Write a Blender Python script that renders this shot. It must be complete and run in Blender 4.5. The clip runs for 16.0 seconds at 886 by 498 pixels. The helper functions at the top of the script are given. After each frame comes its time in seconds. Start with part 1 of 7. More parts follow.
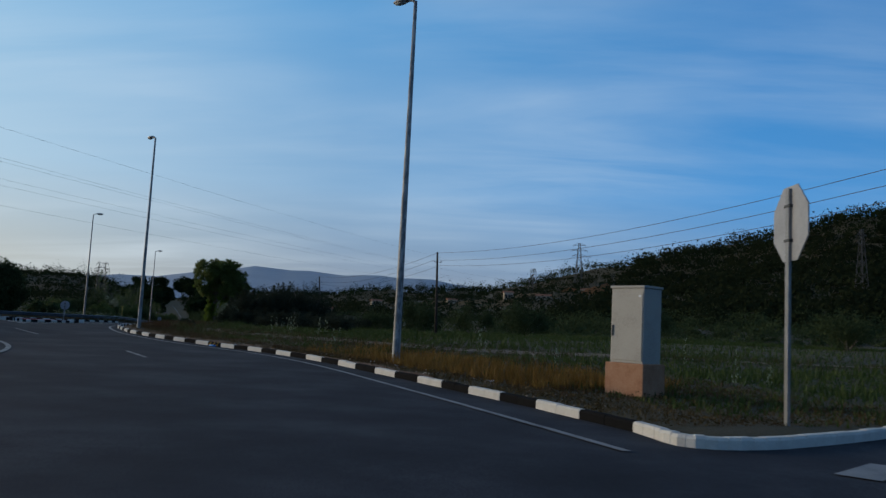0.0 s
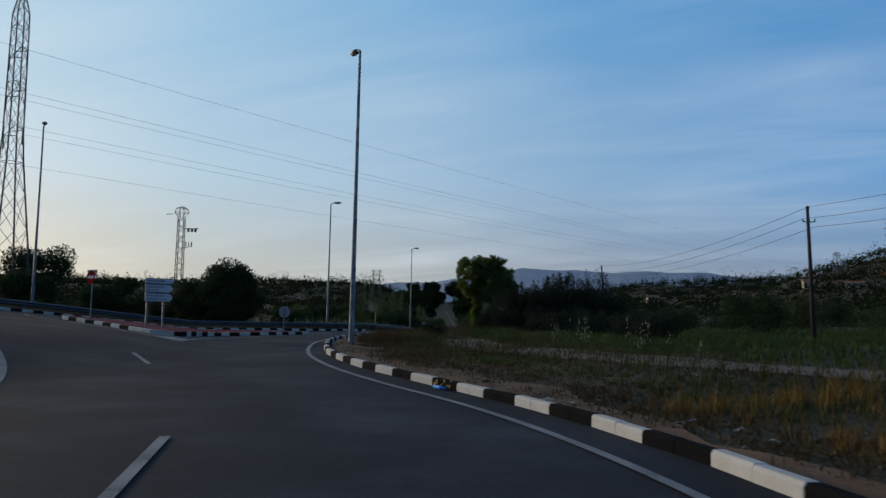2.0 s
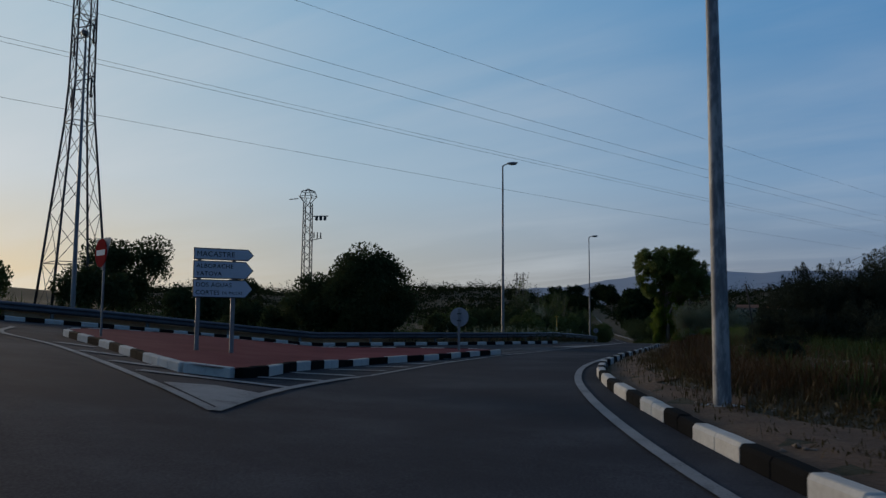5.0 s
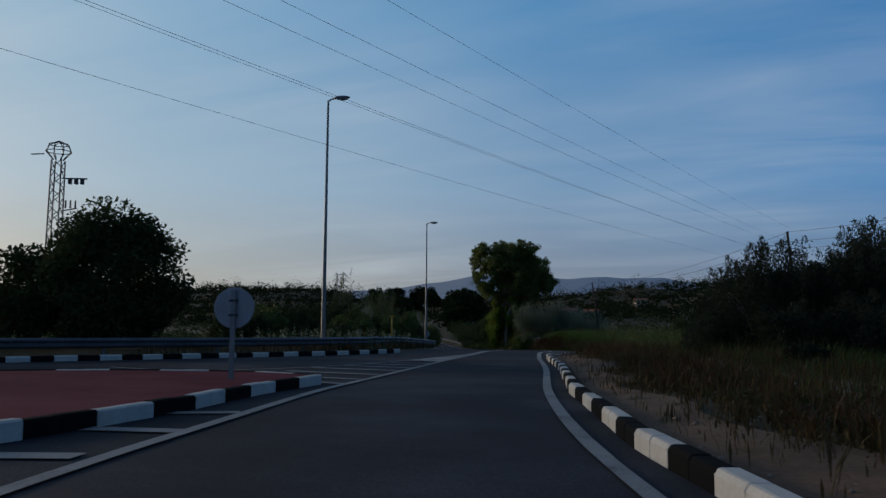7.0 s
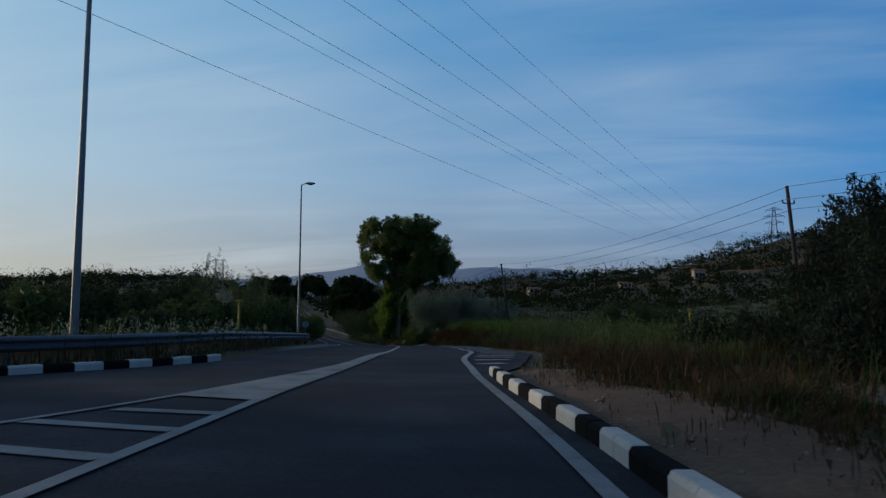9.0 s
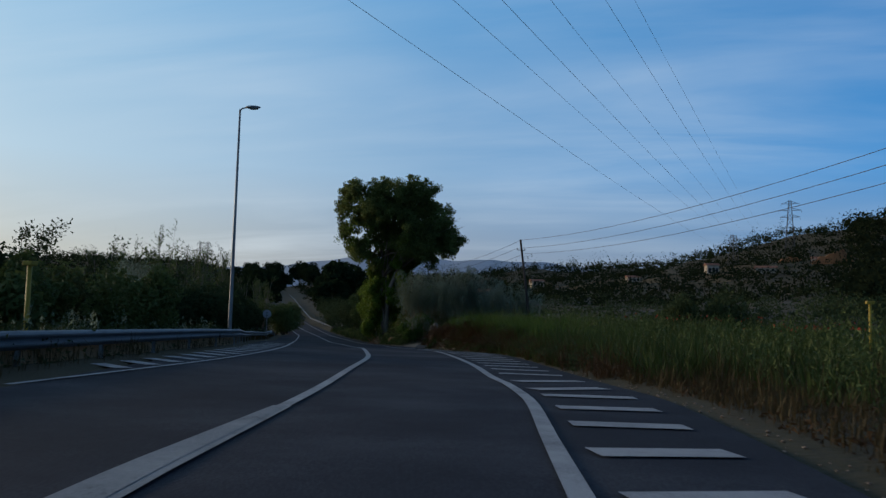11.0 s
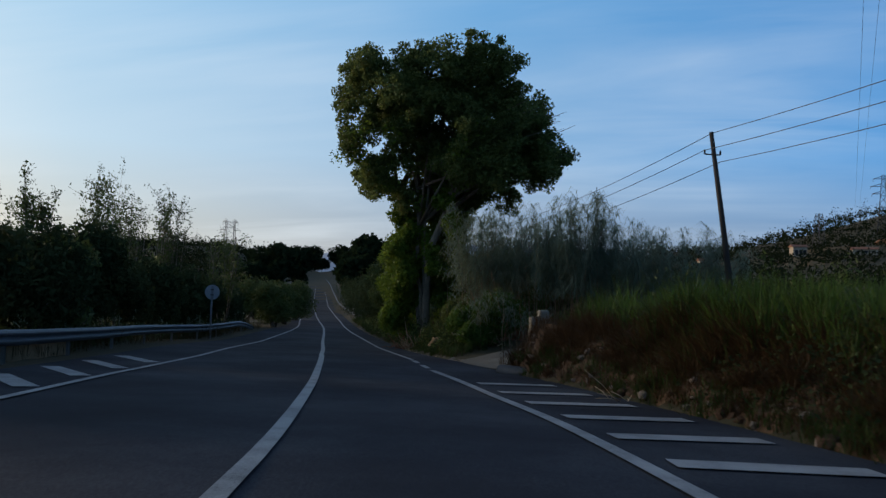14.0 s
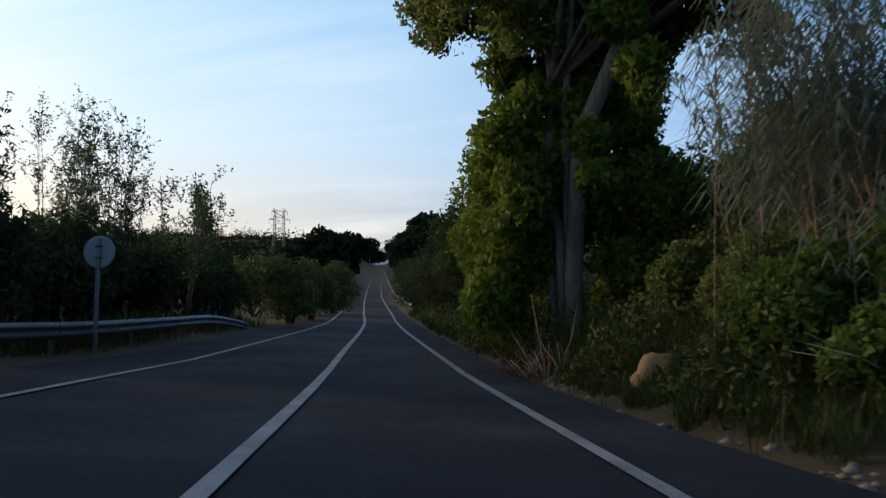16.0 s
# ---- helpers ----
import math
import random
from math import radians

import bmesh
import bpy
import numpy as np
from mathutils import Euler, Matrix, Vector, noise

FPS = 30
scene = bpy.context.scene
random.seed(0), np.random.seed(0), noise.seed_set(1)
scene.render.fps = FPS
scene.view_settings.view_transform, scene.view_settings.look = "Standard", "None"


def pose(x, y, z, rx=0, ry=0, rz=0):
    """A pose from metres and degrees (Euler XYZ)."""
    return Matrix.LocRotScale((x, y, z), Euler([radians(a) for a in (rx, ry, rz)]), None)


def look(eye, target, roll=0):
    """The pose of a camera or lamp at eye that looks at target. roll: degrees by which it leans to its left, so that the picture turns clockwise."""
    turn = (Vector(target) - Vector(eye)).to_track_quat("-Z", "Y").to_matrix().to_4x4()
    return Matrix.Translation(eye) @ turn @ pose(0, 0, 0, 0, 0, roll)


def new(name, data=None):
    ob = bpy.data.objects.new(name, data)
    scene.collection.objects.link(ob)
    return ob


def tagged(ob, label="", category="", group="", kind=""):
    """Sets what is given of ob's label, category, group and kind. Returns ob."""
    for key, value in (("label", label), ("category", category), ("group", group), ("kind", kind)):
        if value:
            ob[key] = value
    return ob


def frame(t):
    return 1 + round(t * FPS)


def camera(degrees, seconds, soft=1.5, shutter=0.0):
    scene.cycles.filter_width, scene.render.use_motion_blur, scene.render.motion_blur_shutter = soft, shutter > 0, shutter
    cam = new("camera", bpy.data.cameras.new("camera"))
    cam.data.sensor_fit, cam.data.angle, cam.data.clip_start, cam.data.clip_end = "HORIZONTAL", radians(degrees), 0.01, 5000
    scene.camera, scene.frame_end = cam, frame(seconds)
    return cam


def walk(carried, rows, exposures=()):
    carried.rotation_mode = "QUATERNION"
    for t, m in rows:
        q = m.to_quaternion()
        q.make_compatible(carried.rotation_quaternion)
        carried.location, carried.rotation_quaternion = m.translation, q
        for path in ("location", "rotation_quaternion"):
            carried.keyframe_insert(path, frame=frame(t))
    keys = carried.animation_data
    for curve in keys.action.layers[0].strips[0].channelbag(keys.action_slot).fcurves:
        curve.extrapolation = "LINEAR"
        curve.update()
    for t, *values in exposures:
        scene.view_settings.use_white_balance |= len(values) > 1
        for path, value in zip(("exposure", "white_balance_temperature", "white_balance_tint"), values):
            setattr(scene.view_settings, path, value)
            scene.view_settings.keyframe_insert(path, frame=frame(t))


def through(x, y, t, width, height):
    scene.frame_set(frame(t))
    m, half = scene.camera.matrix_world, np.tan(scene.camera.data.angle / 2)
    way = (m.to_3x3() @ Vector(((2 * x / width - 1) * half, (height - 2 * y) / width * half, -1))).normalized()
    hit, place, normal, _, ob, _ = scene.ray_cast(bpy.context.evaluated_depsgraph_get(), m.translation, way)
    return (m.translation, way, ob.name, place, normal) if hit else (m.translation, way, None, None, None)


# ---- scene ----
cam = camera(58.0, 16.0, 1.4, 0.12)
walk(cam, [
    (0, pose(10.825, 15.459, 1.290, 95.79, 0, 5.08) @ pose(0, 0, 0, 0, 0, 2.90)),
    (0.5, pose(9.800, 20.894, 1.311, 95.63, 0, 8.00) @ pose(0, 0, 0, 0, 0, 2.00)),
    (1, pose(8.314, 25.845, 1.376, 95.82, 0, 12.13) @ pose(0, 0, 0, 0, 0, 2.20)),
    (1.5, pose(6.586, 30.681, 1.459, 95.12, 0, 17.81) @ pose(0, 0, 0, 0, 0, 1.38)),
    (2, pose(4.492, 34.802, 1.454, 95.08, 0, 23.94) @ pose(0, 0, 0, 0, 0, 1.17)),
    (2.5, pose(2.289, 38.318, 1.417, 95.09, 0, 29.70) @ pose(0, 0, 0, 0, 0, 0.93)),
    (3, pose(-0.039, 41.575, 1.345, 95.40, 0, 33.91) @ pose(0, 0, 0, 0, 0, 0.22)),
    (5.5, pose(-10.588, 53.932, 1.490, 95.39, 0, 33.24) @ pose(0, 0, 0, 0, 0, 0.50)),
    (6, pose(-12.569, 57.236, 1.444, 95.79, 0, 29.14) @ pose(0, 0, 0, 0, 0, 1.05)),
    (6.5, pose(-14.360, 60.595, 1.415, 95.53, 0, 24.55) @ pose(0, 0, 0, 0, 0, 0.84)),
    (7, pose(-15.803, 63.840, 1.421, 95.69, 0, 20.66) @ pose(0, 0, 0, 0, 0, 0.45)),
    (7.5, pose(-16.995, 66.979, 1.417, 95.54, 0, 17.30) @ pose(0, 0, 0, 0, 0, 0.50)),
    (8, pose(-17.982, 70.360, 1.382, 95.46, 0, 15.18) @ pose(0, 0, 0, 0, 0, 0.95)),
    (8.5, pose(-19.128, 74.054, 1.385, 95.19, 0, 13.72) @ pose(0, 0, 0, 0, 0, 0.47)),
    (9, pose(-20.185, 77.862, 1.427, 95.00, 0, 12.82) @ pose(0, 0, 0, 0, 0, 0.39)),
    (11.5, pose(-25.590, 100.075, 1.369, 94.32, 0, 12.70) @ pose(0, 0, 0, 0, 0, 1.70)),
    (12, pose(-26.865, 104.791, 1.286, 94.23, 0, 12.52) @ pose(0, 0, 0, 0, 0, 1.58)),
    (12.5, pose(-28.032, 109.757, 1.187, 94.03, 0, 13.10) @ pose(0, 0, 0, 0, 0, 1.32)),
    (13, pose(-29.529, 114.717, 1.070, 93.64, 0, 13.67) @ pose(0, 0, 0, 0, 0, 1.60)),
    (13.5, pose(-30.959, 119.527, 0.944, 93.93, 0, 14.69) @ pose(0, 0, 0, 0, 0, 1.93)),
    (14, pose(-32.703, 124.265, 0.860, 93.45, 0, 15.85) @ pose(0, 0, 0, 0, 0, 1.84)),
    (14.5, pose(-34.446, 128.951, 0.680, 93.37, 0, 17.11) @ pose(0, 0, 0, 0, 0, 2.08)),
    (15, pose(-36.260, 133.749, 0.478, 93.07, 0, 18.21) @ pose(0, 0, 0, 0, 0, 1.91)),
    (15.5, pose(-38.209, 138.528, 0.273, 93.13, 0, 19.21) @ pose(0, 0, 0, 0, 0, 1.88)),
    (16, pose(-40.252, 143.364, 0.079, 92.90, 0, 19.95) @ pose(0, 0, 0, 0, 0, 0.99)),
], exposures=[(0, 0.12, 6200, 6), (2.5, 0.05, 6450, 9), (5.5, -0.32, 6450, 10), (7, -0.32, 6350, 9), (9, -0.1, 6250, 7), (12.5, 0.2, 6400, 8), (14.5, 0.4, 6650, 10), (16, 0.72, 7200, 14)])

# ---- sky, sun ----
SUN_YAW = 78.0      # degrees to the left of +y
world = bpy.data.worlds.new("sky")
scene.world = world
world.use_nodes = True


def N(tree, kind, **kw):
    node = tree.nodes.new(kind)
    for k, v in kw.items():
        if k == "ins":
            for name, val in v.items():
                node.inputs[name].default_value = val
        elif k == "blend_type":
            node.blend_type = v
        elif k == "data_type":
            node.data_type = v
        elif k == "operation":
            node.operation = v
    return node


def build_sky():
    t = world.node_tree
    t.nodes.clear()
    out = t.nodes.new("ShaderNodeOutputWorld")
    bg = t.nodes.new("ShaderNodeBackground")
    sky = t.nodes.new("ShaderNodeTexSky")
    sky.sky_type = "NISHITA"
    sky.sun_disc = False
    sky.sun_elevation = radians(7.0)
    sky.sun_rotation = radians(-SUN_YAW)
    sky.air_density, sky.dust_density, sky.ozone_density = 1.0, 0.6, 2.2
    co = t.nodes.new("ShaderNodeTexCoord")
    sep = t.nodes.new("ShaderNodeSeparateXYZ")
    t.links.new(co.outputs["Generated"], sep.inputs[0])
    # thin high cloud: a plane far above, streaked by the wind
    up = N(t, "ShaderNodeMath", operation="MAXIMUM")
    up.inputs[1].default_value = 0.02
    t.links.new(sep.outputs["Z"], up.inputs[0])
    add = N(t, "ShaderNodeMath", operation="ADD")
    add.inputs[1].default_value = 0.12
    t.links.new(up.outputs[0], add.inputs[0])
    px = N(t, "ShaderNodeMath", operation="DIVIDE")
    py = N(t, "ShaderNodeMath", operation="DIVIDE")
    t.links.new(sep.outputs["X"], px.inputs[0])
    t.links.new(sep.outputs["Y"], py.inputs[0])
    t.links.new(add.outputs[0], px.inputs[1])
    t.links.new(add.outputs[0], py.inputs[1])
    com = t.nodes.new("ShaderNodeCombineXYZ")
    t.links.new(px.outputs[0], com.inputs[0])
    t.links.new(py.outputs[0], com.inputs[1])
    mp = t.nodes.new("ShaderNodeMapping")
    mp.inputs["Rotation"].default_value = (0, 0, radians(24))
    mp.inputs["Scale"].default_value = (0.45, 1.5, 1.0)
    t.links.new(com.outputs[0], mp.inputs[0])
    n1 = N(t, "ShaderNodeTexNoise", ins={"Scale": 1.1, "Detail": 9.0, "Roughness": 0.55, "Distortion": 0.35})
    t.links.new(mp.outputs[0], n1.inputs["Vector"])
    n2 = N(t, "ShaderNodeTexNoise", ins={"Scale": 0.5, "Detail": 3.0, "Roughness": 0.5})
    t.links.new(com.outputs[0], n2.inputs["Vector"])
    r1 = t.nodes.new("ShaderNodeMapRange")
    r1.inputs["From Min"].default_value, r1.inputs["From Max"].default_value = 0.40, 0.76
    t.links.new(n1.outputs[0], r1.inputs["Value"])
    r2 = t.nodes.new("ShaderNodeMapRange")
    r2.inputs["From Min"].default_value, r2.inputs["From Max"].default_value = 0.35, 0.65
    t.links.new(n2.outputs[0], r2.inputs["Value"])
    mul = N(t, "ShaderNodeMath", operation="MULTIPLY")
    t.links.new(r1.outputs[0], mul.inputs[0])
    t.links.new(r2.outputs[0], mul.inputs[1])
    fac = N(t, "ShaderNodeMath", operation="MULTIPLY")
    fac.inputs[1].default_value = 0.62
    t.links.new(mul.outputs[0], fac.inputs[0])
    # the sky pales and warms towards the sun's side and towards the horizon
    dot = N(t, "ShaderNodeVectorMath", operation="DOT_PRODUCT")
    dot.inputs[1].default_value = (-math.sin(radians(SUN_YAW)), math.cos(radians(SUN_YAW)), 0)
    flat = N(t, "ShaderNodeVectorMath", operation="MULTIPLY")
    flat.inputs[1].default_value = (1, 1, 0)
    unit = N(t, "ShaderNodeVectorMath", operation="NORMALIZE")
    t.links.new(co.outputs["Generated"], flat.inputs[0])
    t.links.new(flat.outputs[0], unit.inputs[0])
    t.links.new(unit.outputs[0], dot.inputs[0])
    dr = t.nodes.new("ShaderNodeMapRange")
    dr.inputs["From Min"].default_value, dr.inputs["From Max"].default_value = -1.0, 1.0
    t.links.new(dot.outputs["Value"], dr.inputs["Value"])

    def band(stops):
        r = t.nodes.new("ShaderNodeValToRGB")
        e = r.color_ramp.elements
        e[0].position, e[0].color = stops[0][0], (*stops[0][1], 1)
        e[1].position, e[1].color = stops[-1][0], (*stops[-1][1], 1)
        for p, c in stops[1:-1]:
            q = e.new(p)
            q.color = (*c, 1)
        t.links.new(dr.outputs[0], r.inputs[0])
        return r.outputs[0]

    low = band([(0.0, (0.14, 0.22, 0.36)), (0.46, (0.15, 0.25, 0.42)), (0.71, (0.26, 0.31, 0.41)), (0.9, (0.52, 0.52, 0.50)), (0.98, (0.80, 0.68, 0.50))])
    mid = band([(0.0, (0.06, 0.20, 0.45)), (0.46, (0.085, 0.29, 0.63)), (0.71, (0.24, 0.40, 0.61)), (0.9, (0.47, 0.61, 0.73)), (0.98, (0.68, 0.75, 0.79))])
    high = band([(0.0, (0.02, 0.12, 0.36)), (0.46, (0.025, 0.195, 0.51)), (0.71, (0.085, 0.305, 0.61)), (0.9, (0.30, 0.52, 0.74)), (0.98, (0.46, 0.66, 0.80))])
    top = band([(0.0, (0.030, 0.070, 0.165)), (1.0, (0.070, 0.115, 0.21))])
    last = low
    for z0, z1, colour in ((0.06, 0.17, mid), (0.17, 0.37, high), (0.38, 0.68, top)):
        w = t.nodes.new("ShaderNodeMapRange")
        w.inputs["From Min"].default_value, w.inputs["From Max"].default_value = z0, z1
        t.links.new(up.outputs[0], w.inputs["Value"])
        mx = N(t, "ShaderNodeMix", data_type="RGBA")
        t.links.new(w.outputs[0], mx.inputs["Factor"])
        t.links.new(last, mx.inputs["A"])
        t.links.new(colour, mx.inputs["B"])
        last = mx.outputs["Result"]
    cc = N(t, "ShaderNodeMix", data_type="RGBA")
    cc.inputs["A"].default_value = (0.36, 0.52, 0.72, 1)
    cc.inputs["B"].default_value = (0.80, 0.84, 0.88, 1)
    t.links.new(dr.outputs[0], cc.inputs["Factor"])
    cl = N(t, "ShaderNodeMix", data_type="RGBA")
    t.links.new(fac.outputs[0], cl.inputs["Factor"])
    t.links.new(last, cl.inputs["A"])
    t.links.new(cc.outputs["Result"], cl.inputs["B"])
    sc = N(t, "ShaderNodeMix", data_type="RGBA", blend_type="MULTIPLY")
    sc.inputs["Factor"].default_value = 1.0
    sc.inputs["B"].default_value = (0.10, 0.10, 0.10, 1)
    t.links.new(sky.outputs[0], sc.inputs["A"])
    m2 = N(t, "ShaderNodeMix", data_type="RGBA")
    m2.inputs["Factor"].default_value = 0.88
    t.links.new(sc.outputs["Result"], m2.inputs["A"])
    t.links.new(cl.outputs["Result"], m2.inputs["B"])
    t.links.new(m2.outputs["Result"], bg.inputs["Color"])
    bg.inputs["Strength"].default_value = 1.0
    t.links.new(bg.outputs[0], out.inputs[0])


build_sky()
lamp = bpy.data.lights.new("sun", "SUN")
lamp.energy, lamp.angle, lamp.color = 1.8, radians(12), (1.0, 0.78, 0.55)
sun = new("sun", lamp)
sun.matrix_world = look((-math.sin(radians(SUN_YAW)) * 50, math.cos(radians(SUN_YAW)) * 50, 9), (0, 0, 0))


# ---- materials ----
def material(name, rough=0.8, metal=0.0, spec=0.3):
    m = bpy.data.materials.new(name)
    m.use_nodes = True
    b = m.node_tree.nodes["Principled BSDF"]
    b.inputs["Roughness"].default_value = rough
    b.inputs["Metallic"].default_value = metal
    b.inputs["Specular IOR Level"].default_value = spec
    return m, m.node_tree, b


def rgba(c):
    return (c[0], c[1], c[2], 1.0)


def ramp(t, stops):
    r = t.nodes.new("ShaderNodeValToRGB")
    r.color_ramp.elements[0].position, r.color_ramp.elements[0].color = stops[0][0], rgba(stops[0][1])
    r.color_ramp.elements[1].position, r.color_ramp.elements[1].color = stops[-1][0], rgba(stops[-1][1])
    for p, c in stops[1:-1]:
        e = r.color_ramp.elements.new(p)
        e.color = rgba(c)
    return r


def surface(name, stops, scale=3.0, fine=40.0, rough=0.8, metal=0.0, spec=0.3, bump=0.15, dist=0.01, stretch=(1, 1, 1), world_space=False):
    """Two scales of noise: a patchy one picks the colour, a fine one grains it and gives relief."""
    m, t, b = material(name, rough, metal, spec)
    co = t.nodes.new("ShaderNodeTexCoord")
    src = co.outputs["Object"]
    if world_space:
        gm = t.nodes.new("ShaderNodeNewGeometry")
        src = gm.outputs["Position"]
    mp = t.nodes.new("ShaderNodeMapping")
    mp.inputs["Scale"].default_value = stretch
    t.links.new(src, mp.inputs[0])
    big = N(t, "ShaderNodeTexNoise", ins={"Scale": scale, "Detail": 5.0, "Roughness": 0.6})
    small = N(t, "ShaderNodeTexNoise", ins={"Scale": fine, "Detail": 3.0, "Roughness": 0.6})
    t.links.new(mp.outputs[0], big.inputs["Vector"])
    t.links.new(mp.outputs[0], small.inputs["Vector"])
    mixv = N(t, "ShaderNodeMath", operation="MULTIPLY_ADD")
    t.links.new(small.outputs[0], mixv.inputs[0])
    mixv.inputs[1].default_value = 0.4
    sub = N(t, "ShaderNodeMath", operation="MULTIPLY")
    sub.inputs[1].default_value = 0.62
    t.links.new(big.outputs[0], sub.inputs[0])
    t.links.new(sub.outputs[0], mixv.inputs[2])
    r = ramp(t, stops)
    t.links.new(mixv.outputs[0], r.inputs[0])
    t.links.new(r.outputs[0], b.inputs["Base Color"])
    if bump:
        bp = t.nodes.new("ShaderNodeBump")
        bp.inputs["Strength"].default_value, bp.inputs["Distance"].default_value = bump, dist
        t.links.new(small.outputs[0], bp.inputs["Height"])
        t.links.new(bp.outputs[0], b.inputs["Normal"])
    return m


def leafy(name, dark, light, dry=None, rough=0.6, through=0.25, vary=0.5, spec=0.12):
    """Foliage: colour differs from leaf to leaf; some light comes through."""
    m, t, b = material(name, rough, 0.0, spec)
    gm = t.nodes.new("ShaderNodeNewGeometry")
    stops = [(0.0, dark), (0.75, light), (1.0, dry or light)]
    r = ramp(t, stops)
    n = N(t, "ShaderNodeTexNoise", ins={"Scale": 0.55, "Detail": 2.0})
    t.links.new(gm.outputs["Position"], n.inputs["Vector"])
    a = N(t, "ShaderNodeMath", operation="MULTIPLY_ADD")
    a.inputs[1].default_value = vary
    t.links.new(gm.outputs["Random Per Island"], a.inputs[0])
    s = N(t, "ShaderNodeMath", operation="MULTIPLY_ADD")
    s.inputs[1].default_value, s.inputs[2].default_value = 1.1, -0.3
    t.links.new(n.outputs[0], s.inputs[0])
    t.links.new(s.outputs[0], a.inputs[2])
    t.links.new(a.outputs[0], r.inputs[0])
    t.links.new(r.outputs[0], b.inputs["Base Color"])
    tr = t.nodes.new("ShaderNodeBsdfTranslucent")
    t.links.new(r.outputs[0], tr.inputs["Color"])
    mx = t.nodes.new("ShaderNodeMixShader")
    mx.inputs[0].default_value = through
    out = t.nodes["Material Output"]
    t.links.new(b.outputs[0], mx.inputs[1])
    t.links.new(tr.outputs[0], mx.inputs[2])
    t.links.new(mx.outputs[0], out.inputs[0])
    return m


ASPHALT = surface("asphalt", [(0.28, (0.013, 0.014, 0.018)), (0.5, (0.029, 0.032, 0.041)), (0.74, (0.078, 0.082, 0.092))], 0.35, 42, 0.92, spec=0.09, bump=0.8, dist=0.008, world_space=True)
LINE = surface("road_paint", [(0.30, (0.06, 0.06, 0.065)), (0.41, (0.20, 0.20, 0.20)), (0.55, (0.31, 0.31, 0.31)), (0.8, (0.42, 0.42, 0.41))], 1.6, 45, 0.7, bump=0.2, dist=0.004, world_space=True)
WORN_LINE = surface("worn_road_paint", [(0.35, (0.05, 0.052, 0.058)), (0.45, (0.18, 0.185, 0.19)), (0.8, (0.34, 0.34, 0.335))], 1.3, 38, 0.75, bump=0.2, dist=0.004, world_space=True)
WHITE_STONE = surface("white_kerb_paint", [(0.26, (0.20, 0.17, 0.14)), (0.38, (0.48, 0.46, 0.42)), (0.8, (0.66, 0.65, 0.61))], 2.6, 25, 0.9, spec=0.1, bump=0.25, dist=0.006, world_space=True)
BLACK_STONE = surface("black_kerb_paint", [(0.25, (0.007, 0.007, 0.008)), (0.6, (0.011, 0.011, 0.011)), (0.85, (0.03, 0.028, 0.026))], 1.8, 25, 0.95, spec=0.04, bump=0.25, dist=0.006, world_space=True)
CONCRETE = surface("concrete", [(0.25, (0.16, 0.14, 0.12)), (0.5, (0.26, 0.24, 0.21)), (0.8, (0.36, 0.34, 0.31))], 2.0, 30, 0.85, bump=0.3, dist=0.01, world_space=True)
RED_PAVING = surface("red_paving", [(0.25, (0.085, 0.022, 0.030)), (0.5, (0.15, 0.036, 0.046)), (0.8, (0.21, 0.070, 0.078))], 0.7, 35, 0.95, spec=0.03, bump=0.25, dist=0.005, world_space=True)
SOIL = surface("soil", [(0.22, (0.022, 0.022, 0.010)), (0.42, (0.040, 0.036, 0.016)), (0.62, (0.068, 0.052, 0.025)), (0.85, (0.12, 0.082, 0.045))], 0.25, 9, 0.95, bump=0.6, dist=0.05, world_space=True)
SAND = surface("sandy_soil", [(0.25, (0.042, 0.025, 0.015)), (0.5, (0.12, 0.070, 0.040)), (0.8, (0.23, 0.145, 0.085))], 0.8, 16, 0.95, bump=0.5, dist=0.03, world_space=True)
BANK = surface("bank_earth", [(0.25, (0.032, 0.020, 0.012)), (0.5, (0.08, 0.044, 0.024)), (0.8, (0.18, 0.115, 0.068))], 0.9, 7, 0.95, bump=0.8, dist=0.08, world_space=True)
GALV = surface("galvanised_steel", [(0.25, (0.12, 0.12, 0.125)), (0.55, (0.22, 0.225, 0.23)), (0.85, (0.33, 0.33, 0.335))], 1.5, 30, 0.5, 0.6, 0.5, 0.05, 0.002)
POLE_PAINT = surface("flaking_pole_paint", [(0.30, (0.09, 0.095, 0.105)), (0.47, (0.17, 0.175, 0.185)), (0.55, (0.33, 0.33, 0.325)), (0.8, (0.44, 0.44, 0.43))], 3.2, 16, 0.6, 0.2, 0.4, 0.2, 0.004, stretch=(1, 1, 0.3))
RAIL_STEEL = surface("rail_steel", [(0.25, (0.055, 0.060, 0.072)), (0.55, (0.11, 0.118, 0.135)), (0.85, (0.19, 0.20, 0.215))], 1.2, 24, 0.55, 0.5, 0.4, 0.08, 0.003, world_space=True)
DARK_STEEL = surface("weathered_steel", [(0.25, (0.035, 0.037, 0.04)), (0.6, (0.07, 0.072, 0.075)), (0.85, (0.11, 0.105, 0.10))], 2.5, 25, 0.6, 0.5, 0.4, 0.05, 0.002)
SIGN_WHITE = surface("sign_sheeting", [(0.25, (0.42, 0.45, 0.50)), (0.6, (0.56, 0.59, 0.64)), (0.85, (0.62, 0.64, 0.68))], 1.2, 20, 0.45, bump=0.0)
SIGN_BLACK = surface("sign_black", [(0.25, (0.008, 0.008, 0.01)), (0.8, (0.02, 0.02, 0.022))], 2, 20, 0.5, bump=0.0)
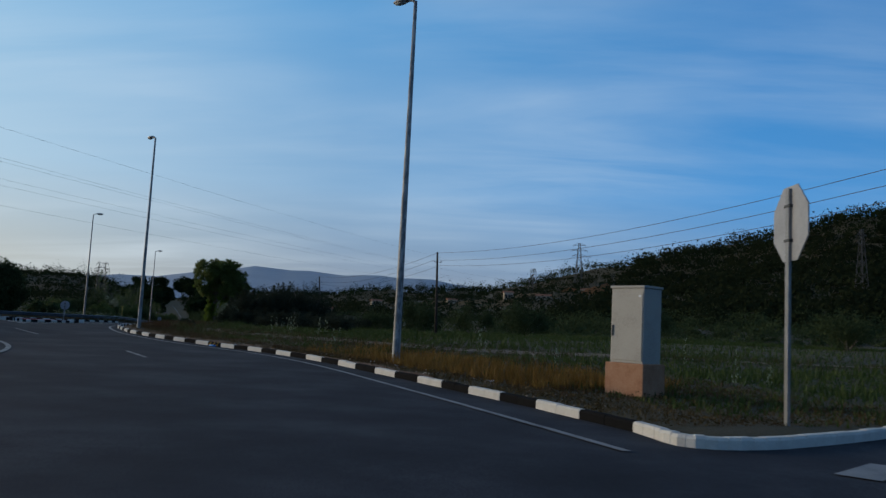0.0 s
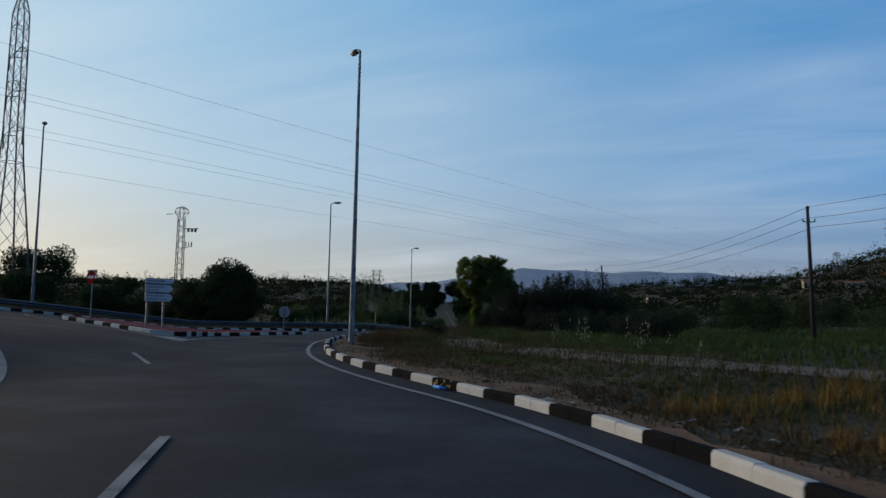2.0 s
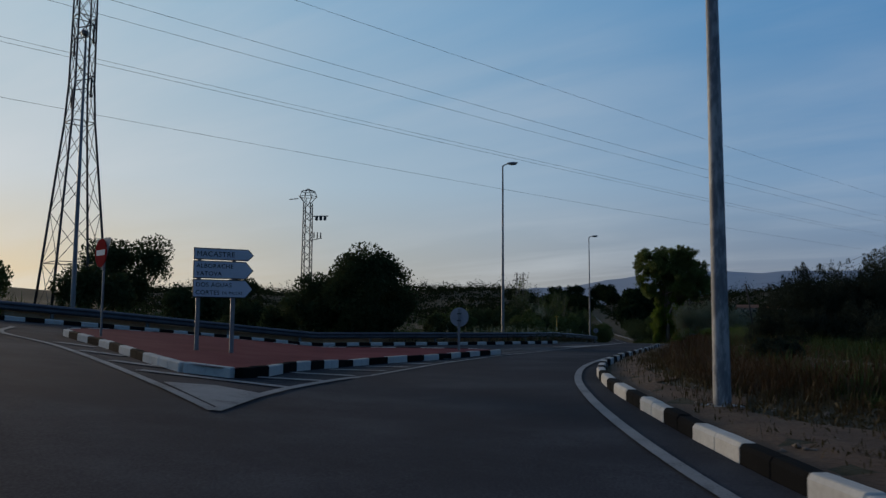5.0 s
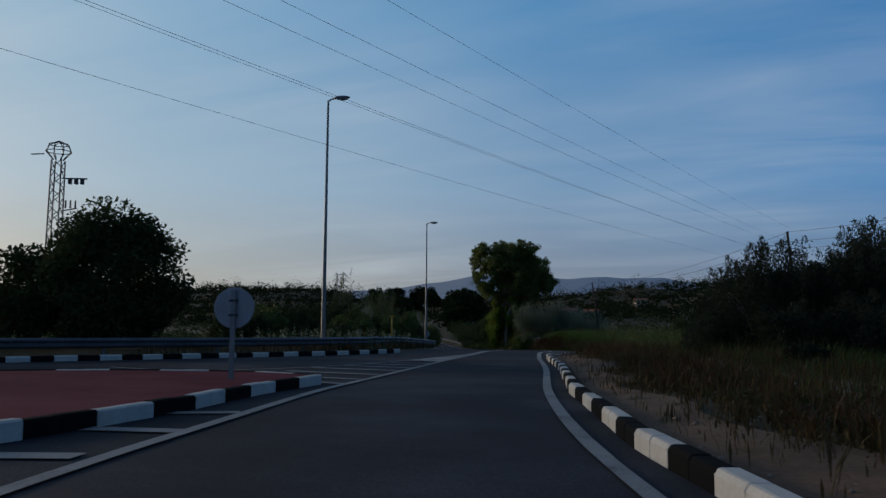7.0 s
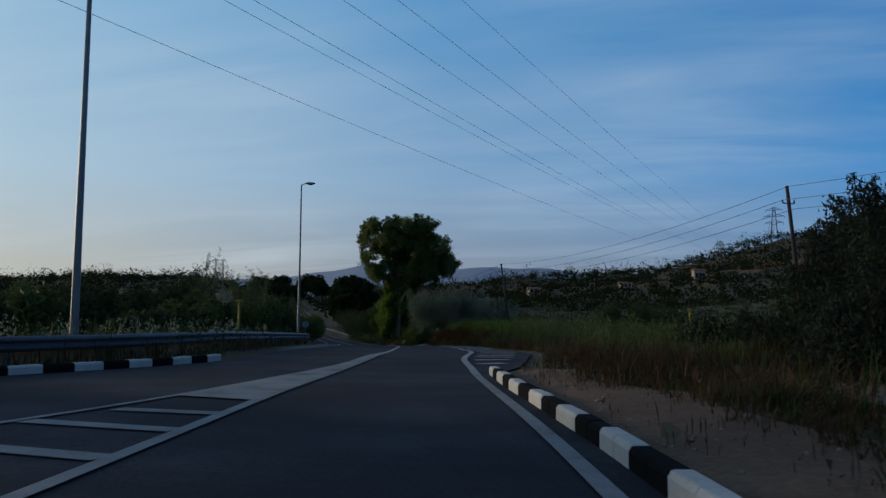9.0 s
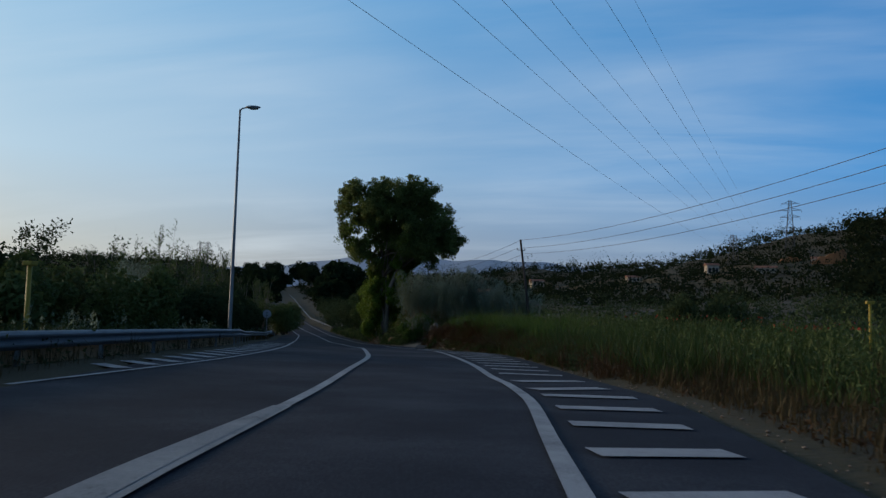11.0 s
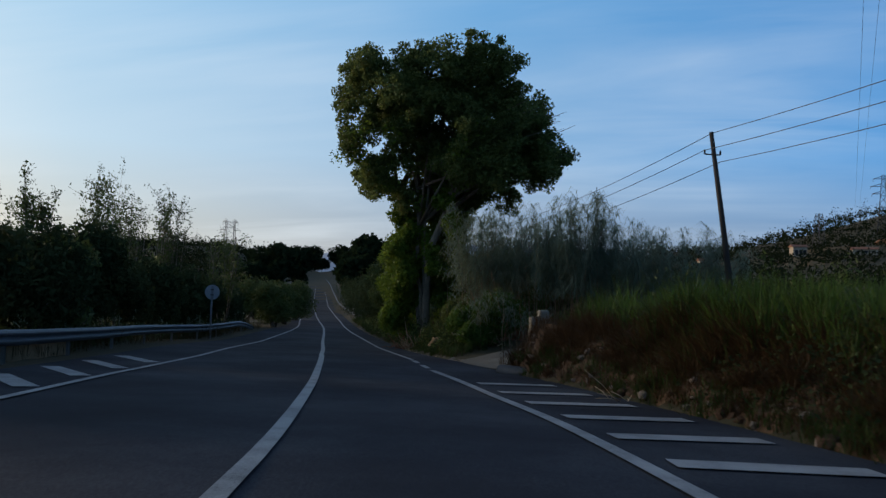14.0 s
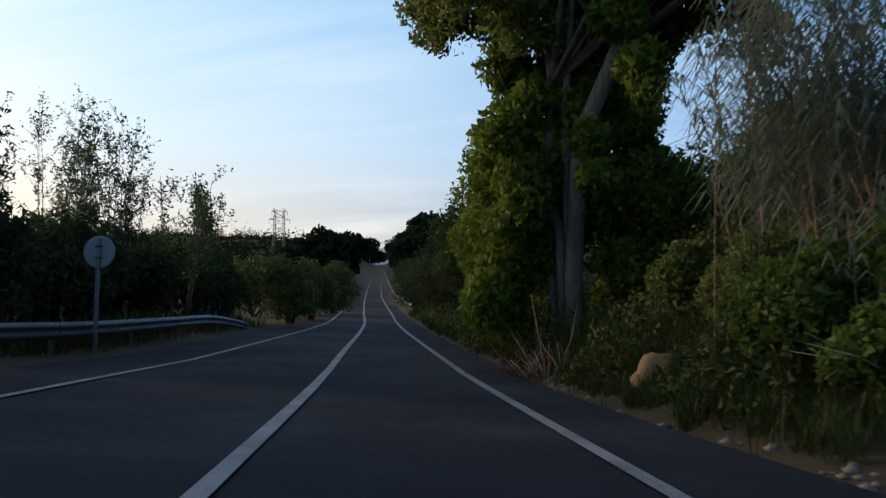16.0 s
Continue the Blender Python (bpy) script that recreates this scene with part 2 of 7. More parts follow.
SIGN_RED = surface("sign_red", [(0.25, (0.30, 0.012, 0.014)), (0.6, (0.42, 0.02, 0.02)), (0.85, (0.47, 0.05, 0.04))], 2, 20, 0.9, spec=0.03, bump=0.0)
SIGN_BACK = surface("sign_back", [(0.25, (0.20, 0.21, 0.23)), (0.55, (0.29, 0.30, 0.32)), (0.85, (0.36, 0.36, 0.37))], 2.5, 25, 0.55, 0.4, 0.4, 0.05, 0.002)
CABINET = surface("cabinet_grey", [(0.25, (0.22, 0.21, 0.19)), (0.5, (0.33, 0.32, 0.29)), (0.85, (0.38, 0.37, 0.34))], 1.6, 30, 0.6, bump=0.05, dist=0.002)
BRICK_PLINTH = surface("rendered_plinth", [(0.25, (0.20, 0.095, 0.05)), (0.5, (0.32, 0.17, 0.10)), (0.8, (0.40, 0.25, 0.16))], 4, 30, 0.9, bump=0.4, dist=0.01)
WOOD_POLE = surface("tarred_wood", [(0.25, (0.02, 0.016, 0.013)), (0.6, (0.05, 0.04, 0.033)), (0.85, (0.09, 0.075, 0.06))], 3, 30, 0.85, bump=0.3, dist=0.006, stretch=(1, 1, 0.15))
BARK = surface("bark", [(0.25, (0.05, 0.043, 0.035)), (0.5, (0.13, 0.115, 0.095)), (0.8, (0.26, 0.235, 0.20))], 2.5, 16, 0.9, bump=0.7, dist=0.03, stretch=(1, 1, 0.3))
CABLE = surface("cable", [(0.25, (0.02, 0.02, 0.022)), (0.8, (0.04, 0.04, 0.045))], 3, 30, 0.6, bump=0.0)
TREE_LEAF = leafy("tree_leaf", (0.054, 0.076, 0.024), (0.155, 0.19, 0.056), (0.27, 0.29, 0.09), through=0.45)
IVY_LEAF = leafy("climber_leaf", (0.055, 0.09, 0.012), (0.145, 0.205, 0.028), (0.24, 0.28, 0.05), through=0.45)
PALE_BARK = surface("pale_bark", [(0.25, (0.05, 0.038, 0.027)), (0.5, (0.17, 0.13, 0.092)), (0.8, (0.38, 0.30, 0.215))], 2.5, 16, 0.9, bump=0.6, dist=0.03, stretch=(1, 1, 0.3))
BUSH_LEAF = leafy("bush_leaf", (0.024, 0.038, 0.016), (0.060, 0.080, 0.034), (0.11, 0.11, 0.05), rough=0.85, vary=0.4, spec=0.05)
OLIVE_LEAF = leafy("olive_leaf", (0.018, 0.024, 0.016), (0.046, 0.055, 0.037), (0.085, 0.088, 0.06), rough=0.9, vary=0.3, spec=0.03)
PALE_LEAF = leafy("pale_leaf", (0.04, 0.065, 0.018), (0.10, 0.13, 0.04), (0.15, 0.15, 0.06))
REED_LEAF = leafy("reed_leaf", (0.12, 0.155, 0.11), (0.25, 0.30, 0.215), (0.36, 0.39, 0.29), through=0.6)
REED_STEM = leafy("reed_stem", (0.16, 0.10, 0.06), (0.28, 0.19, 0.12), (0.36, 0.27, 0.18), through=0.05)
PINE_LEAF = leafy("pine_leaf", (0.012, 0.022, 0.010), (0.030, 0.045, 0.020), (0.05, 0.055, 0.025), rough=0.95, vary=0.2, spec=0.0)
WOODS = leafy("woods_leaf", (0.014, 0.020, 0.010), (0.027, 0.035, 0.017), (0.055, 0.052, 0.026), rough=0.95, through=0.3, vary=0.1, spec=0.0)
GRASS_GREEN = leafy("grass_green", (0.028, 0.048, 0.011), (0.066, 0.094, 0.025), (0.125, 0.12, 0.045), vary=0.35)
GRASS_DRY = leafy("grass_dry", (0.042, 0.031, 0.013), (0.088, 0.064, 0.027), (0.16, 0.12, 0.057), vary=0.4)
GRASS_GOLD = leafy("grass_golden", (0.11, 0.060, 0.014), (0.22, 0.125, 0.028), (0.34, 0.215, 0.06))
FIELD_GRASS = leafy("field_grass", (0.045, 0.085, 0.014), (0.095, 0.155, 0.03), (0.15, 0.17, 0.05), vary=0.35, through=0.4)
DUST = surface("track_dust", [(0.25, (0.08, 0.058, 0.04)), (0.5, (0.15, 0.112, 0.08)), (0.8, (0.22, 0.17, 0.125))], 0.8, 16, 0.95, bump=0.4, dist=0.02, world_space=True)
GRASS_RED = leafy("grass_russet", (0.046, 0.026, 0.012), (0.090, 0.050, 0.022), (0.15, 0.095, 0.048), vary=0.4)
# aerial haze put into the mountains' base colour, pale and bluish
HAZE = surface("mountain_painted_haze", [(0.25, (0.36, 0.40, 0.46)), (0.6, (0.40, 0.45, 0.51)), (0.85, (0.44, 0.49, 0.54))], 0.004, 0.03, 1.0, spec=0.0, bump=0.0, world_space=True)


# ---- small tools ----
def mesh_object(name, verts, faces, mat, parent=None, smooth=False, label=""):
    me = bpy.data.meshes.new(name)
    verts = np.asarray(verts, np.float32).reshape(-1, 3)
    if isinstance(faces, np.ndarray):
        k = faces.shape[1]
        me.vertices.add(len(verts))
        me.vertices.foreach_set("co", verts.ravel())
        me.loops.add(faces.size)
        me.loops.foreach_set("vertex_index", faces.astype(np.int32).ravel())
        me.polygons.add(len(faces))
        me.polygons.foreach_set("loop_start", np.arange(0, faces.size, k, dtype=np.int32))
        me.update(calc_edges=True)
    else:
        me.from_pydata(verts.tolist(), [], faces)
        me.update()
    if smooth:
        me.polygons.foreach_set("use_smooth", np.ones(len(me.polygons), bool))
    me.materials.append(mat)
    ob = new(name, me)
    if parent:
        ob.parent = parent
    if label:
        ob["label"] = label
    return ob


def part(name, bm, mat, parent, label="", smooth=False):
    me = bpy.data.meshes.new(name)
    bm.to_mesh(me)
    bm.free()
    me.materials.append(mat)
    if smooth:
        for p in me.polygons:
            p.use_smooth = True
    ob = new(name, me)
    if parent:
        ob.parent = parent
    if label:
        ob["label"] = label
    return ob


def thing(name, label, category, group="", kind="", m=None):
    e = new(name)
    e.empty_display_size = 0.2
    if m is not None:
        e.matrix_basis = m
    return tagged(e, label, category, group, kind)


def box(bm, x0, x1, y0, y1, z0, z1, bevel=0.0):
    r = bmesh.ops.create_cube(bm, size=1, matrix=Matrix.Translation(((x0 + x1) / 2, (y0 + y1) / 2, (z0 + z1) / 2)) @ Matrix.Diagonal((x1 - x0, y1 - y0, z1 - z0, 1)))
    if bevel:
        vs = set(r["verts"])
        es = [e for e in bm.edges if e.verts[0] in vs and e.verts[1] in vs]
        bmesh.ops.bevel(bm, geom=es, offset=bevel, segments=2, affect="EDGES", profile=0.5)
    return bm


def tube(path, radii, sides=8, cap=True):
    """Vertices and faces of a tube along a path of points."""
    path = [Vector(p) for p in path]
    vs, fs = [], []
    n = len(path)
    for i, p in enumerate(path):
        d = (path[min(i + 1, n - 1)] - path[max(i - 1, 0)]).normalized()
        a = d.orthogonal().normalized() if abs(d.z) < 0.9 else d.cross(Vector((0, 1, 0))).normalized()
        b = d.cross(a)
        for k in range(sides):
            w = 2 * math.pi * k / sides
            vs.append(p + (a * math.cos(w) + b * math.sin(w)) * radii[i])
    for i in range(n - 1):
        for k in range(sides):
            q = (k + 1) % sides
            fs.append((i * sides + k, i * sides + q, (i + 1) * sides + q, (i + 1) * sides + k))
    if cap:
        fs.append(tuple(range(sides))[::-1])
        fs.append(tuple((n - 1) * sides + k for k in range(sides)))
    return vs, fs


def tubes(name, runs, mat, parent=None, sides=6, label="", smooth=True):
    V, F = [], []
    for path, radii in runs:
        v, f = tube(path, radii, sides)
        o = len(V)
        V += v
        F += [tuple(i + o for i in q) for q in f]
    return mesh_object(name, [tuple(v) for v in V], F, mat, parent, smooth, label)


def smooth_line(pts, step=0.5):
    """Catmull-Rom through plan points, evenly stepped."""
    p = np.array(pts, float)
    p = np.vstack([2 * p[0] - p[1], p, 2 * p[-1] - p[-2]])
    out = []
    for i in range(1, len(p) - 2):
        n = max(2, int(np.linalg.norm(p[i + 1] - p[i]) / step))
        for k in range(n):
            t = k / n
            out.append(0.5 * (2 * p[i] + (p[i + 1] - p[i - 1]) * t + (2 * p[i - 1] - 5 * p[i] + 4 * p[i + 1] - p[i + 2]) * t * t + (3 * p[i] - p[i - 1] - 3 * p[i + 1] + p[i + 2]) * t ** 3))
    out.append(p[-2])
    return np.array(out)


def arc(line):
    return np.r_[0, np.cumsum(np.linalg.norm(np.diff(line, axis=0), axis=1))]


def normals(line):
    """Unit normals to the right of a plan line."""
    d = np.gradient(line, axis=0)
    d /= np.linalg.norm(d, axis=1)[:, None] + 1e-9
    return np.stack([d[:, 1], -d[:, 0]], 1)


# ---- lie of the land ----
ROAD_Y = [11.5, 30, 37, 43.7, 49.4, 54, 63.2, 69, 78.2, 100, 109.2, 119.6, 128.8, 138, 143.3, 146.6, 156.4, 171.3, 186, 209, 261, 310, 400, 547, 700]
ROAD_Z = [-0.2, -0.1, -0.02, 0.03, 0.08, 0.23, 0.41, 0.44, 0.4, 0.36, 0.17, -0.07, -0.33, -0.74, -0.93, -1.02, -1.38, -1.63, -1.8, -1.85, -1.55, 0.45, 4.6, 10.6, 12.5]


def road_z(x, y):
    """Height of the paved surface; the roundabout tilts up towards the far left."""
    x, y = np.asarray(x, float), np.asarray(y, float)
    d = np.maximum(0, (-21.8 - x + 66.7 - y) / 1.414)
    s = np.clip((-9 - x) / 9.0, 0, 1)
    return np.interp(y, ROAD_Y, ROAD_Z) + 0.1 * d * s * s * (3 - 2 * s)


RIGHT_KERB = [(12.95, 27.4), (12.75, 28.1), (11.36, 30.85), (9.97, 33.15), (8.57, 35.5), (7.06, 38.0), (5.38, 40.9), (3.66, 43.5), (1.9, 45.75), (0.15, 47.65), (-1.6, 49.3), (-3.3, 50.75), (-4.95, 52.15), (-6.5, 53.6),
              (-8.0, 55.3), (-9.6, 57.3), (-11.0, 59.4), (-12.3, 61.5), (-13.4, 63.35), (-14.43, 65.35), (-15.3, 67.2), (-16.0, 69.0), (-16.7, 70.8), (-17.3, 72.8), (-17.9, 74.8), (-18.5, 76.8), (-19.0, 78.9),
              (-19.5, 80.9), (-19.95, 82.8), (-20.4, 84.6), (-20.9, 86.4), (-21.4, 88.2), (-21.9, 89.9), (-22.35, 91.6), (-22.75, 93.2)]
CORNER = [(30, 43.5), (24, 36.6), (18.5, 30.9), (16.93, 29.2), (15.4, 27.75), (14.4, 26.95), (13.65, 26.65), (13.15, 26.8), (12.95, 27.4)]
RIGHT_EDGE = [(-22.75, 93.2), (-22.5, 95.5), (-22.9, 101), (-23.7, 107.3), (-25.0, 112), (-28.7, 126.5), (-31.4, 133.5), (-33.0, 137.2), (-35.0, 141.3), (-37.0, 144.6), (-38.6, 147.5), (-40.4, 150.5), (-42.2, 153.8),
              (-44.6, 158.8), (-48.5, 166.8), (-55.0, 180.6), (-65.9, 204.3), (-92, 261), (-114.5, 310), (-156, 400), (-226, 547), (-266, 630)]
LEFT_EDGE = [(-60, 42), (-50, 49.5), (-45, 53.5), (-41, 57.5), (-38, 62), (-36.4, 67), (-36, 72), (-35.6, 76.5), (-34.8, 80.4), (-33.2, 84.3), (-31.9, 87.3), (-30.9, 90), (-30.1, 93), (-29.9, 96.5), (-31.0, 101), (-34.3, 111),
             (-37.3, 120), (-39.2, 125.5), (-42.2, 131.8), (-46, 140.5), (-49.7, 149.5), (-52.6, 158), (-55.6, 165.5), (-59.5, 175.5), (-63.5, 186), (-72.3, 204), (-98.5, 258), (-121, 307), (-162.5, 397), (-232.5, 544), (-272.5, 627)]
kerb_line = smooth_line(RIGHT_KERB, 0.4)
corner_line = smooth_line(CORNER, 0.3)
edge_line = smooth_line(RIGHT_EDGE, 1.0)
left_line = smooth_line(LEFT_EDGE, 1.0)
ROAD_POLY = np.vstack([corner_line, kerb_line[1:], edge_line[1:], left_line[::-1], [(-75, 25), (-75, -40), (60, -40), (60, 30), (42, 40)]])


def inside(poly, x, y):
    x, y = np.asarray(x, float), np.asarray(y, float)
    c = np.zeros(x.shape, bool)
    for (x0, y0), (x1, y1) in zip(poly, np.roll(poly, -1, 0)):
        if y0 == y1:
            continue
        hit = ((y0 > y) != (y1 > y)) & (x < (x1 - x0) * (y - y0) / (y1 - y0) + x0)
        c ^= hit
    return c


def distance(poly, x, y):
    """Distance to a closed plan outline."""
    best = np.full(np.shape(x), 1e9)
    for (x0, y0), (x1, y1) in zip(poly, np.roll(poly, -1, 0)):
        dx, dy = x1 - x0, y1 - y0
        l2 = dx * dx + dy * dy + 1e-12
        t = np.clip(((x - x0) * dx + (y - y0) * dy) / l2, 0, 1)
        best = np.minimum(best, (x - x0 - t * dx) ** 2 + (y - y0 - t * dy) ** 2)
    return np.sqrt(best)


COARSE_POLY = np.vstack([ROAD_POLY[:-5:3], ROAD_POLY[-5:]])
RIDGE_AZ = [-180, -120, -60, -31, -25, -19, -16, -13.4, -11, -8.8, -7.4, -5.2, -2.2, 1.2, 6.4, 11, 15, 21, 25, 27, 30, 35.6, 39, 42, 60, 90, 120, 180]
RIDGE_EL = [4, 4, 7, 10.2, 8.7, 7.2, 6.8, 6.2, 6.0, 5.55, 5.15, 4.55, 3.9, 3.55, 3.2, 2.6, 2.3, 2.2, 2.4, 2.8, 3.0, 3.0, 3.0, 2.7, 2.5, 3, 3.5, 4]
HUB = (-22.0, 95.0)


def lumps(x, y, s, seed=0.0):
    """Cheap smooth undulation built from sines."""
    return (np.sin(x / s + 1.3 + seed) * np.cos(y / s * 1.17 - 0.7 + seed) + 0.5 * np.sin(x / s * 2.3 - y / s * 1.9 + 2.1 + seed) + 0.25 * np.sin(x / s * 5.1 + y / s * 4.3 + seed)) / 1.75


def bank(x, y):
    """The raised field edge beside the road, right of it, near the gate."""
    s = np.interp(y, [112, 122, 129, 135, 143.7, 144.5, 149.5, 151.5, 160, 190], [0, 0.25, 0.5, 1.0, 1.35, 0.1, 0.1, 0.6, 0.6, 0.3])
    return s


def land_z(x, y):
    x, y = np.asarray(x, float), np.asarray(y, float)
    base = road_z(x, y)
    ins = inside(COARSE_POLY, x, y)
    d = distance(COARSE_POLY, x, y)
    d = np.where(ins, -d, d)
    right = x > np.interp(y, [p[1] for p in RIGHT_EDGE], [p[0] for p in RIGHT_EDGE]) - 2
    right |= y < 93
    right &= x > -24 - np.maximum(0, y - 93) * 0.6
    rr, az = np.hypot(x - HUB[0], y - HUB[1]), np.degrees(np.arctan2(-(x - HUB[0]), y - HUB[1]))
    ridge = np.tan(np.radians(np.interp(az, RIDGE_AZ, RIDGE_EL)))
    R = 480.0
    k = np.clip((rr - 60) / (R - 60), 0, 1)
    rise = ridge * R * k ** 2.0 * np.where(rr > R, np.clip(1 - (rr - R) / 500, 0.0, 1), 1)
    rise = rise + k * (lumps(x, y, 38) * 3.0 + lumps(x, y, 13, 4) * 1.0)
    keep = np.clip((d - 4) / 26, 0, 1)
    far_base = np.interp(rr, [0, 90, 200, 400], [1, 1, 0.3, 0])
    off = np.clip(d / 0.6, -1, 1)
    near = np.where(off < 0, -0.05 + off * 0.16, -0.05 + off * np.where(right & (y < 96), 0.15, 0.07))
    lean = np.where(right, 0.018, -0.010) * np.clip(d - 3, 0, 60)
    up = bank(x, y) * np.clip((d - 0.35) / 0.9, 0, 1) * right
    rough = np.clip(d - 0.5, 0, 1) * (lumps(x, y, 2.3, 2) * 0.05 + lumps(x, y, 9, 5) * 0.10)
    z = base * np.where(keep > 0, np.maximum(1 - keep, far_base), 1) + near + lean * far_base + up + rough * (d > 0)
    return z + rise * keep


def drop(x, y, dz=0.0):
    return Vector((x, y, float(land_z(np.array([x]), np.array([y]))[0]) + dz))


def steps(a, b, fine, far, grow):
    mid = list(np.arange(a, b + 1e-6, fine))
    s, q = fine, a
    lo = []
    while q > -far:
        s *= grow
        q -= s
        lo.append(q)
    s, q = fine, b
    hi = []
    while q < far:
        s *= grow
        q += s
        hi.append(q)
    return np.array(lo[::-1] + mid + hi)


def build_ground():
    xs, ys = steps(-66, 34, 0.65, 1600, 1.14), steps(10, 205, 0.65, 1600, 1.14)
    X, Y = np.meshgrid(xs, ys)
    Z = land_z(X.ravel(), Y.ravel())
    nx, ny = len(xs), len(ys)
    i = np.arange(nx * ny).reshape(ny, nx)
    F = np.stack([i[:-1, :-1], i[:-1, 1:], i[1:, 1:], i[1:, :-1]], -1).reshape(-1, 4)
    ob = mesh_object("ground", np.stack([X.ravel(), Y.ravel(), Z], 1), F, SOIL, smooth=True)
    tagged(ob, "dry brown and green earth of fields, verges and hills", "ground", kind="structure")


def sheet(name, poly, mat, lift, grid=2.0, height=road_z):
    """A surface inside a plan outline that follows the land."""
    from mathutils.geometry import delaunay_2d_cdt
    poly = np.asarray(poly, float)
    x0, y0 = poly.min(0)
    x1, y1 = poly.max(0)
    gx, gy = np.meshgrid(np.arange(x0, x1, grid), np.arange(y0, y1, grid))
    gx, gy = gx.ravel(), gy.ravel()
    ok = inside(poly, gx, gy) & (distance(poly, gx, gy) > grid * 0.35)
    pts = [Vector(p) for p in poly] + [Vector((a, b)) for a, b in zip(gx[ok], gy[ok])]
    n = len(poly)
    vs, es, fs, _, _, _ = delaunay_2d_cdt(pts, [(k, (k + 1) % n) for k in range(n)], [], 1, 1e-4)
    V = np.array([(v.x, v.y) for v in vs])
    Z = height(V[:, 0], V[:, 1]) + lift
    return mesh_object(name, np.c_[V, Z], [tuple(f) for f in fs], mat, smooth=True)


def stripe(name, line, width, mat, lift=0.018, parent=None):
    """A painted line of given width along a plan line."""
    line = np.asarray(line, float)
    w = np.broadcast_to(np.asarray(width, float), (len(line),))[:, None] / 2
    n = normals(line)
    a, b = line - n * w, line + n * w
    P = np.empty((2 * len(line), 2))
    P[0::2], P[1::2] = a, b
    k = np.arange(len(line) - 1) * 2
    F = np.stack([k, k + 1, k + 3, k + 2], 1)
    V = np.c_[P, road_z(P[:, 0], P[:, 1]) + lift]
    return mesh_object(name, V, F, mat, parent)


build_ground()
road = sheet("road", ROAD_POLY, ASPHALT, 0.0, 1.6)
tagged(road, "dark worn asphalt road leading out of a roundabout", "road", kind="structure")

# ---- road markings ----
kerb_n = normals(kerb_line)
line_off = np.interp(kerb_line[:, 1], [27, 33, 37, 41, 45, 51, 58, 66, 75, 88, 95], [1.35, 1.2, 0.95, 0.8, 0.8, 0.82, 0.6, 0.44, 0.38, 0.26, 0.26])[:, None]
edge_paint = kerb_line - kerb_n * line_off
for k in range(3):
    edge_paint[4:-4] = sum(edge_paint[4 + j:len(edge_paint) - 4 + j] for j in range(-4, 5)) / 9
R_LINE = np.vstack([[(12.35, 25.9)], edge_paint[(edge_paint[:, 1] > 27.6)], smooth_line([(-23.35, 94.6), (-24.25, 98.3), (-24.85, 101.8), (-25.4, 105.35), (-25.75, 107.1), (-26.28, 109.2), (-26.8, 110.9), (-27.85, 115.0), (-28.8, 118.3), (-30.75, 124.8), (-32.1, 128.7), (-33.8, 133.3), (-35.3, 136.7), (-36.5, 139.4), (-38.1, 142.7)], 0.8)])
tagged(stripe("edge_line", R_LINE[R_LINE[:, 1] < 70.5], 0.14, WORN_LINE), "badly worn white painted line along the kerb", "road marking", kind="structure")
tagged(stripe("edge_line", R_LINE[(R_LINE[:, 1] > 70.0) & (R_LINE[:, 1] < 93.2)], 0.15, WORN_LINE), "worn white painted line along the kerb", "road marking", kind="structure")
tagged(stripe("edge_line", R_LINE[R_LINE[:, 1] > 92.6], 0.16, LINE), "white painted line beside the hatch bars", "road marking", kind="structure")
for a, b in (((-38.45, 143.5), (-38.95, 144.6)), ((-39.35, 145.5), (-39.8, 146.5))):
    tagged(stripe("edge_dash", [a, b], 0.15, LINE), "short white painted dash across a driveway mouth", "road marking", kind="structure")
tagged(stripe("edge_line", smooth_line([(-40.0, 147.0), (-41.9, 150.9), (-43.3, 153.8), (-45.6, 158.6), (-49.4, 166.5), (-56, 180.4), (-66.8, 204), (-93, 260.5), (-115.5, 309.5), (-157, 399.5), (-227, 546.5)], 1.5), 0.13, LINE), "white painted line along the edge of the road", "road marking", kind="structure")
C_LINE = smooth_line([(-28.02, 103.8), (-28.49, 105.85), (-29.12, 108.4), (-29.93, 111.5), (-31.2, 116.5), (-32.02, 119.3), (-32.86, 121.8), (-34.0, 125.1), (-34.75, 127.2), (-36.02, 130.7), (-38.5, 136.8), (-41.05, 142.75), (-42.72, 146.6)], 0.8)
tagged(stripe("centre_line", C_LINE, 0.15, LINE), "thick white painted centre line", "road marking", kind="structure")
tagged(stripe("centre_line", smooth_line([(-42.75, 146.6), (-45.2, 152.2), (-48.5, 159.5), (-53.6, 171), (-58.9, 182.6), (-69.2, 204), (-95.5, 259.5), (-118, 308.5), (-159.5, 398.5), (-229.5, 545.5)], 1.5), 0.14, LINE), "thin white painted centre line", "road marking", kind="structure")
tagged(stripe("edge_line", smooth_line([(-32.2, 104.5), (-33.1, 109.6), (-34.0, 113.8), (-35.2, 118.3), (-36.5, 122.4), (-39.2, 129.8), (-42.3, 136.9), (-45.1, 144), (-47.7, 150.3), (-51, 158.6), (-54.2, 166.6), (-58.6, 177.3), (-62.6, 186), (-71.3, 204.2)], 0.8), 0.13, LINE), "white painted line along the opposite lane", "road marking", kind="structure")
tagged(stripe("edge_line", smooth_line([(-73.5, 208.5), (-97.7, 258.3), (-120.2, 307.3), (-161.7, 397.3), (-231.7, 544.3)], 2), 0.12, LINE), "white painted line along the opposite lane", "road marking", kind="structure")
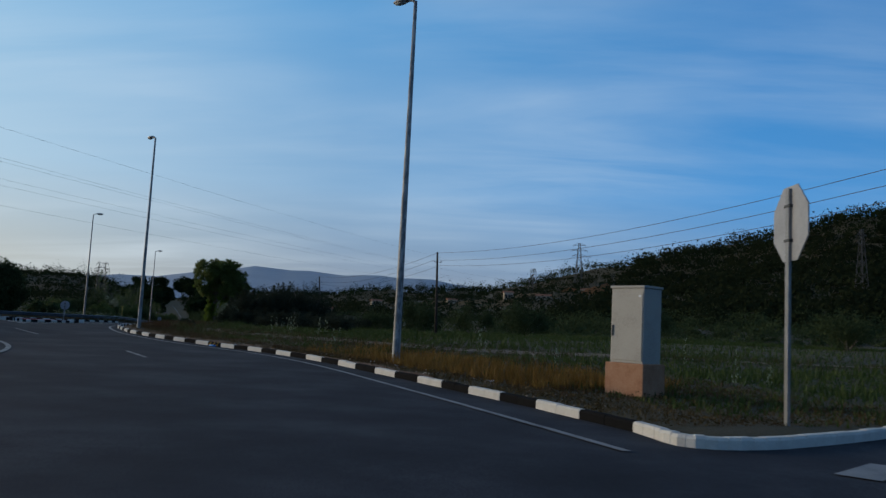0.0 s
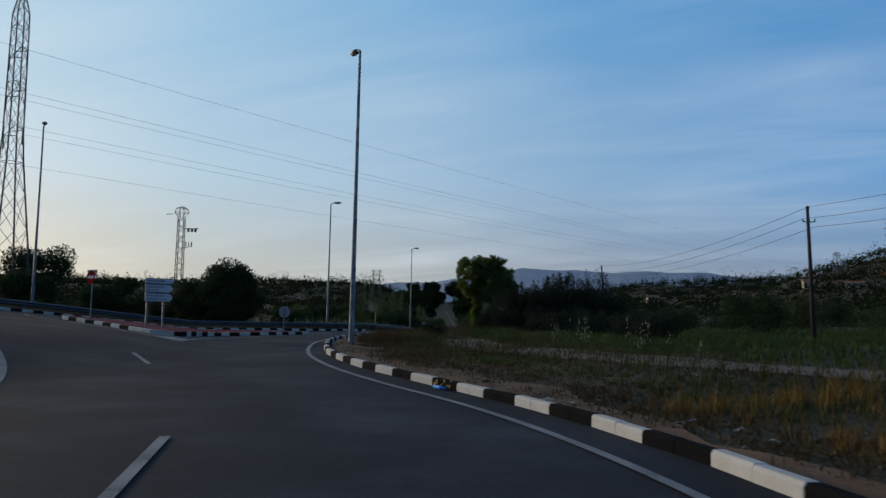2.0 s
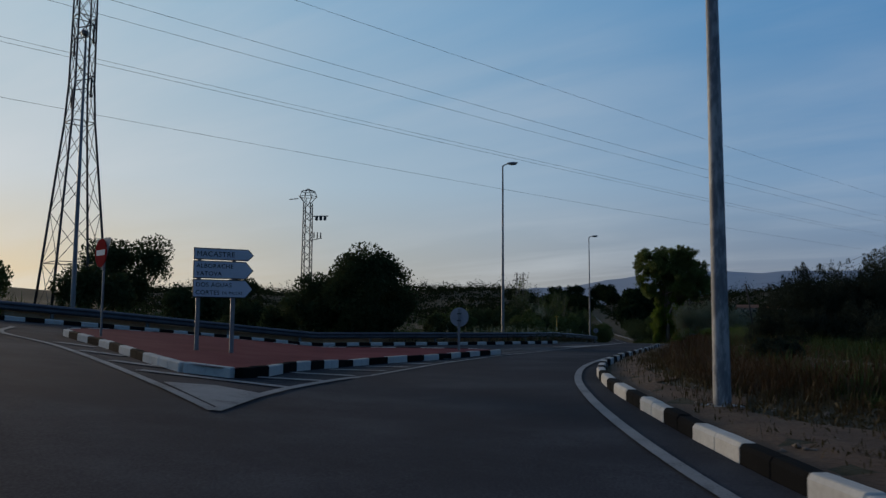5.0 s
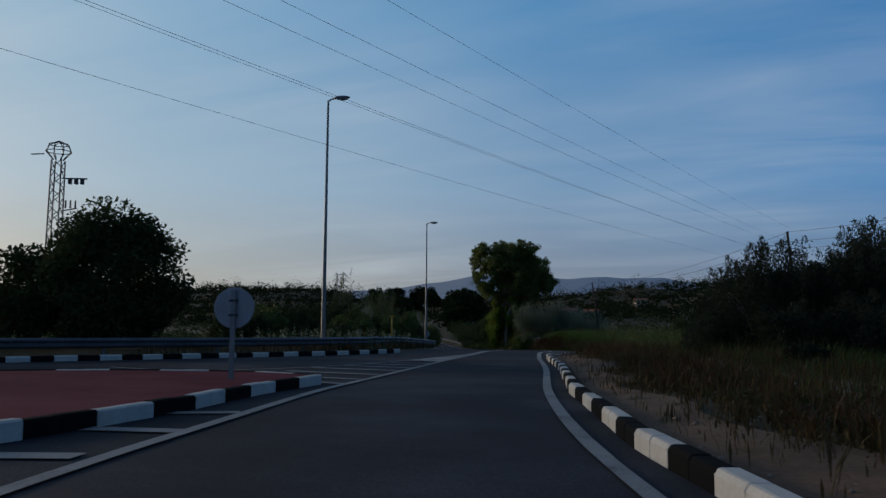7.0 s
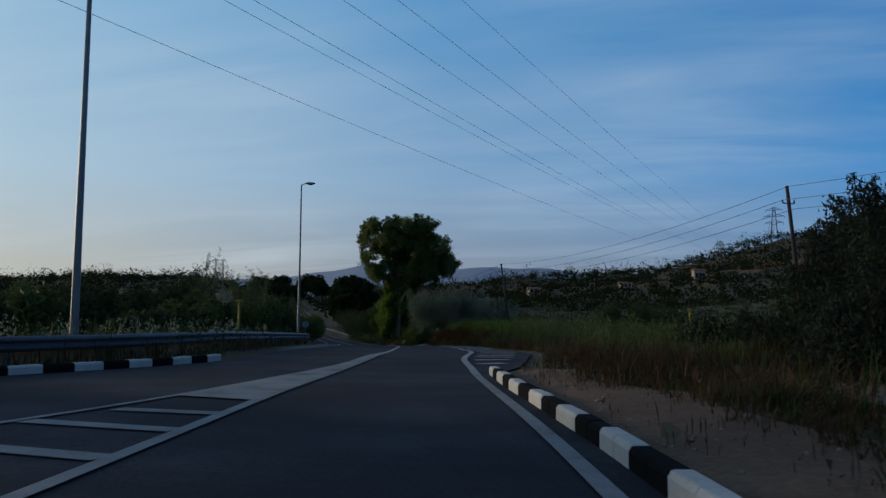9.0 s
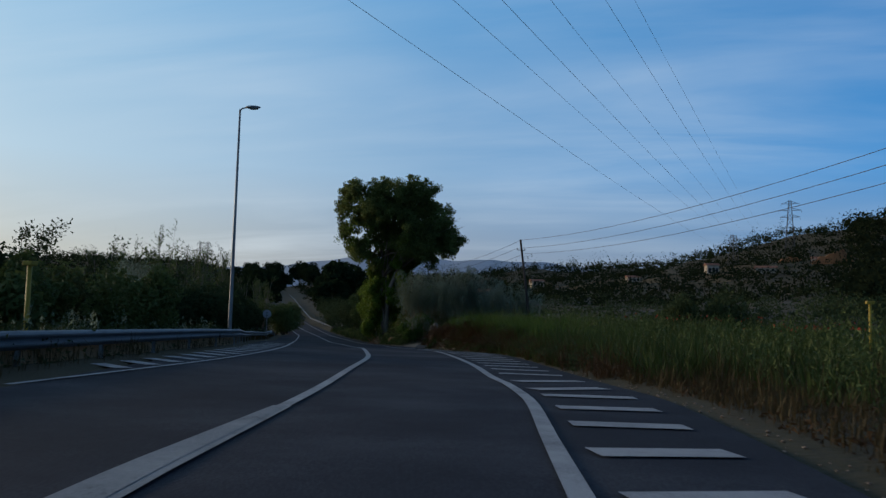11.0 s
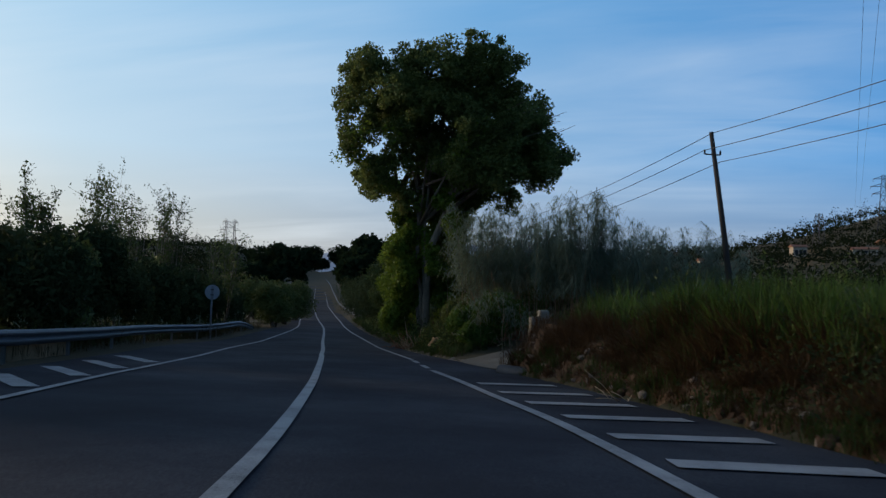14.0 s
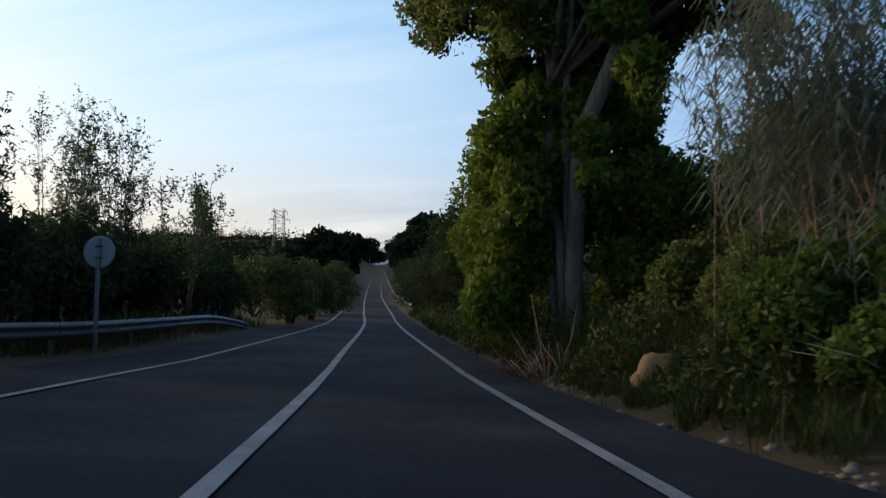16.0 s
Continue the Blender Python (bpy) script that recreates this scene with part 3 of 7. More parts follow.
# hatched nose between the lanes
CHEV_R = smooth_line([(-15.7, 57.3), (-16.7, 59.0), (-17.5, 60.6), (-18.5, 62.9), (-19.3, 65.4), (-20.1, 68.0), (-21.0, 71.1), (-22.15, 75.1), (-22.95, 78.8), (-23.6, 82.0), (-24.1, 84.4), (-24.95, 88.5), (-25.75, 93.0), (-26.85, 98.6), (-28.0, 103.8)], 0.6)
CHEV_L = smooth_line([(-30.5, 79.6), (-28.4, 79.2), (-27.0, 80.2), (-26.3, 82.5), (-26.0, 86), (-26.1, 90), (-26.5, 95.2), (-27.3, 99.6), (-28.08, 103.8)], 0.6)
tagged(stripe("edge_line", CHEV_R, 0.15, WORN_LINE), "white painted line beside the hatching", "road marking", kind="structure")
tagged(stripe("edge_line", CHEV_L, 0.12, WORN_LINE), "white painted line beside the hatching", "road marking", kind="structure")
FRONT = smooth_line([(-15.7, 57.3), (-18.1, 58.25), (-21.5, 59.6), (-25, 60.8), (-28.5, 61.6), (-31.5, 63.5)], 0.6)
tagged(stripe("edge_line", FRONT, 0.15, WORN_LINE), "white painted line before the island", "road marking", kind="structure")
tagged(sheet("painted_triangle", [(-15.8, 57.45), (-18.05, 58.4), (-17.6, 58.95), (-16.75, 59.0)], WORN_LINE, 0.021, 0.8), "white painted triangle at the tip of the hatching", "road marking", kind="structure")
tri = [(-24.72, 87.2)] + [tuple(p) for p in CHEV_R if p[1] > 87.4] + [tuple(p) for p in CHEV_L[::-1] if p[1] > 87.6] + [(-26.0, 87.5)]
tagged(sheet("painted_triangle", tri, WORN_LINE, 0.021, 1.0), "long white painted triangle where the lanes part", "road marking", kind="structure")
HATCH = [((-17.35, 60.1), (-19.7, 59.2)), ((-18.12, 61.8), (-18.7, 60.75)), ((-19.0, 63.7), (-19.45, 62.4)), ((-19.6, 65.5), (-20.4, 64.5)), ((-20.05, 67.0), (-21.1, 66.65)), ((-20.5, 68.6), (-21.45, 68.25)), ((-20.8, 70.1), (-21.7, 69.9)), ((-21.3, 71.8), (-22.0, 71.4)),
         ((-20.05, 60.1), (-21.3, 59.75)), ((-22.3, 60.75), (-23.4, 60.5)), ((-24.4, 61.5), (-25.6, 61.3)),
         ((-22.6, 76.85), (-24.2, 77.4)), ((-22.95, 78.25), (-25.3, 78.5)), ((-23.25, 79.8), (-25.9, 80.3)), ((-23.6, 81.6), (-26.15, 82.0)), ((-23.9, 83.1), (-26.0, 83.4)), ((-24.2, 84.55), (-25.95, 84.75)), ((-24.45, 85.85), (-25.75, 85.9))]
for a, b in HATCH:
    tagged(stripe("hatch_bar", [a, b], 0.27, WORN_LINE, 0.016), "worn white painted hatch bar", "road marking", "hatch bars between the lanes", "structure")
y = 96.6
while y < 140.5:
    i = int(np.argmin(abs(R_LINE[:, 1] - y)))
    a = R_LINE[i]
    far = np.array([np.interp(y + 0.5, [p[1] for p in RIGHT_EDGE[:12]], [p[0] for p in RIGHT_EDGE[:12]]) - 0.42, y + 0.5])
    tagged(stripe("hatch_bar", [a + (0.28, 0.05), far], 0.42, LINE, 0.016), "white painted hatch bar", "road marking", "hatch bars along the right edge", "structure")
    y += 1.72
y = 108.5
L_PAINT = [(-32.2, 104.5), (-33.1, 109.6), (-34.0, 113.8), (-35.2, 118.3), (-36.5, 122.4), (-39.2, 129.8), (-42.3, 136.9), (-45.1, 144)]
while y < 141:
    x = np.interp(y, [p[1] for p in L_PAINT], [p[0] for p in L_PAINT])
    tagged(stripe("hatch_bar", [(x - 0.3, y), (x - np.interp(y, [108, 120, 141], [1.5, 2.1, 2.4]), y + np.interp(y, [108, 120, 141], [0.9, 1.3, 1.65]))], 0.34, LINE, 0.016), "white painted hatch bar", "road marking", "hatch bars along the left edge", "structure")
    y += 1.35 if y < 128 else 2.2
for a, b in (((-12.9, 52.3), (-10.8, 50.75)), ((-2.3, 42.2), (-0.2, 39.2))):
    tagged(stripe("lane_dash", [a, b], 0.13, WORN_LINE), "short worn white lane dash in the roundabout", "road marking", "lane dashes of the roundabout", "structure")
tagged(stripe("give_way_bar", [(14.75, 24.95), (15.6, 26.0)], 0.5, WORN_LINE), "white painted bar at the side road's mouth", "road marking", kind="structure")


# ---- kerbs ----
def stone_mesh(name, mat, length, depth=0.17, height=0.165, chamfer=0.022):
    """One kerbstone: along +x, its road face at y = 0, its back at y = -depth."""
    prof = [(0.0, -0.12), (0.0, height - chamfer - 0.02), (-0.012, height - chamfer), (-chamfer, height - 0.006), (-chamfer - 0.02, height), (-depth + 0.02, height), (-depth, height - 0.02), (-depth, -0.12)]
    xs = [0.004, 0.02, length - 0.02, length - 0.004]
    V, F = [], []
    for k, xx in enumerate(xs):
        q = 0.012 if k in (0, 3) else 0.0
        for yy, zz in prof:
            V.append((xx, yy - q * (1 if yy > -0.1 else -1), zz - (q if zz > 0 else 0)))
    m = len(prof)
    for k in range(3):
        for j in range(m):
            F.append((k * m + j, k * m + (j + 1) % m, (k + 1) * m + (j + 1) % m, (k + 1) * m + j))
    F.append(tuple(range(m))[::-1])
    F.append(tuple(range(3 * m, 4 * m)))
    me = bpy.data.meshes.new(name)
    me.from_pydata(V, [], F)
    me.materials.append(mat)
    return me


STONES = {}


def stone(kind, length):
    key = (kind, round(length * 12) / 12)
    if key not in STONES:
        STONES[key] = stone_mesh("kerbstone", WHITE_STONE if kind else BLACK_STONE, key[1] + 0.02)
    return STONES[key], key[1]


def lay(parent, kind, a, b, side=1, tall=1.0):
    """Kerbstones of one colour from plan point a to b, two to a block; side 1: the road lies to the left of a-b."""
    a, b = Vector(a), Vector(b)
    for k in range(2):
        p, q = a.lerp(b, k / 2), a.lerp(b, (k + 1) / 2)
        me, base = stone(kind, (q - p).length)
        if side < 0:
            p, q = q, p
        zp, zq = float(road_z(p.x, p.y)), float(road_z(q.x, q.y))
        ob = new("kerbstone", me)
        d = q - p
        ob.matrix_basis = pose(p.x, p.y, zp + random.uniform(-0.008, 0.008), 0, -math.degrees(math.atan2(zq - zp, d.length)), math.degrees(math.atan2(d.y, d.x)) + random.uniform(-0.5, 0.5)) @ Matrix.Diagonal((d.length / base, 1, tall, 1))
        ob.parent = parent


kerb = thing("kerb", "black and white painted concrete kerb along the verge", "kerb", kind="structure")
lay(kerb, 1, RIGHT_KERB[0], RIGHT_KERB[1])
for a, b in zip(RIGHT_KERB[1:], RIGHT_KERB[2:]):
    m = ((a[0] + b[0]) / 2, (a[1] + b[1]) / 2)
    lay(kerb, 0, a, m)
    lay(kerb, 1, m, b)
cl = smooth_line(CORNER[1:], 0.9)
for a, b in zip(cl[:-1], cl[1:]):
    lay(kerb, 1, a, b)

ISLAND = [(-23.1, 76.6), (-22.9, 75.0), (-22.6, 73.4), (-22.15, 71.6), (-21.85, 69.4), (-21.7, 67.4), (-21.2, 65.6), (-20.5, 63.9), (-19.7, 62.3), (-18.95, 61.0), (-18.7, 60.3), (-19.2, 59.95), (-20.6, 60.35), (-22.5, 61.1),
          (-24.6, 61.95), (-26.8, 62.7), (-28.8, 63.6), (-30.6, 65.6), (-31.3, 68.3), (-31.0, 71), (-29.8, 73.6), (-28.2, 75.6), (-26.2, 76.7), (-24.4, 77.1), (-23.1, 76.6)]
isl = smooth_line(ISLAND, 0.3)


def ring_kerb(parent, line, period, first=1, white_from=None, side=1, tall=1.0):
    s = arc(line)
    pos, k = 0.0, first
    while pos < s[-1] - 0.2:
        nxt = min(pos + period / 2, s[-1])
        p = [np.interp(pos, s, line[:, i]) for i in (0, 1)]
        q = [np.interp(nxt, s, line[:, i]) for i in (0, 1)]
        w = 1 if white_from and white_from(p) else k
        lay(parent, w, p, q, side, tall)
        pos, k = nxt, 1 - k


island_kerb = thing("island_kerb", "black and white painted kerb round the red traffic island", "kerb", kind="structure")
ring_kerb(island_kerb, isl, 1.9, 1, lambda p: p[1] < 60.9 and p[0] > -20.6, side=-1, tall=1.05)
pave = sheet("island_paving", isl[:-1] - normals(isl)[:-1] * 0.08, RED_PAVING, 0.16, 1.0)
tagged(pave, "faded red paved top of the traffic island", "pavement", kind="structure")

far_kerb = thing("far_kerb", "black and white painted kerb below the guard rail", "kerb", kind="structure")
FARK = smooth_line(LEFT_EDGE[1:15], 0.5)
FARK = FARK[FARK[:, 1] < 96.0]
ring_kerb(far_kerb, FARK[::-1], 1.32, 1, side=1)

centre = thing("central_island_kerb", "black and white painted kerb of the roundabout's central island", "kerb", kind="structure")
th = np.radians(np.arange(-30, 121, 1.2))
cen = np.stack([-27 + 24.6 * np.cos(th), 27 + 24.6 * np.sin(th)], 1)
ring_kerb(centre, cen, 2.4, 1, side=-1)
th2 = np.radians(np.arange(0, 360, 3.0))
mid = sheet("central_island", np.stack([-27 + 24.45 * np.cos(th2), 27 + 24.45 * np.sin(th2)], 1), SOIL, 0.15, 2.5)
tagged(mid, "earth top of the roundabout's central island", "ground", kind="structure")
tagged(stripe("edge_line", np.stack([-27 + 25.4 * np.cos(th), 27 + 25.4 * np.sin(th)], 1), 0.16, WORN_LINE), "white painted line round the central island", "road marking", kind="structure")


# ---- guard rail ----
RAIL = [(-56, 47), (-51, 50.6), (-46, 54.6), (-42, 58.6), (-39.1, 62.7), (-37.5, 67.2), (-37.1, 72), (-36.6, 76.9), (-35.8, 80.9), (-34.2, 84.9), (-32.9, 87.9), (-32.0, 90.6), (-31.6, 94), (-31.9, 98.5), (-33.1, 103.6), (-35.3, 111), (-38.2, 120.5), (-39.9, 126), (-42.9, 132.4),
        (-46.8, 141), (-50.6, 149.8), (-53.5, 158), (-56.6, 166), (-58.7, 171.2)]


def w_beam(name, line, height, parent, side=1, end_dip=0.0):
    """A rolled W-section along a plan line."""
    prof = [(0.0, -0.155), (0.05, -0.13), (0.08, -0.09), (0.08, -0.065), (0.02, -0.015), (0.02, 0.015), (0.08, 0.065), (0.08, 0.09), (0.05, 0.13), (0.0, 0.155)]
    n = normals(line) * side
    s = arc(line)
    z = road_z(line[:, 0], line[:, 1]) + height
    if end_dip:
        z = z - np.clip((s - (s[-1] - end_dip)) / end_dip, 0, 1) ** 1.5 * (height - 0.06)
    V, F = [], []
    m = len(prof)
    for i in range(len(line)):
        for o, h in prof:
            V.append((line[i, 0] + n[i, 0] * o, line[i, 1] + n[i, 1] * o, z[i] + h))
    for i in range(len(line) - 1):
        for j in range(m - 1):
            F.append((i * m + j, i * m + j + 1, (i + 1) * m + j + 1, (i + 1) * m + j))
    ob = mesh_object(name, V, F, RAIL_STEEL, parent, False)
    sol = ob.modifiers.new("thick", "SOLIDIFY")
    sol.thickness = 0.006
    return ob


def post_mesh():
    bm = bmesh.new()
    box(bm, -0.03, 0.03, -0.06, -0.05, -0.4, 0.66)
    box(bm, -0.03, 0.03, 0.05, 0.06, -0.4, 0.66)
    box(bm, -0.004, 0.004, -0.05, 0.05, -0.4, 0.66)
    me = bpy.data.meshes.new("rail_post")
    bm.to_mesh(me)
    bm.free()
    me.materials.append(GALV)
    return me


RAIL_POST = post_mesh()


def rail(label, pts, height=0.5, side=1, dip=0.0, gap=4.0):
    line = smooth_line(pts, 1.0)
    t = thing("guard_rail", label, "guard rail", "guard rails", "structure")
    w_beam("beam", line, height, t, side, dip)
    s = arc(line)
    for q in np.arange(1.0, s[-1] - (dip * 0.6), gap):
        x, yv = np.interp(q, s, line[:, 0]), np.interp(q, s, line[:, 1])
        n = normals(line)[int(np.argmin(abs(s - q)))] * side
        ob = new("post", RAIL_POST)
        ob.parent = t
        ob.matrix_basis = pose(x - n[0] * 0.09, yv - n[1] * 0.09, float(road_z(x, yv)), 0, 0, math.degrees(math.atan2(n[1], n[0])))
    return t


rail("weathered galvanised steel guard rail beside the road", RAIL, 0.5, 1, 7.0)
rail("galvanised guard rail on the far slope", [(-65.0, 204.5), (-91.2, 261.4), (-113.7, 310.4), (-155.2, 400.4), (-225, 547)], 0.55, -1, 0, 6)
rail("galvanised guard rail on the far slope", [(-76, 212), (-99.3, 257.6), (-121.8, 306.6), (-163.3, 396.6), (-233, 543.6)], 0.55, 1, 0, 6)
# low earth-stained wall below the rail
wl = smooth_line([(-37.8, 66.5), (-37.5, 72), (-37.0, 77), (-36.2, 81), (-34.6, 85), (-33.3, 88), (-32.4, 90.7), (-32.0, 94), (-32.3, 98.5), (-33.5, 103.6), (-35.7, 111), (-38.6, 120.5), (-40.3, 126), (-43.3, 132.4), (-47.2, 141)], 1.0)
nw = normals(wl)
V, F = [], []
for i, p in enumerate(wl):
    z0 = float(road_z(p[0], p[1]))
    h = 0.36 + 0.03 * math.sin(i * 1.7) + 0.02 * math.sin(i * 4.1)
    for o, zz in ((0.12, -0.2), (0.10, h - 0.03), (0.07, h), (-0.12, h), (-0.14, -0.2)):
        V.append((p[0] + nw[i, 0] * o, p[1] + nw[i, 1] * o, z0 + zz))
for i in range(len(wl) - 1):
    for j in range(4):
        F.append((i * 5 + j, i * 5 + j + 1, (i + 1) * 5 + j + 1, (i + 1) * 5 + j))
EARTH_WALL = surface("ochre_earth_wall", [(0.25, (0.14, 0.088, 0.048)), (0.5, (0.28, 0.18, 0.098)), (0.8, (0.40, 0.28, 0.17))], 1.1, 12, 0.95, bump=0.6, dist=0.03, world_space=True)
tagged(mesh_object("low_wall", V, F, EARTH_WALL), "low earth-stained retaining wall under the guard rail", "wall", kind="structure")


# ---- lamp posts ----
def lamp_post(label, base, height, arm_yaw, mat, r=0.09, flare=True):
    x, y = base
    z = float(drop(x, y).z)
    t = thing("street_lamp", label, "street lamp", "street lamps", m=pose(x, y, z, 0, 0, arm_yaw))
    tubes("pole", [([(0, 0, -0.3), (0, 0, 0.02), (0, 0, 1.2), (0, 0, height * 0.5), (0, 0, height)], [r * 1.15, r * 1.1, r, r * 0.75, r * 0.48])], mat, t, 12)
    bm = bmesh.new()
    box(bm, -0.2, 0.2, -0.2, 0.2, -0.05, 0.025, 0.01)
    part("base_plate", bm, mat, t)
    tubes("arm", [([(0, 0, height - 0.05), (0.12, 0, height + 0.05), (0.35, 0, height + 0.09)], [r * 0.42, r * 0.36, r * 0.34])], mat, t, 8)
    bm = bmesh.new()
    bmesh.ops.create_uvsphere(bm, u_segments=12, v_segments=8, radius=1, matrix=Matrix.Translation((0.62, 0, height + 0.11)) @ Matrix.Diagonal((0.38, 0.16, 0.085, 1)))
    part("lantern", bm, SIGN_BACK, t, "grey oval lamp head", True)
    bm = bmesh.new()
    bmesh.ops.create_uvsphere(bm, u_segments=12, v_segments=6, radius=1, matrix=Matrix.Translation((0.66, 0, height + 0.06)) @ Matrix.Diagonal((0.27, 0.12, 0.075, 1)))
    part("glass_bowl", bm, CABINET, t, "unlit lamp bowl", True)
    return t


lamp_post("tall thick lamp post with flaking grey paint", (7.05, 42.2), 12.6, 150, POLE_PAINT, 0.13)
lamp_post("tall slim lamp post with flaking grey paint", (-11.35, 61.9), 11.7, 140, POLE_PAINT, 0.105)
lamp_post("tall slim grey lamp post behind the guard rail", (-32.7, 94.2), 11.0, 10, GALV, 0.095)
lamp_post("tall slim grey lamp post behind the guard rail", (-42.4, 130.2), 11.2, 10, GALV, 0.095)
lamp_post("tall slim grey lamp post beyond the guard rail", (-38.5, 69.6), 11.5, -35, GALV, 0.095)


# ---- greenery ----
rng = np.random.default_rng(7)


def leaf_quads(P, size, aspect=2.2, droop=0.0, up=0.0, jitter=0.4, corners=4):
    """A small pointed leaf at each place: four corners, or three for small and far ones."""
    n = len(P)
    a = rng.normal(size=(n, 3))
    a[:, 2] += up - droop
    a /= np.linalg.norm(a, axis=1)[:, None]
    b = np.cross(a, rng.normal(size=(n, 3)))
    b /= np.linalg.norm(b, axis=1)[:, None] + 1e-9
    s = size * (1 + jitter * rng.uniform(-1, 1, n))[:, None]
    if corners == 3:
        w = b * s * 0.5 / aspect
        V = np.stack([P - a * s * 0.45 - w, P - a * s * 0.45 + w, P + a * s * 0.55], 1).reshape(-1, 3)
        return V, np.arange(3 * n).reshape(n, 3)
    V = np.stack([P - a * s * 0.5, P + b * s * 0.5 / aspect, P + a * s * 0.5, P - b * s * 0.5 / aspect], 1).reshape(-1, 3)
    return V, np.arange(4 * n).reshape(n, 4)


def in_lumps(centres, radii, n, shell=3.0):
    """Places near the skin of a heap of ellipsoids."""
    centres, radii = np.asarray(centres, float), np.asarray(radii, float)
    if radii.ndim == 1:
        radii = np.repeat(radii[:, None], 3, 1)
    w = radii[:, 0] * radii[:, 2]
    k = rng.choice(len(centres), n, p=w / w.sum())
    d = rng.normal(size=(n, 3))
    d /= np.linalg.norm(d, axis=1)[:, None]
    r = rng.uniform(0, 1, n) ** (1 / shell)
    return centres[k] + d * radii[k] * r[:, None]


def crown_lumps(centre, size, count, spread=0.75, lump=0.36):
    """Lump centres filling an ellipsoid, with radii."""
    d = rng.normal(size=(count, 3))
    d /= np.linalg.norm(d, axis=1)[:, None]
    r = rng.uniform(0.35, 1, count)[:, None] ** 0.5
    c = np.asarray(centre) + d * np.asarray(size) * r * spread
    rad = np.mean(size) * lump * rng.uniform(0.65, 1.25, count)
    return c, np.stack([rad, rad, rad * 0.8], 1)


def bush(label, x, y, w, d, h, leaf, mat, n, lumps_n=14, name="bush", group="", droop=0.0, aspect=2.2, category="bush", tufts=0.0, corners=3):
    base = drop(x, y)
    t = thing(name, label, category, group, m=Matrix.Translation(base))
    c, r = crown_lumps((0, 0, h * 0.5), (w / 2, d / 2, h / 2), lumps_n, 0.72, 0.42)
    c[:, 2] = np.maximum(c[:, 2], r[:, 2] * 0.6)
    P = in_lumps(c, r, n)
    P = P[P[:, 2] > 0.02]
    if tufts:
        k = rng.choice(len(c), int(n * 0.12))
        q = c[k] + np.stack([rng.normal(0, 0.2, len(k)) * r[k, 0], rng.normal(0, 0.2, len(k)) * r[k, 0], r[k, 2] * rng.uniform(0.7, 1 + tufts, len(k))], 1)
        P = np.vstack([P, q])
    V, F = leaf_quads(P, leaf, aspect, droop, corners=corners)
    mesh_object("crown", V, F, mat, t)
    runs = []
    for k in range(6):
        a = rng.uniform(0, 6.28)
        e = c[rng.integers(len(c))]
        runs.append(([(0.15 * math.cos(a), 0.15 * math.sin(a), -0.15), (e[0] * 0.4, e[1] * 0.4, e[2] * 0.45), tuple(e)], [0.05 + 0.012 * h, 0.035, 0.012]))
    tubes("stem", runs, BARK, t, 5)
    return t


def tree(label, x, y, trunk_h, trunk_r, centre, size, leaf, mat, n, count=22, name="tree", lean=(0, 0), group="", spread=0.75, lump=0.36, limbs=9, droop=0.0):
    base = drop(x, y)
    t = thing(name, label, "tree", group, m=Matrix.Translation(base))
    c, r = crown_lumps(centre, size, count, spread, lump)
    V, F = leaf_quads(in_lumps(c, r, n), leaf, 1.7, droop, corners=3)
    mesh_object("crown", V, F, mat, t)
    top = Vector((lean[0], lean[1], trunk_h))
    runs = [([(0, 0, -0.3), (lean[0] * 0.25, lean[1] * 0.25, trunk_h * 0.35), tuple(top)], [trunk_r * 1.25, trunk_r, trunk_r * 0.7])]
    for k in range(limbs):
        e = Vector(c[rng.integers(len(c))])
        s = top * rng.uniform(0.6, 1.0)
        runs.append(([tuple(s), tuple(s.lerp(e, 0.5) + Vector((0, 0, 0.25))), tuple(e)], [trunk_r * 0.5, trunk_r * 0.3, trunk_r * 0.08]))
    tubes("trunk", runs, BARK, t, 8)
    return t


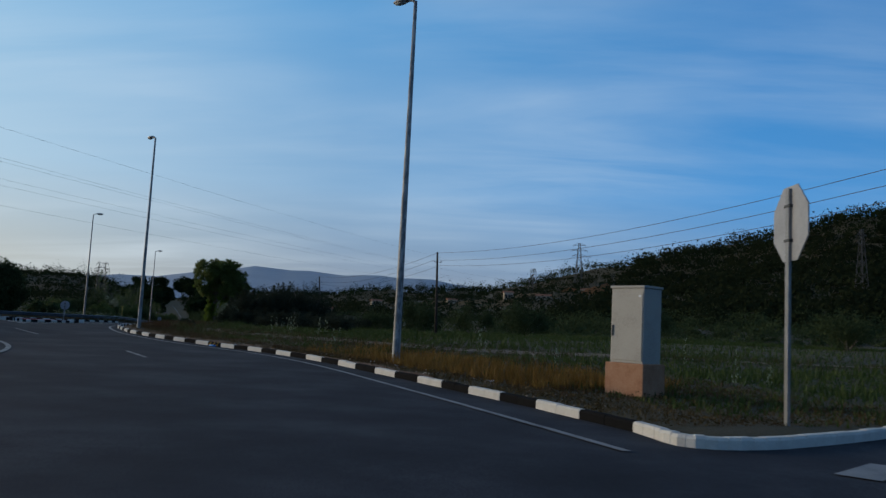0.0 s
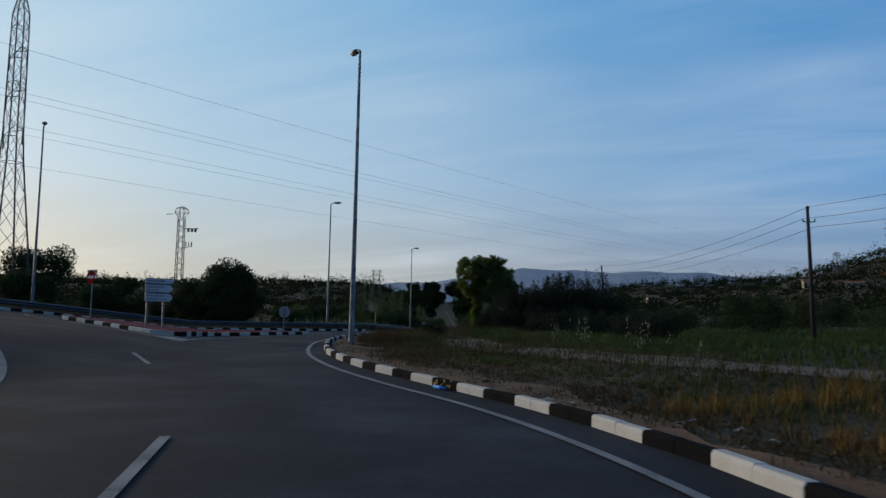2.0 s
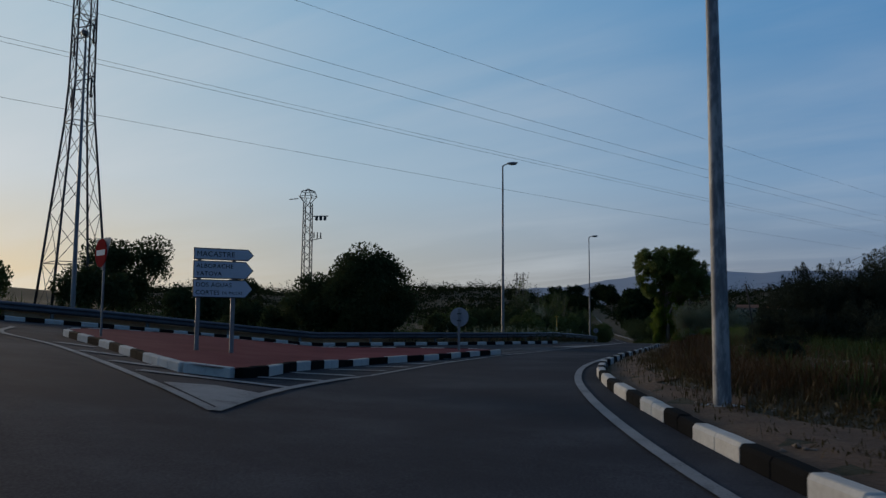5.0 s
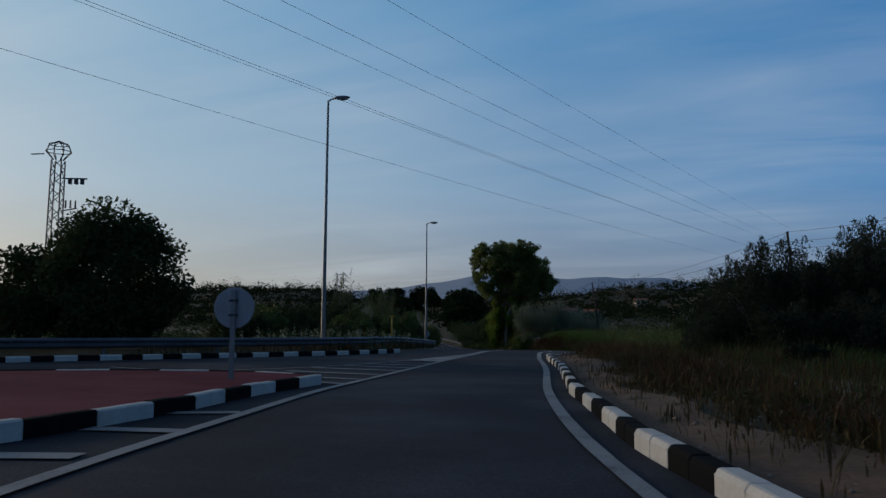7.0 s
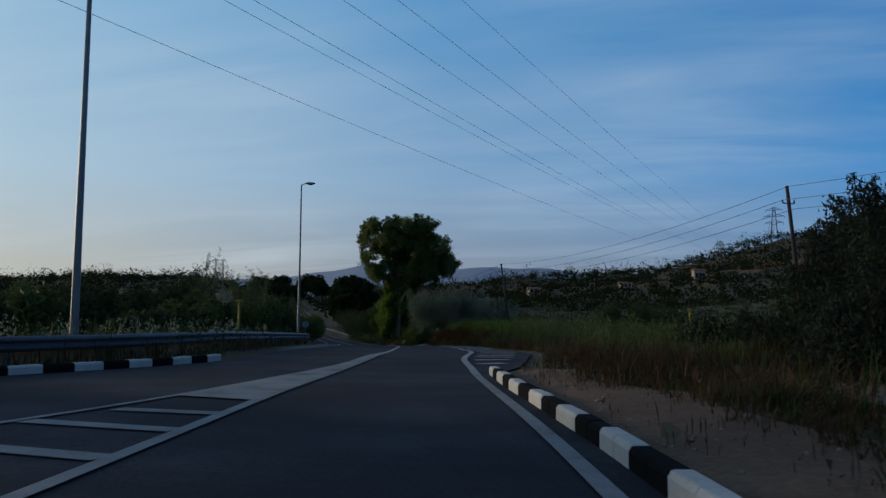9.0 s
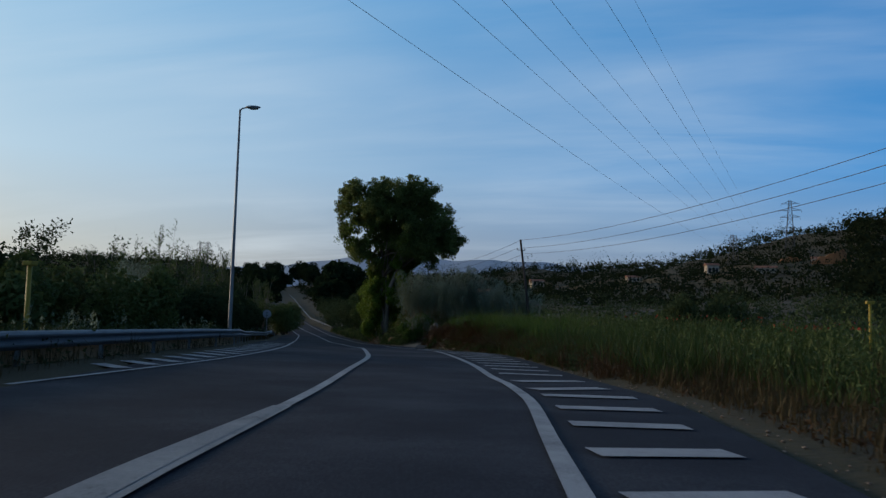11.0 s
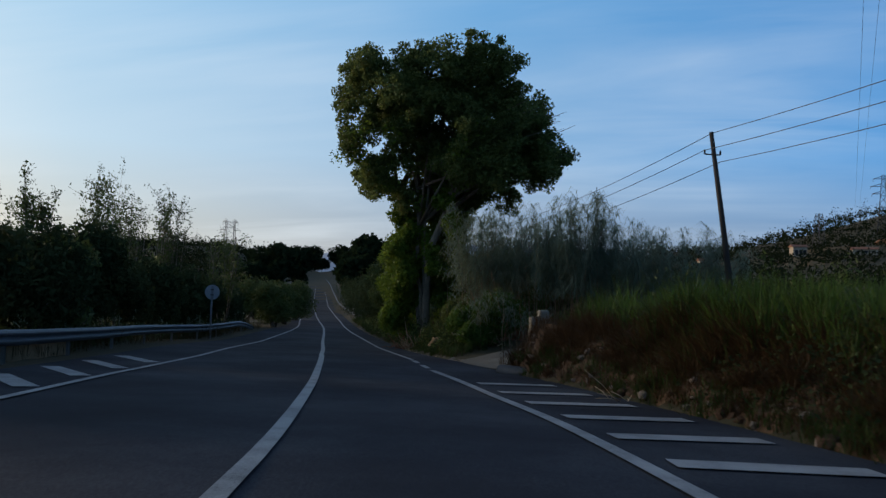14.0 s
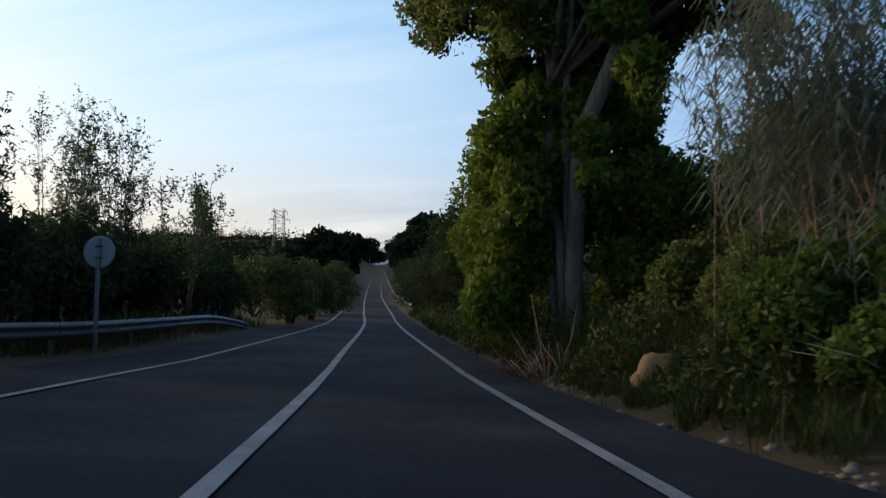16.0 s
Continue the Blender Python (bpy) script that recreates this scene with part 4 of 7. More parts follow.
# the big roadside tree
def big_tree():
    x, y = -42.9, 158.0
    base = drop(x, y)
    t = thing("tree", "tall broad leafy tree with several pale trunks beside the road", "tree", m=Matrix.Translation(base))
    # outline of the crown: height, reach to the left and to the right
    H = [4.5, 5.3, 5.9, 6.5, 7.1, 7.7, 8.6, 9.8, 10.9, 11.8, 12.4, 12.9]
    L = [-0.2, -1.2, -1.9, -2.6, -3.3, -3.9, -4.6, -5.0, -4.9, -4.4, -2.9, -0.6]
    R = [4.6, 5.4, 5.9, 6.2, 6.3, 6.2, 5.9, 5.4, 4.7, 4.4, 4.1, 3.1]
    c, r = [], []
    while len(c) < 190:
        k = rng.uniform(0.5, 1.05)
        z = rng.uniform(H[0] + 0.3, H[-1] - 0.6 * k)
        lo, hi = np.interp(z, H, L) + 0.7 * k, np.interp(z, H, R) - 0.7 * k
        if hi < lo:
            continue
        u = rng.uniform(lo, hi)
        if u > 0.9 and z < 6.2 + 0.5 * k:
            continue
        half = 2.7 * math.sqrt(max(0.05, 1 - ((u - (lo + hi) / 2) / ((hi - lo) / 2 + 0.6)) ** 2)) * np.interp(z, H, [0.5, 0.6, 0.7, 0.8, 0.9, 1, 1, 1, 0.95, 0.85, 0.7, 0.4])
        v = rng.uniform(-1, 1) * half
        if z < 8.0 and -0.9 < u < 1.4:
            v = abs(v) + 0.9
        c.append((u, v, z))
        r.append(k)
    c += [(-3.4, 2.0, 6.9), (-2.9, 1.2, 6.7), (-3.9, 2.4, 7.5), (-3.1, 0.4, 7.3), (-2.3, 1.6, 6.6)]
    r += [0.8, 0.75, 0.85, 0.8, 0.7]
    for k in range(14):
        c.append((rng.uniform(-0.4, 0.8), rng.uniform(1.0, 2.2), rng.uniform(3.6, 6.8)))
        r.append(rng.uniform(0.5, 0.8))
    for k in range(16):
        c.append((rng.uniform(0.5, 3.4), rng.uniform(1.2, 2.6), rng.uniform(5.9, 7.0)))
        r.append(rng.uniform(0.45, 0.7))
    for k in range(16):
        c.append((rng.uniform(-1.6, 1.0), rng.uniform(0.9, 2.0), rng.uniform(1.8, 5.0)))
        r.append(rng.uniform(0.5, 0.8))
    c, r = np.array(c), np.array(r)
    sub, sr = list(c), list(r * 0.8)
    for q, k in zip(c, r):
        for j in range(6):
            d = rng.normal(size=3)
            d /= np.linalg.norm(d)
            sub.append(q + d * k * 0.8)
            sr.append(k * rng.uniform(0.3, 0.55))
    sr = np.array(sr)
    P = in_lumps(np.array(sub), np.stack([sr, sr, sr * 0.8], 1), 185000, 2.2)
    V, F = leaf_quads(P, 0.13, 1.4, 0.3, corners=3)
    mesh_object("crown", V, F, TREE_LEAF, t)
    # sprays in a brighter leaf colour that paints in side light, and sparse pale twigs on the far side
    k = c[(c[:, 0] < 2.5) & (c[:, 2] < 9)]
    P = in_lumps(k + rng.normal(0, 0.3, k.shape), np.full(len(k), 0.6), 9000, 2.0)
    V, F = leaf_quads(P, 0.16, 1.8, 0.5)
    mesh_object("sprays", V, F, IVY_LEAF, t, label="leaf sprays in a brighter yellow-green that stands for side light")
    runs = [([(0.0, 0, -0.4), (-0.1, 0, 1.2), (0.0, 0, 3.7), (0.65, 0.1, 5.3), (1.05, 0.2, 6.2), (2.4, 0.6, 10.0)], [0.20, 0.17, 0.16, 0.16, 0.13, 0.04]),
            ([(-0.25, 0.2, -0.4), (-0.4, 0.2, 1.9), (-0.7, 0.3, 2.9), (-0.62, 0.3, 4.8), (-0.75, 0.3, 6.5), (-0.9, 0.4, 11.0)], [0.12, 0.10, 0.10, 0.09, 0.08, 0.03]),
            ([(-0.15, 0.25, -0.4), (-0.28, 0.25, 2.5), (-0.35, 0.3, 4.5), (-0.2, 0.3, 7.0), (0.2, 0.3, 9.5)], [0.10, 0.09, 0.07, 0.06, 0.03]),
            ([(-0.4, 0.5, -0.4), (-0.8, 0.5, 2.4), (-1.4, 0.6, 5.3), (-1.75, 0.5, 6.4), (-2.4, 0.6, 10.0)], [0.11, 0.10, 0.10, 0.09, 0.03])]
    for k in range(34):
        e = c[rng.integers(len(c))] + rng.normal(0, 0.4, 3)
        b = runs[rng.integers(4)][0][3 + rng.integers(2)]
        runs.append(([b, tuple((np.array(b) + e) / 2 + (0, 0, 0.3)), tuple(e)], [0.07, 0.045, 0.012]))
    for k in range(40):
        b = np.array((4.0 + rng.normal(0, 0.4), rng.normal(0, 0.8), rng.uniform(7.6, 9.6)))
        e = b + np.array((rng.uniform(0.7, 1.5), rng.normal(0, 0.4), rng.uniform(-0.3, 0.6)))
        runs.append(([tuple(b), tuple(e)], [0.02, 0.006]))
    tubes("trunk", runs, PALE_BARK, t, 9, "pale mottled grey trunks")
    # climber on the trunks
    c2 = np.array([(-1.15, 0.4, k) for k in np.arange(0.3, 5.4, 0.22)] + [(0.3, 0.7, k) for k in np.arange(3.0, 7.5, 0.6)] + [(1.3, 0.9, k) for k in np.arange(0.6, 3.4, 0.3)] + [(2.4, 1.2, k) for k in np.arange(0.6, 3.2, 0.3)])
    c2[:, :2] += rng.normal(0, 0.45, (len(c2), 2))
    front = np.stack([rng.uniform(-0.5, 1.5, 7), rng.uniform(-0.9, -0.3, 7), rng.uniform(2.6, 6.2, 7)], 1)
    c2 = np.vstack([c2, front])
    P = in_lumps(c2, np.r_[np.full(len(c2) - 7, 0.55), np.full(7, 0.4)], 30000, 2.0)
    V, F = leaf_quads(P, 0.17, 1.5, 0.6, corners=3)
    mesh_object("climber", V, F, IVY_LEAF, t, label="bright green climbing plant")


big_tree()
HEDGE = "hedge of broadleaf bushes beside the road"
for x, y, w, h, mat, n in ((-44.6, 161.3, 3.0, 5.6, IVY_LEAF, 10000), (-46.3, 165.0, 3.4, 5.4, IVY_LEAF, 9000), (-48.4, 169.6, 3.6, 5.0, PALE_LEAF, 8000), (-51.0, 175, 4.0, 4.2, BUSH_LEAF, 6000), (-54.5, 182.5, 4.5, 4.0, BUSH_LEAF, 5000), (-58.5, 191, 5, 4.0, BUSH_LEAF, 4000), (-64, 203, 5.5, 4.2, BUSH_LEAF, 3500), (-70, 217, 6, 4.5, BUSH_LEAF, 3000),
                           (-39.9, 154.4, 1.6, 1.2, FIELD_GRASS, 3500), (-39.2, 157.5, 4.0, 3.9, TREE_LEAF, 9000), (-40.6, 159.6, 3.6, 3.3, TREE_LEAF, 8000), (-37.4, 157.6, 3.4, 4.0, TREE_LEAF, 7000), (-41.5, 158.8, 2.8, 3.4, IVY_LEAF, 7000), (-39.7, 153.2, 1.8, 1.3, TREE_LEAF, 4500), (-39.5, 151.6, 1.7, 1.0, FIELD_GRASS, 4500), (-38.4, 151.4, 2.0, 1.5, FIELD_GRASS, 5000), (-38.9, 150.7, 1.5, 0.7, FIELD_GRASS, 3500), (-40.5, 155.2, 1.8, 1.5, TREE_LEAF, 4500), (-38.6, 154.6, 2.8, 2.0, TREE_LEAF, 7000), (-36.5, 158.5, 4.0, 3.0, BUSH_LEAF, 5000)):
    bush("dense green broadleaf bush at the road's edge", x, y, w, w, h, 0.09 if y < 156 else 0.14, mat, int(n * (2.4 if y < 156 else 1.8 if y < 172 else 1.3)), 30, group=HEDGE, droop=0.5, aspect=1.7, tufts=0.5, corners=3)


# reeds
def reeds(label, spots, h, n_stem, n_leaf, seed, leaf_len=0.55, lean=0.10):
    r = np.random.default_rng(seed)
    spots = np.asarray(spots, float)
    x0, y0 = spots.mean(0)
    base = drop(x0, y0)
    t = thing("reed_clump", label, "reeds", "reed clumps", m=Matrix.Translation(base))
    k = r.integers(len(spots), size=n_stem)
    px = spots[k] + r.normal(0, 0.35, (n_stem, 2))
    pz = land_z(px[:, 0], px[:, 1])
    hh = h * r.uniform(0.55, 1.0, n_stem)
    ld = r.normal(0, lean, (n_stem, 2))
    S, SF, tips = [], [], []
    for i in range(n_stem):
        b = np.array([px[i, 0], px[i, 1], pz[i] - 0.1]) - np.array(base)
        pts = [b + np.array([ld[i, 0] * q ** 1.6 * hh[i], ld[i, 1] * q ** 1.6 * hh[i], q * hh[i]]) for q in (0, 0.35, 0.7, 1.0)]
        a = r.uniform(0, 6.28)
        for q, p in enumerate(pts):
            w = 0.010 * (1 - 0.8 * q / 3)
            for e in range(3):
                S.append(p + w * np.array([math.cos(a + e * 2.09), math.sin(a + e * 2.09), 0]))
        o = i * 12
        for q in range(3):
            for e in range(3):
                SF.append((o + q * 3 + e, o + q * 3 + (e + 1) % 3, o + q * 3 + 3 + (e + 1) % 3, o + q * 3 + 3 + e))
        tips.append(pts)
    tagged(mesh_object("cane", S, SF, REED_STEM, t), "tan and russet cane stems", kind="stuff")
    tips = np.array(tips)
    i = r.integers(n_stem, size=n_leaf)
    q = r.uniform(0.36, 1.0, n_leaf) ** 0.75
    seg = np.minimum((q * 3).astype(int), 2)
    f = (q * 3 - seg)[:, None]
    p = tips[i, seg] * (1 - f) + tips[i, seg + 1] * f
    a = r.uniform(0, 6.28, n_leaf)
    d = np.stack([np.cos(a), np.sin(a), np.zeros(n_leaf)], 1)
    L = leaf_len * r.uniform(0.6, 1.3, n_leaf)[:, None]
    sd = np.stack([-d[:, 1], d[:, 0], np.zeros(n_leaf)], 1) * 0.0095 * r.uniform(0.8, 1.5, n_leaf)[:, None]
    z = np.array([0, 0, 1.0])
    m1 = p + d * L * 0.45 + z * L * 0.35
    m2 = p + d * L * 0.95 - z * L * r.uniform(-0.2, 0.5, n_leaf)[:, None]
    V = np.stack([p - sd * 0.6, p + sd * 0.6, m1 + sd, m1 - sd, m2 + sd * 0.1, m2 - sd * 0.1], 1).reshape(-1, 3)
    o = np.arange(n_leaf) * 6
    F = np.stack([np.stack([o, o + 1, o + 2, o + 3], 1), np.stack([o + 3, o + 2, o + 4, o + 5], 1)], 1).reshape(-1, 4)
    mesh_object("foliage", V, F, REED_LEAF, t)
    return t


reeds("tall grey-green cane reeds with russet stems", [(-39.9, 153.2), (-39.2, 152.4), (-38.6, 153.0), (-39.3, 153.9), (-38.0, 153.3)], 5.1, 75, 6000, 1, 0.46)
reeds("tall grey-green cane reeds with russet stems", [(-37.1, 152.0), (-36.3, 152.6), (-35.7, 151.8), (-36.7, 153.6), (-35.1, 153)], 5.4, 90, 8500, 2, 0.5)
reeds("tall grey-green cane reeds with russet stems", [(-34.1, 152.5), (-33.1, 153.2), (-32.1, 152.8), (-33.5, 154.2), (-31.1, 153.6)], 4.2, 120, 6500, 3, 0.45)
reeds("tall grey-green cane reeds with russet stems", [(-37.3, 155.5), (-35.8, 156), (-34.3, 156.5), (-38.7, 155), (-33.8, 156.5)], 5.0, 45, 1800, 4, 0.5)
reeds("tall grey-green cane reeds with russet stems", [(-38.9, 150.9), (-38.3, 151.6), (-37.6, 150.8)], 2.0, 45, 900, 5, 0.4, 0.3)

# large feathery grey-green bushes on the right verge
def plume_bush(label, x, y, w, h, n, group):
    """A dense heap of upright feathery sprays over a dark heart."""
    base = drop(x, y)
    t = thing("bush", label, "bush", group, m=Matrix.Translation(base))
    c, r = crown_lumps((0, 0, h * 0.42), (w / 2 * 0.8, w / 2 * 0.8, h * 0.4), 26, 0.7, 0.42)
    c[:, 2] = np.maximum(c[:, 2], r[:, 2] * 0.6)
    P = in_lumps(c, r, n // 3)
    V, F = leaf_quads(P[P[:, 2] > 0.02], 0.12, 2.4, 0.0, 0.8, corners=3)
    mesh_object("heart", V, F, OLIVE_LEAF, t)
    k = max(60, int(26 * w * h / 4))
    d = rng.normal(size=(k, 3))
    d[:, 2] = np.abs(d[:, 2]) * 0.9
    d /= np.linalg.norm(d, axis=1)[:, None]
    tip = d * (w / 2, w / 2, h * 0.93) * rng.uniform(0.86, 1.1, (k, 1)) + (0, 0, 0.12 * h)
    axis = d * (0.35, 0.35, 0) + (0, 0, 1.0)
    axis /= np.linalg.norm(axis, axis=1)[:, None]
    m = 2 * n // 3
    i = rng.integers(k, size=m)
    u = rng.uniform(0, 1, m)
    long = (0.32 * h * rng.uniform(0.6, 1.2, k))[i]
    Q = tip[i] - axis[i] * (u * long)[:, None] + rng.normal(size=(m, 3)) * (0.03 + 0.17 * u ** 0.7)[:, None] * (1, 1, 0.6)
    V, F = leaf_quads(Q[Q[:, 2] > 0.02], 0.10, 2.8, 0.0, 1.4, corners=3)
    mesh_object("sprays", V, F, OLIVE_LEAF, t, label="upright feathery sprays")
    runs = []
    for j in range(7):
        e = tip[rng.integers(k)] * 0.8
        runs.append(([(0.1 * e[0], 0.1 * e[1], -0.2), tuple(e * (0.45, 0.45, 0.5)), tuple(e)], [0.06, 0.04, 0.012]))
    tubes("stem", runs, BARK, t, 5)


for x, y, w, h, n in ((-14.9, 92.8, 5.0, 3.7, 50000), (-11.6, 92.6, 5.2, 4.3, 46000), (-8.9, 93.2, 4.6, 4.2, 32000), (-10.4, 96.2, 6.0, 4.6, 16000), (-13.6, 95.6, 4.8, 4.2, 16000), (-16.3, 90.8, 2.6, 1.5, 12000), (-14.6, 90.0, 3.0, 1.9, 16000), (-12.2, 89.8, 3.4, 2.0, 14000), (-9.6, 90.4, 3.4, 2.0, 10000)):
    plume_bush("large dark grey-green feathery bush on the verge", x, y, w, h, n, "feathery bushes on the verge")

# trees and bushes beyond the guard rail
tree("bushy dark tree beyond the guard rail", -37.6, 87.6, 2.0, 0.14, (-0.35, -0.2, 2.95), (3.0, 2.8, 3.2), 0.17, BUSH_LEAF, 30000, 64, lump=0.33)
bush("dark low growth under the trees beyond the guard rail", -37.8, 87.4, 5.2, 4.4, 2.4, 0.19, BUSH_LEAF, 9000, 16, group="bushes beyond the guard rail")
tree("bushy dark tree beyond the guard rail", -41.5, 87.0, 1.6, 0.12, (0, 0, 2.2), (2.6, 2.2, 1.9), 0.2, BUSH_LEAF, 8000, 20)
tree("round dark tree beyond the guard rail", -55.6, 83.8, 2.6, 0.2, (0, 0, 3.65), (3.4, 3.3, 2.75), 0.2, BUSH_LEAF, 12000, 26)
tree("small dark tree beyond the guard rail", -58, 96, 1.8, 0.14, (0, 0, 2.8), (2.4, 2.4, 2.0), 0.22, BUSH_LEAF, 6000, 18)
BEYOND = "bushes beyond the guard rail"
spots = [(-44, 80, 4, 2.4), (-47, 76, 5, 2.6), (-50, 71, 5, 2.6), (-52, 66, 5, 2.8), (-56, 61, 6, 3), (-61, 56, 6, 3), (-46, 88, 4, 2.2), (-50, 90, 4.5, 2.4), (-47, 95, 4, 2.2), (-43, 93, 4, 2.0), (-39, 97, 3.5, 1.8), (-42, 103, 4, 2.0), (-38.5, 106, 3, 1.5),
         (-44, 110, 4.5, 2.6), (-41.5, 114, 3.5, 2.2), (-46, 118, 5, 3.0), (-44, 123, 4, 2.8), (-49, 127, 5, 3.4), (-47, 133, 4.5, 3.2), (-52, 138, 5, 3.8), (-51, 144, 4.5, 3.8), (-56, 150, 5, 4.0), (-56.5, 158, 4.5, 3.2), (-61, 163, 5, 4.0), (-60.5, 168, 4, 3.4), (-64, 175, 5, 3.6), (-66, 183, 5, 3.6), (-70, 192, 5, 3.8), (-78, 206, 6, 4), (-86, 222, 7, 4.5), (-58, 135, 6, 4.0), (-62, 148, 6, 4.4), (-66, 160, 6, 4.2)]
for i, (x, y, w, h) in enumerate(spots):
    h *= 0.9 if y > 122 else 1.0
    bush("dense dark green bush beyond the guard rail", x, y, w, w, h, 0.24, (BUSH_LEAF, BUSH_LEAF, PALE_LEAF)[i % 3], int(2600 + 600 * w), 16, group=BEYOND, tufts=0.4)


# ---- signs ----
def text_mesh(name, words, size, mat, parent, m, spacing=1.0):
    cu = bpy.data.curves.new(name, "FONT")
    cu.size, cu.space_character, cu.align_x, cu.align_y = size, spacing, "LEFT", "BOTTOM_BASELINE"
    cu.extrude, cu.offset = 0.002, size * 0.006
    tmp = bpy.data.objects.new(name, cu)
    scene.collection.objects.link(tmp)

    def shape(body):
        cu.body = body
        bpy.context.view_layer.update()
        me = bpy.data.meshes.new_from_object(tmp.evaluated_get(bpy.context.evaluated_depsgraph_get()))
        return me, [v.co.x for v in me.vertices]

    for i, letter in enumerate(words):
        if letter == " ":
            continue
        right = max(shape(words[:i + 1])[1])
        cu.offset = 0.0 if letter == "M" else size * 0.006
        me, xs = shape(letter)
        me.name = name
        me.materials.clear()
        me.materials.append(mat)
        ob = new(name, me)
        ob.parent = parent
        ob.matrix_basis = m @ Matrix.Translation((right - max(xs), -size * 0.35, 0))
    bpy.data.objects.remove(tmp)


def arrow_plate(bm, w, h, tip, depth, inset=0.0):
    pts = [(inset, inset), (w - tip - inset * 0.3, inset), (w - inset * 1.25, h / 2), (w - tip - inset * 0.3, h - inset), (inset, h - inset)]
    a = [bm.verts.new((x, -depth, z)) for x, z in pts]
    b = [bm.verts.new((x, 0, z)) for x, z in pts]
    bm.faces.new(a)
    bm.faces.new(b[::-1])
    for i in range(5):
        j = (i + 1) % 5
        bm.faces.new((a[i], b[i], b[j], a[j]))
    bmesh.ops.recalc_face_normals(bm, faces=bm.faces)
    return bm


def direction_sign():
    p0, p1 = Vector((-22.5, 62.45)), Vector((-21.86, 63.56))
    d = (p1 - p0).normalized()
    yaw = math.degrees(math.atan2(d.y, d.x))
    z = float(road_z(-21.5, 62.4)) + 0.10
    t = thing("direction_sign", "three stacked white arrow signs with black lettering on two posts", "road sign", m=pose(p0.x, p0.y, z, 0, 0, yaw))
    for x in (0.13, 0.87):
        bm = bmesh.new()
        box(bm, x - 0.045, x + 0.045, 0.01, 0.06, -0.2, 2.3, 0.006)
        part("post", bm, GALV, t)
        bm = bmesh.new()
        box(bm, x - 0.14, x + 0.14, -0.1, 0.17, -0.05, 0.02, 0.01)
        part("footing", bm, CONCRETE, t)
    rows = [(2.06, 0.255, [("MACASTRE", 0.155, 0.5)]), (1.655, 0.385, [("ALBORACHE", 0.13, 0.71), ("YATOVA", 0.13, 0.28)]), (1.245, 0.39, [("DOS AGUAS", 0.13, 0.71), ("CORTES", 0.13, 0.28), ("DE PALLAS", 0.085, 0.27)])]
    for zz, h, words in rows:
        bm = arrow_plate(bmesh.new(), 1.29, h, 0.17 if h > 0.3 else 0.12, 0.03)
        plate = part("plate", bm, SIGN_BLACK, t, "black-edged arrow plate")
        plate.location = (0, 0, zz)
        bm = arrow_plate(bmesh.new(), 1.29, h, 0.17 if h > 0.3 else 0.12, 0.003, 0.018)
        face = part("face", bm, SIGN_WHITE, plate, "white sign face")
        face.location = (0, -0.031, 0)
        for k, (wd, size, f) in enumerate(words):
            x = 0.06 if k < 2 else 0.62
            text_mesh("letter", wd, size, SIGN_BLACK, plate, pose(x, -0.0355, h * f, 90, 0, 0), 1.08)


def disc_sign(label, x, y, z0, top, r, face_yaw, back=True):
    t = thing("round_sign", label, "road sign", "round signs seen from behind", m=pose(x, y, z0, 0, 0, face_yaw))
    bm = bmesh.new()
    bmesh.ops.create_cone(bm, cap_ends=True, segments=40, radius1=r, radius2=r, depth=0.012, matrix=Matrix.Translation((0, 0.03, top - r)) @ Matrix.Rotation(math.pi / 2, 4, "X"))
    part("plate", bm, SIGN_BACK, t, "bare grey metal back")
    bm = bmesh.new()
    n = 40
    vs = []
    for rr, yy in ((r, 0.024), (r + 0.012, 0.03), (r + 0.012, 0.05), (r, 0.05)):
        vs.append([bm.verts.new((rr * math.cos(6.2832 * k / n), yy, top - r + rr * math.sin(6.2832 * k / n))) for k in range(n)])
    for q in range(3):
        for k in range(n):
            bm.faces.new((vs[q][k], vs[q][(k + 1) % n], vs[q + 1][(k + 1) % n], vs[q + 1][k]))
    part("rim", bm, GALV, t)
    bm = bmesh.new()
    box(bm, -0.04, 0.04, -0.03, 0.02, -0.2, top - 0.03, 0.006)
    part("post", bm, GALV, t)
    for zz in (top - r - 0.12, top - r + 0.12):
        bm = bmesh.new()
        box(bm, -0.07, 0.07, -0.036, 0.026, zz - 0.02, zz + 0.02, 0.003)
        part("clamp", bm, DARK_STEEL, t)


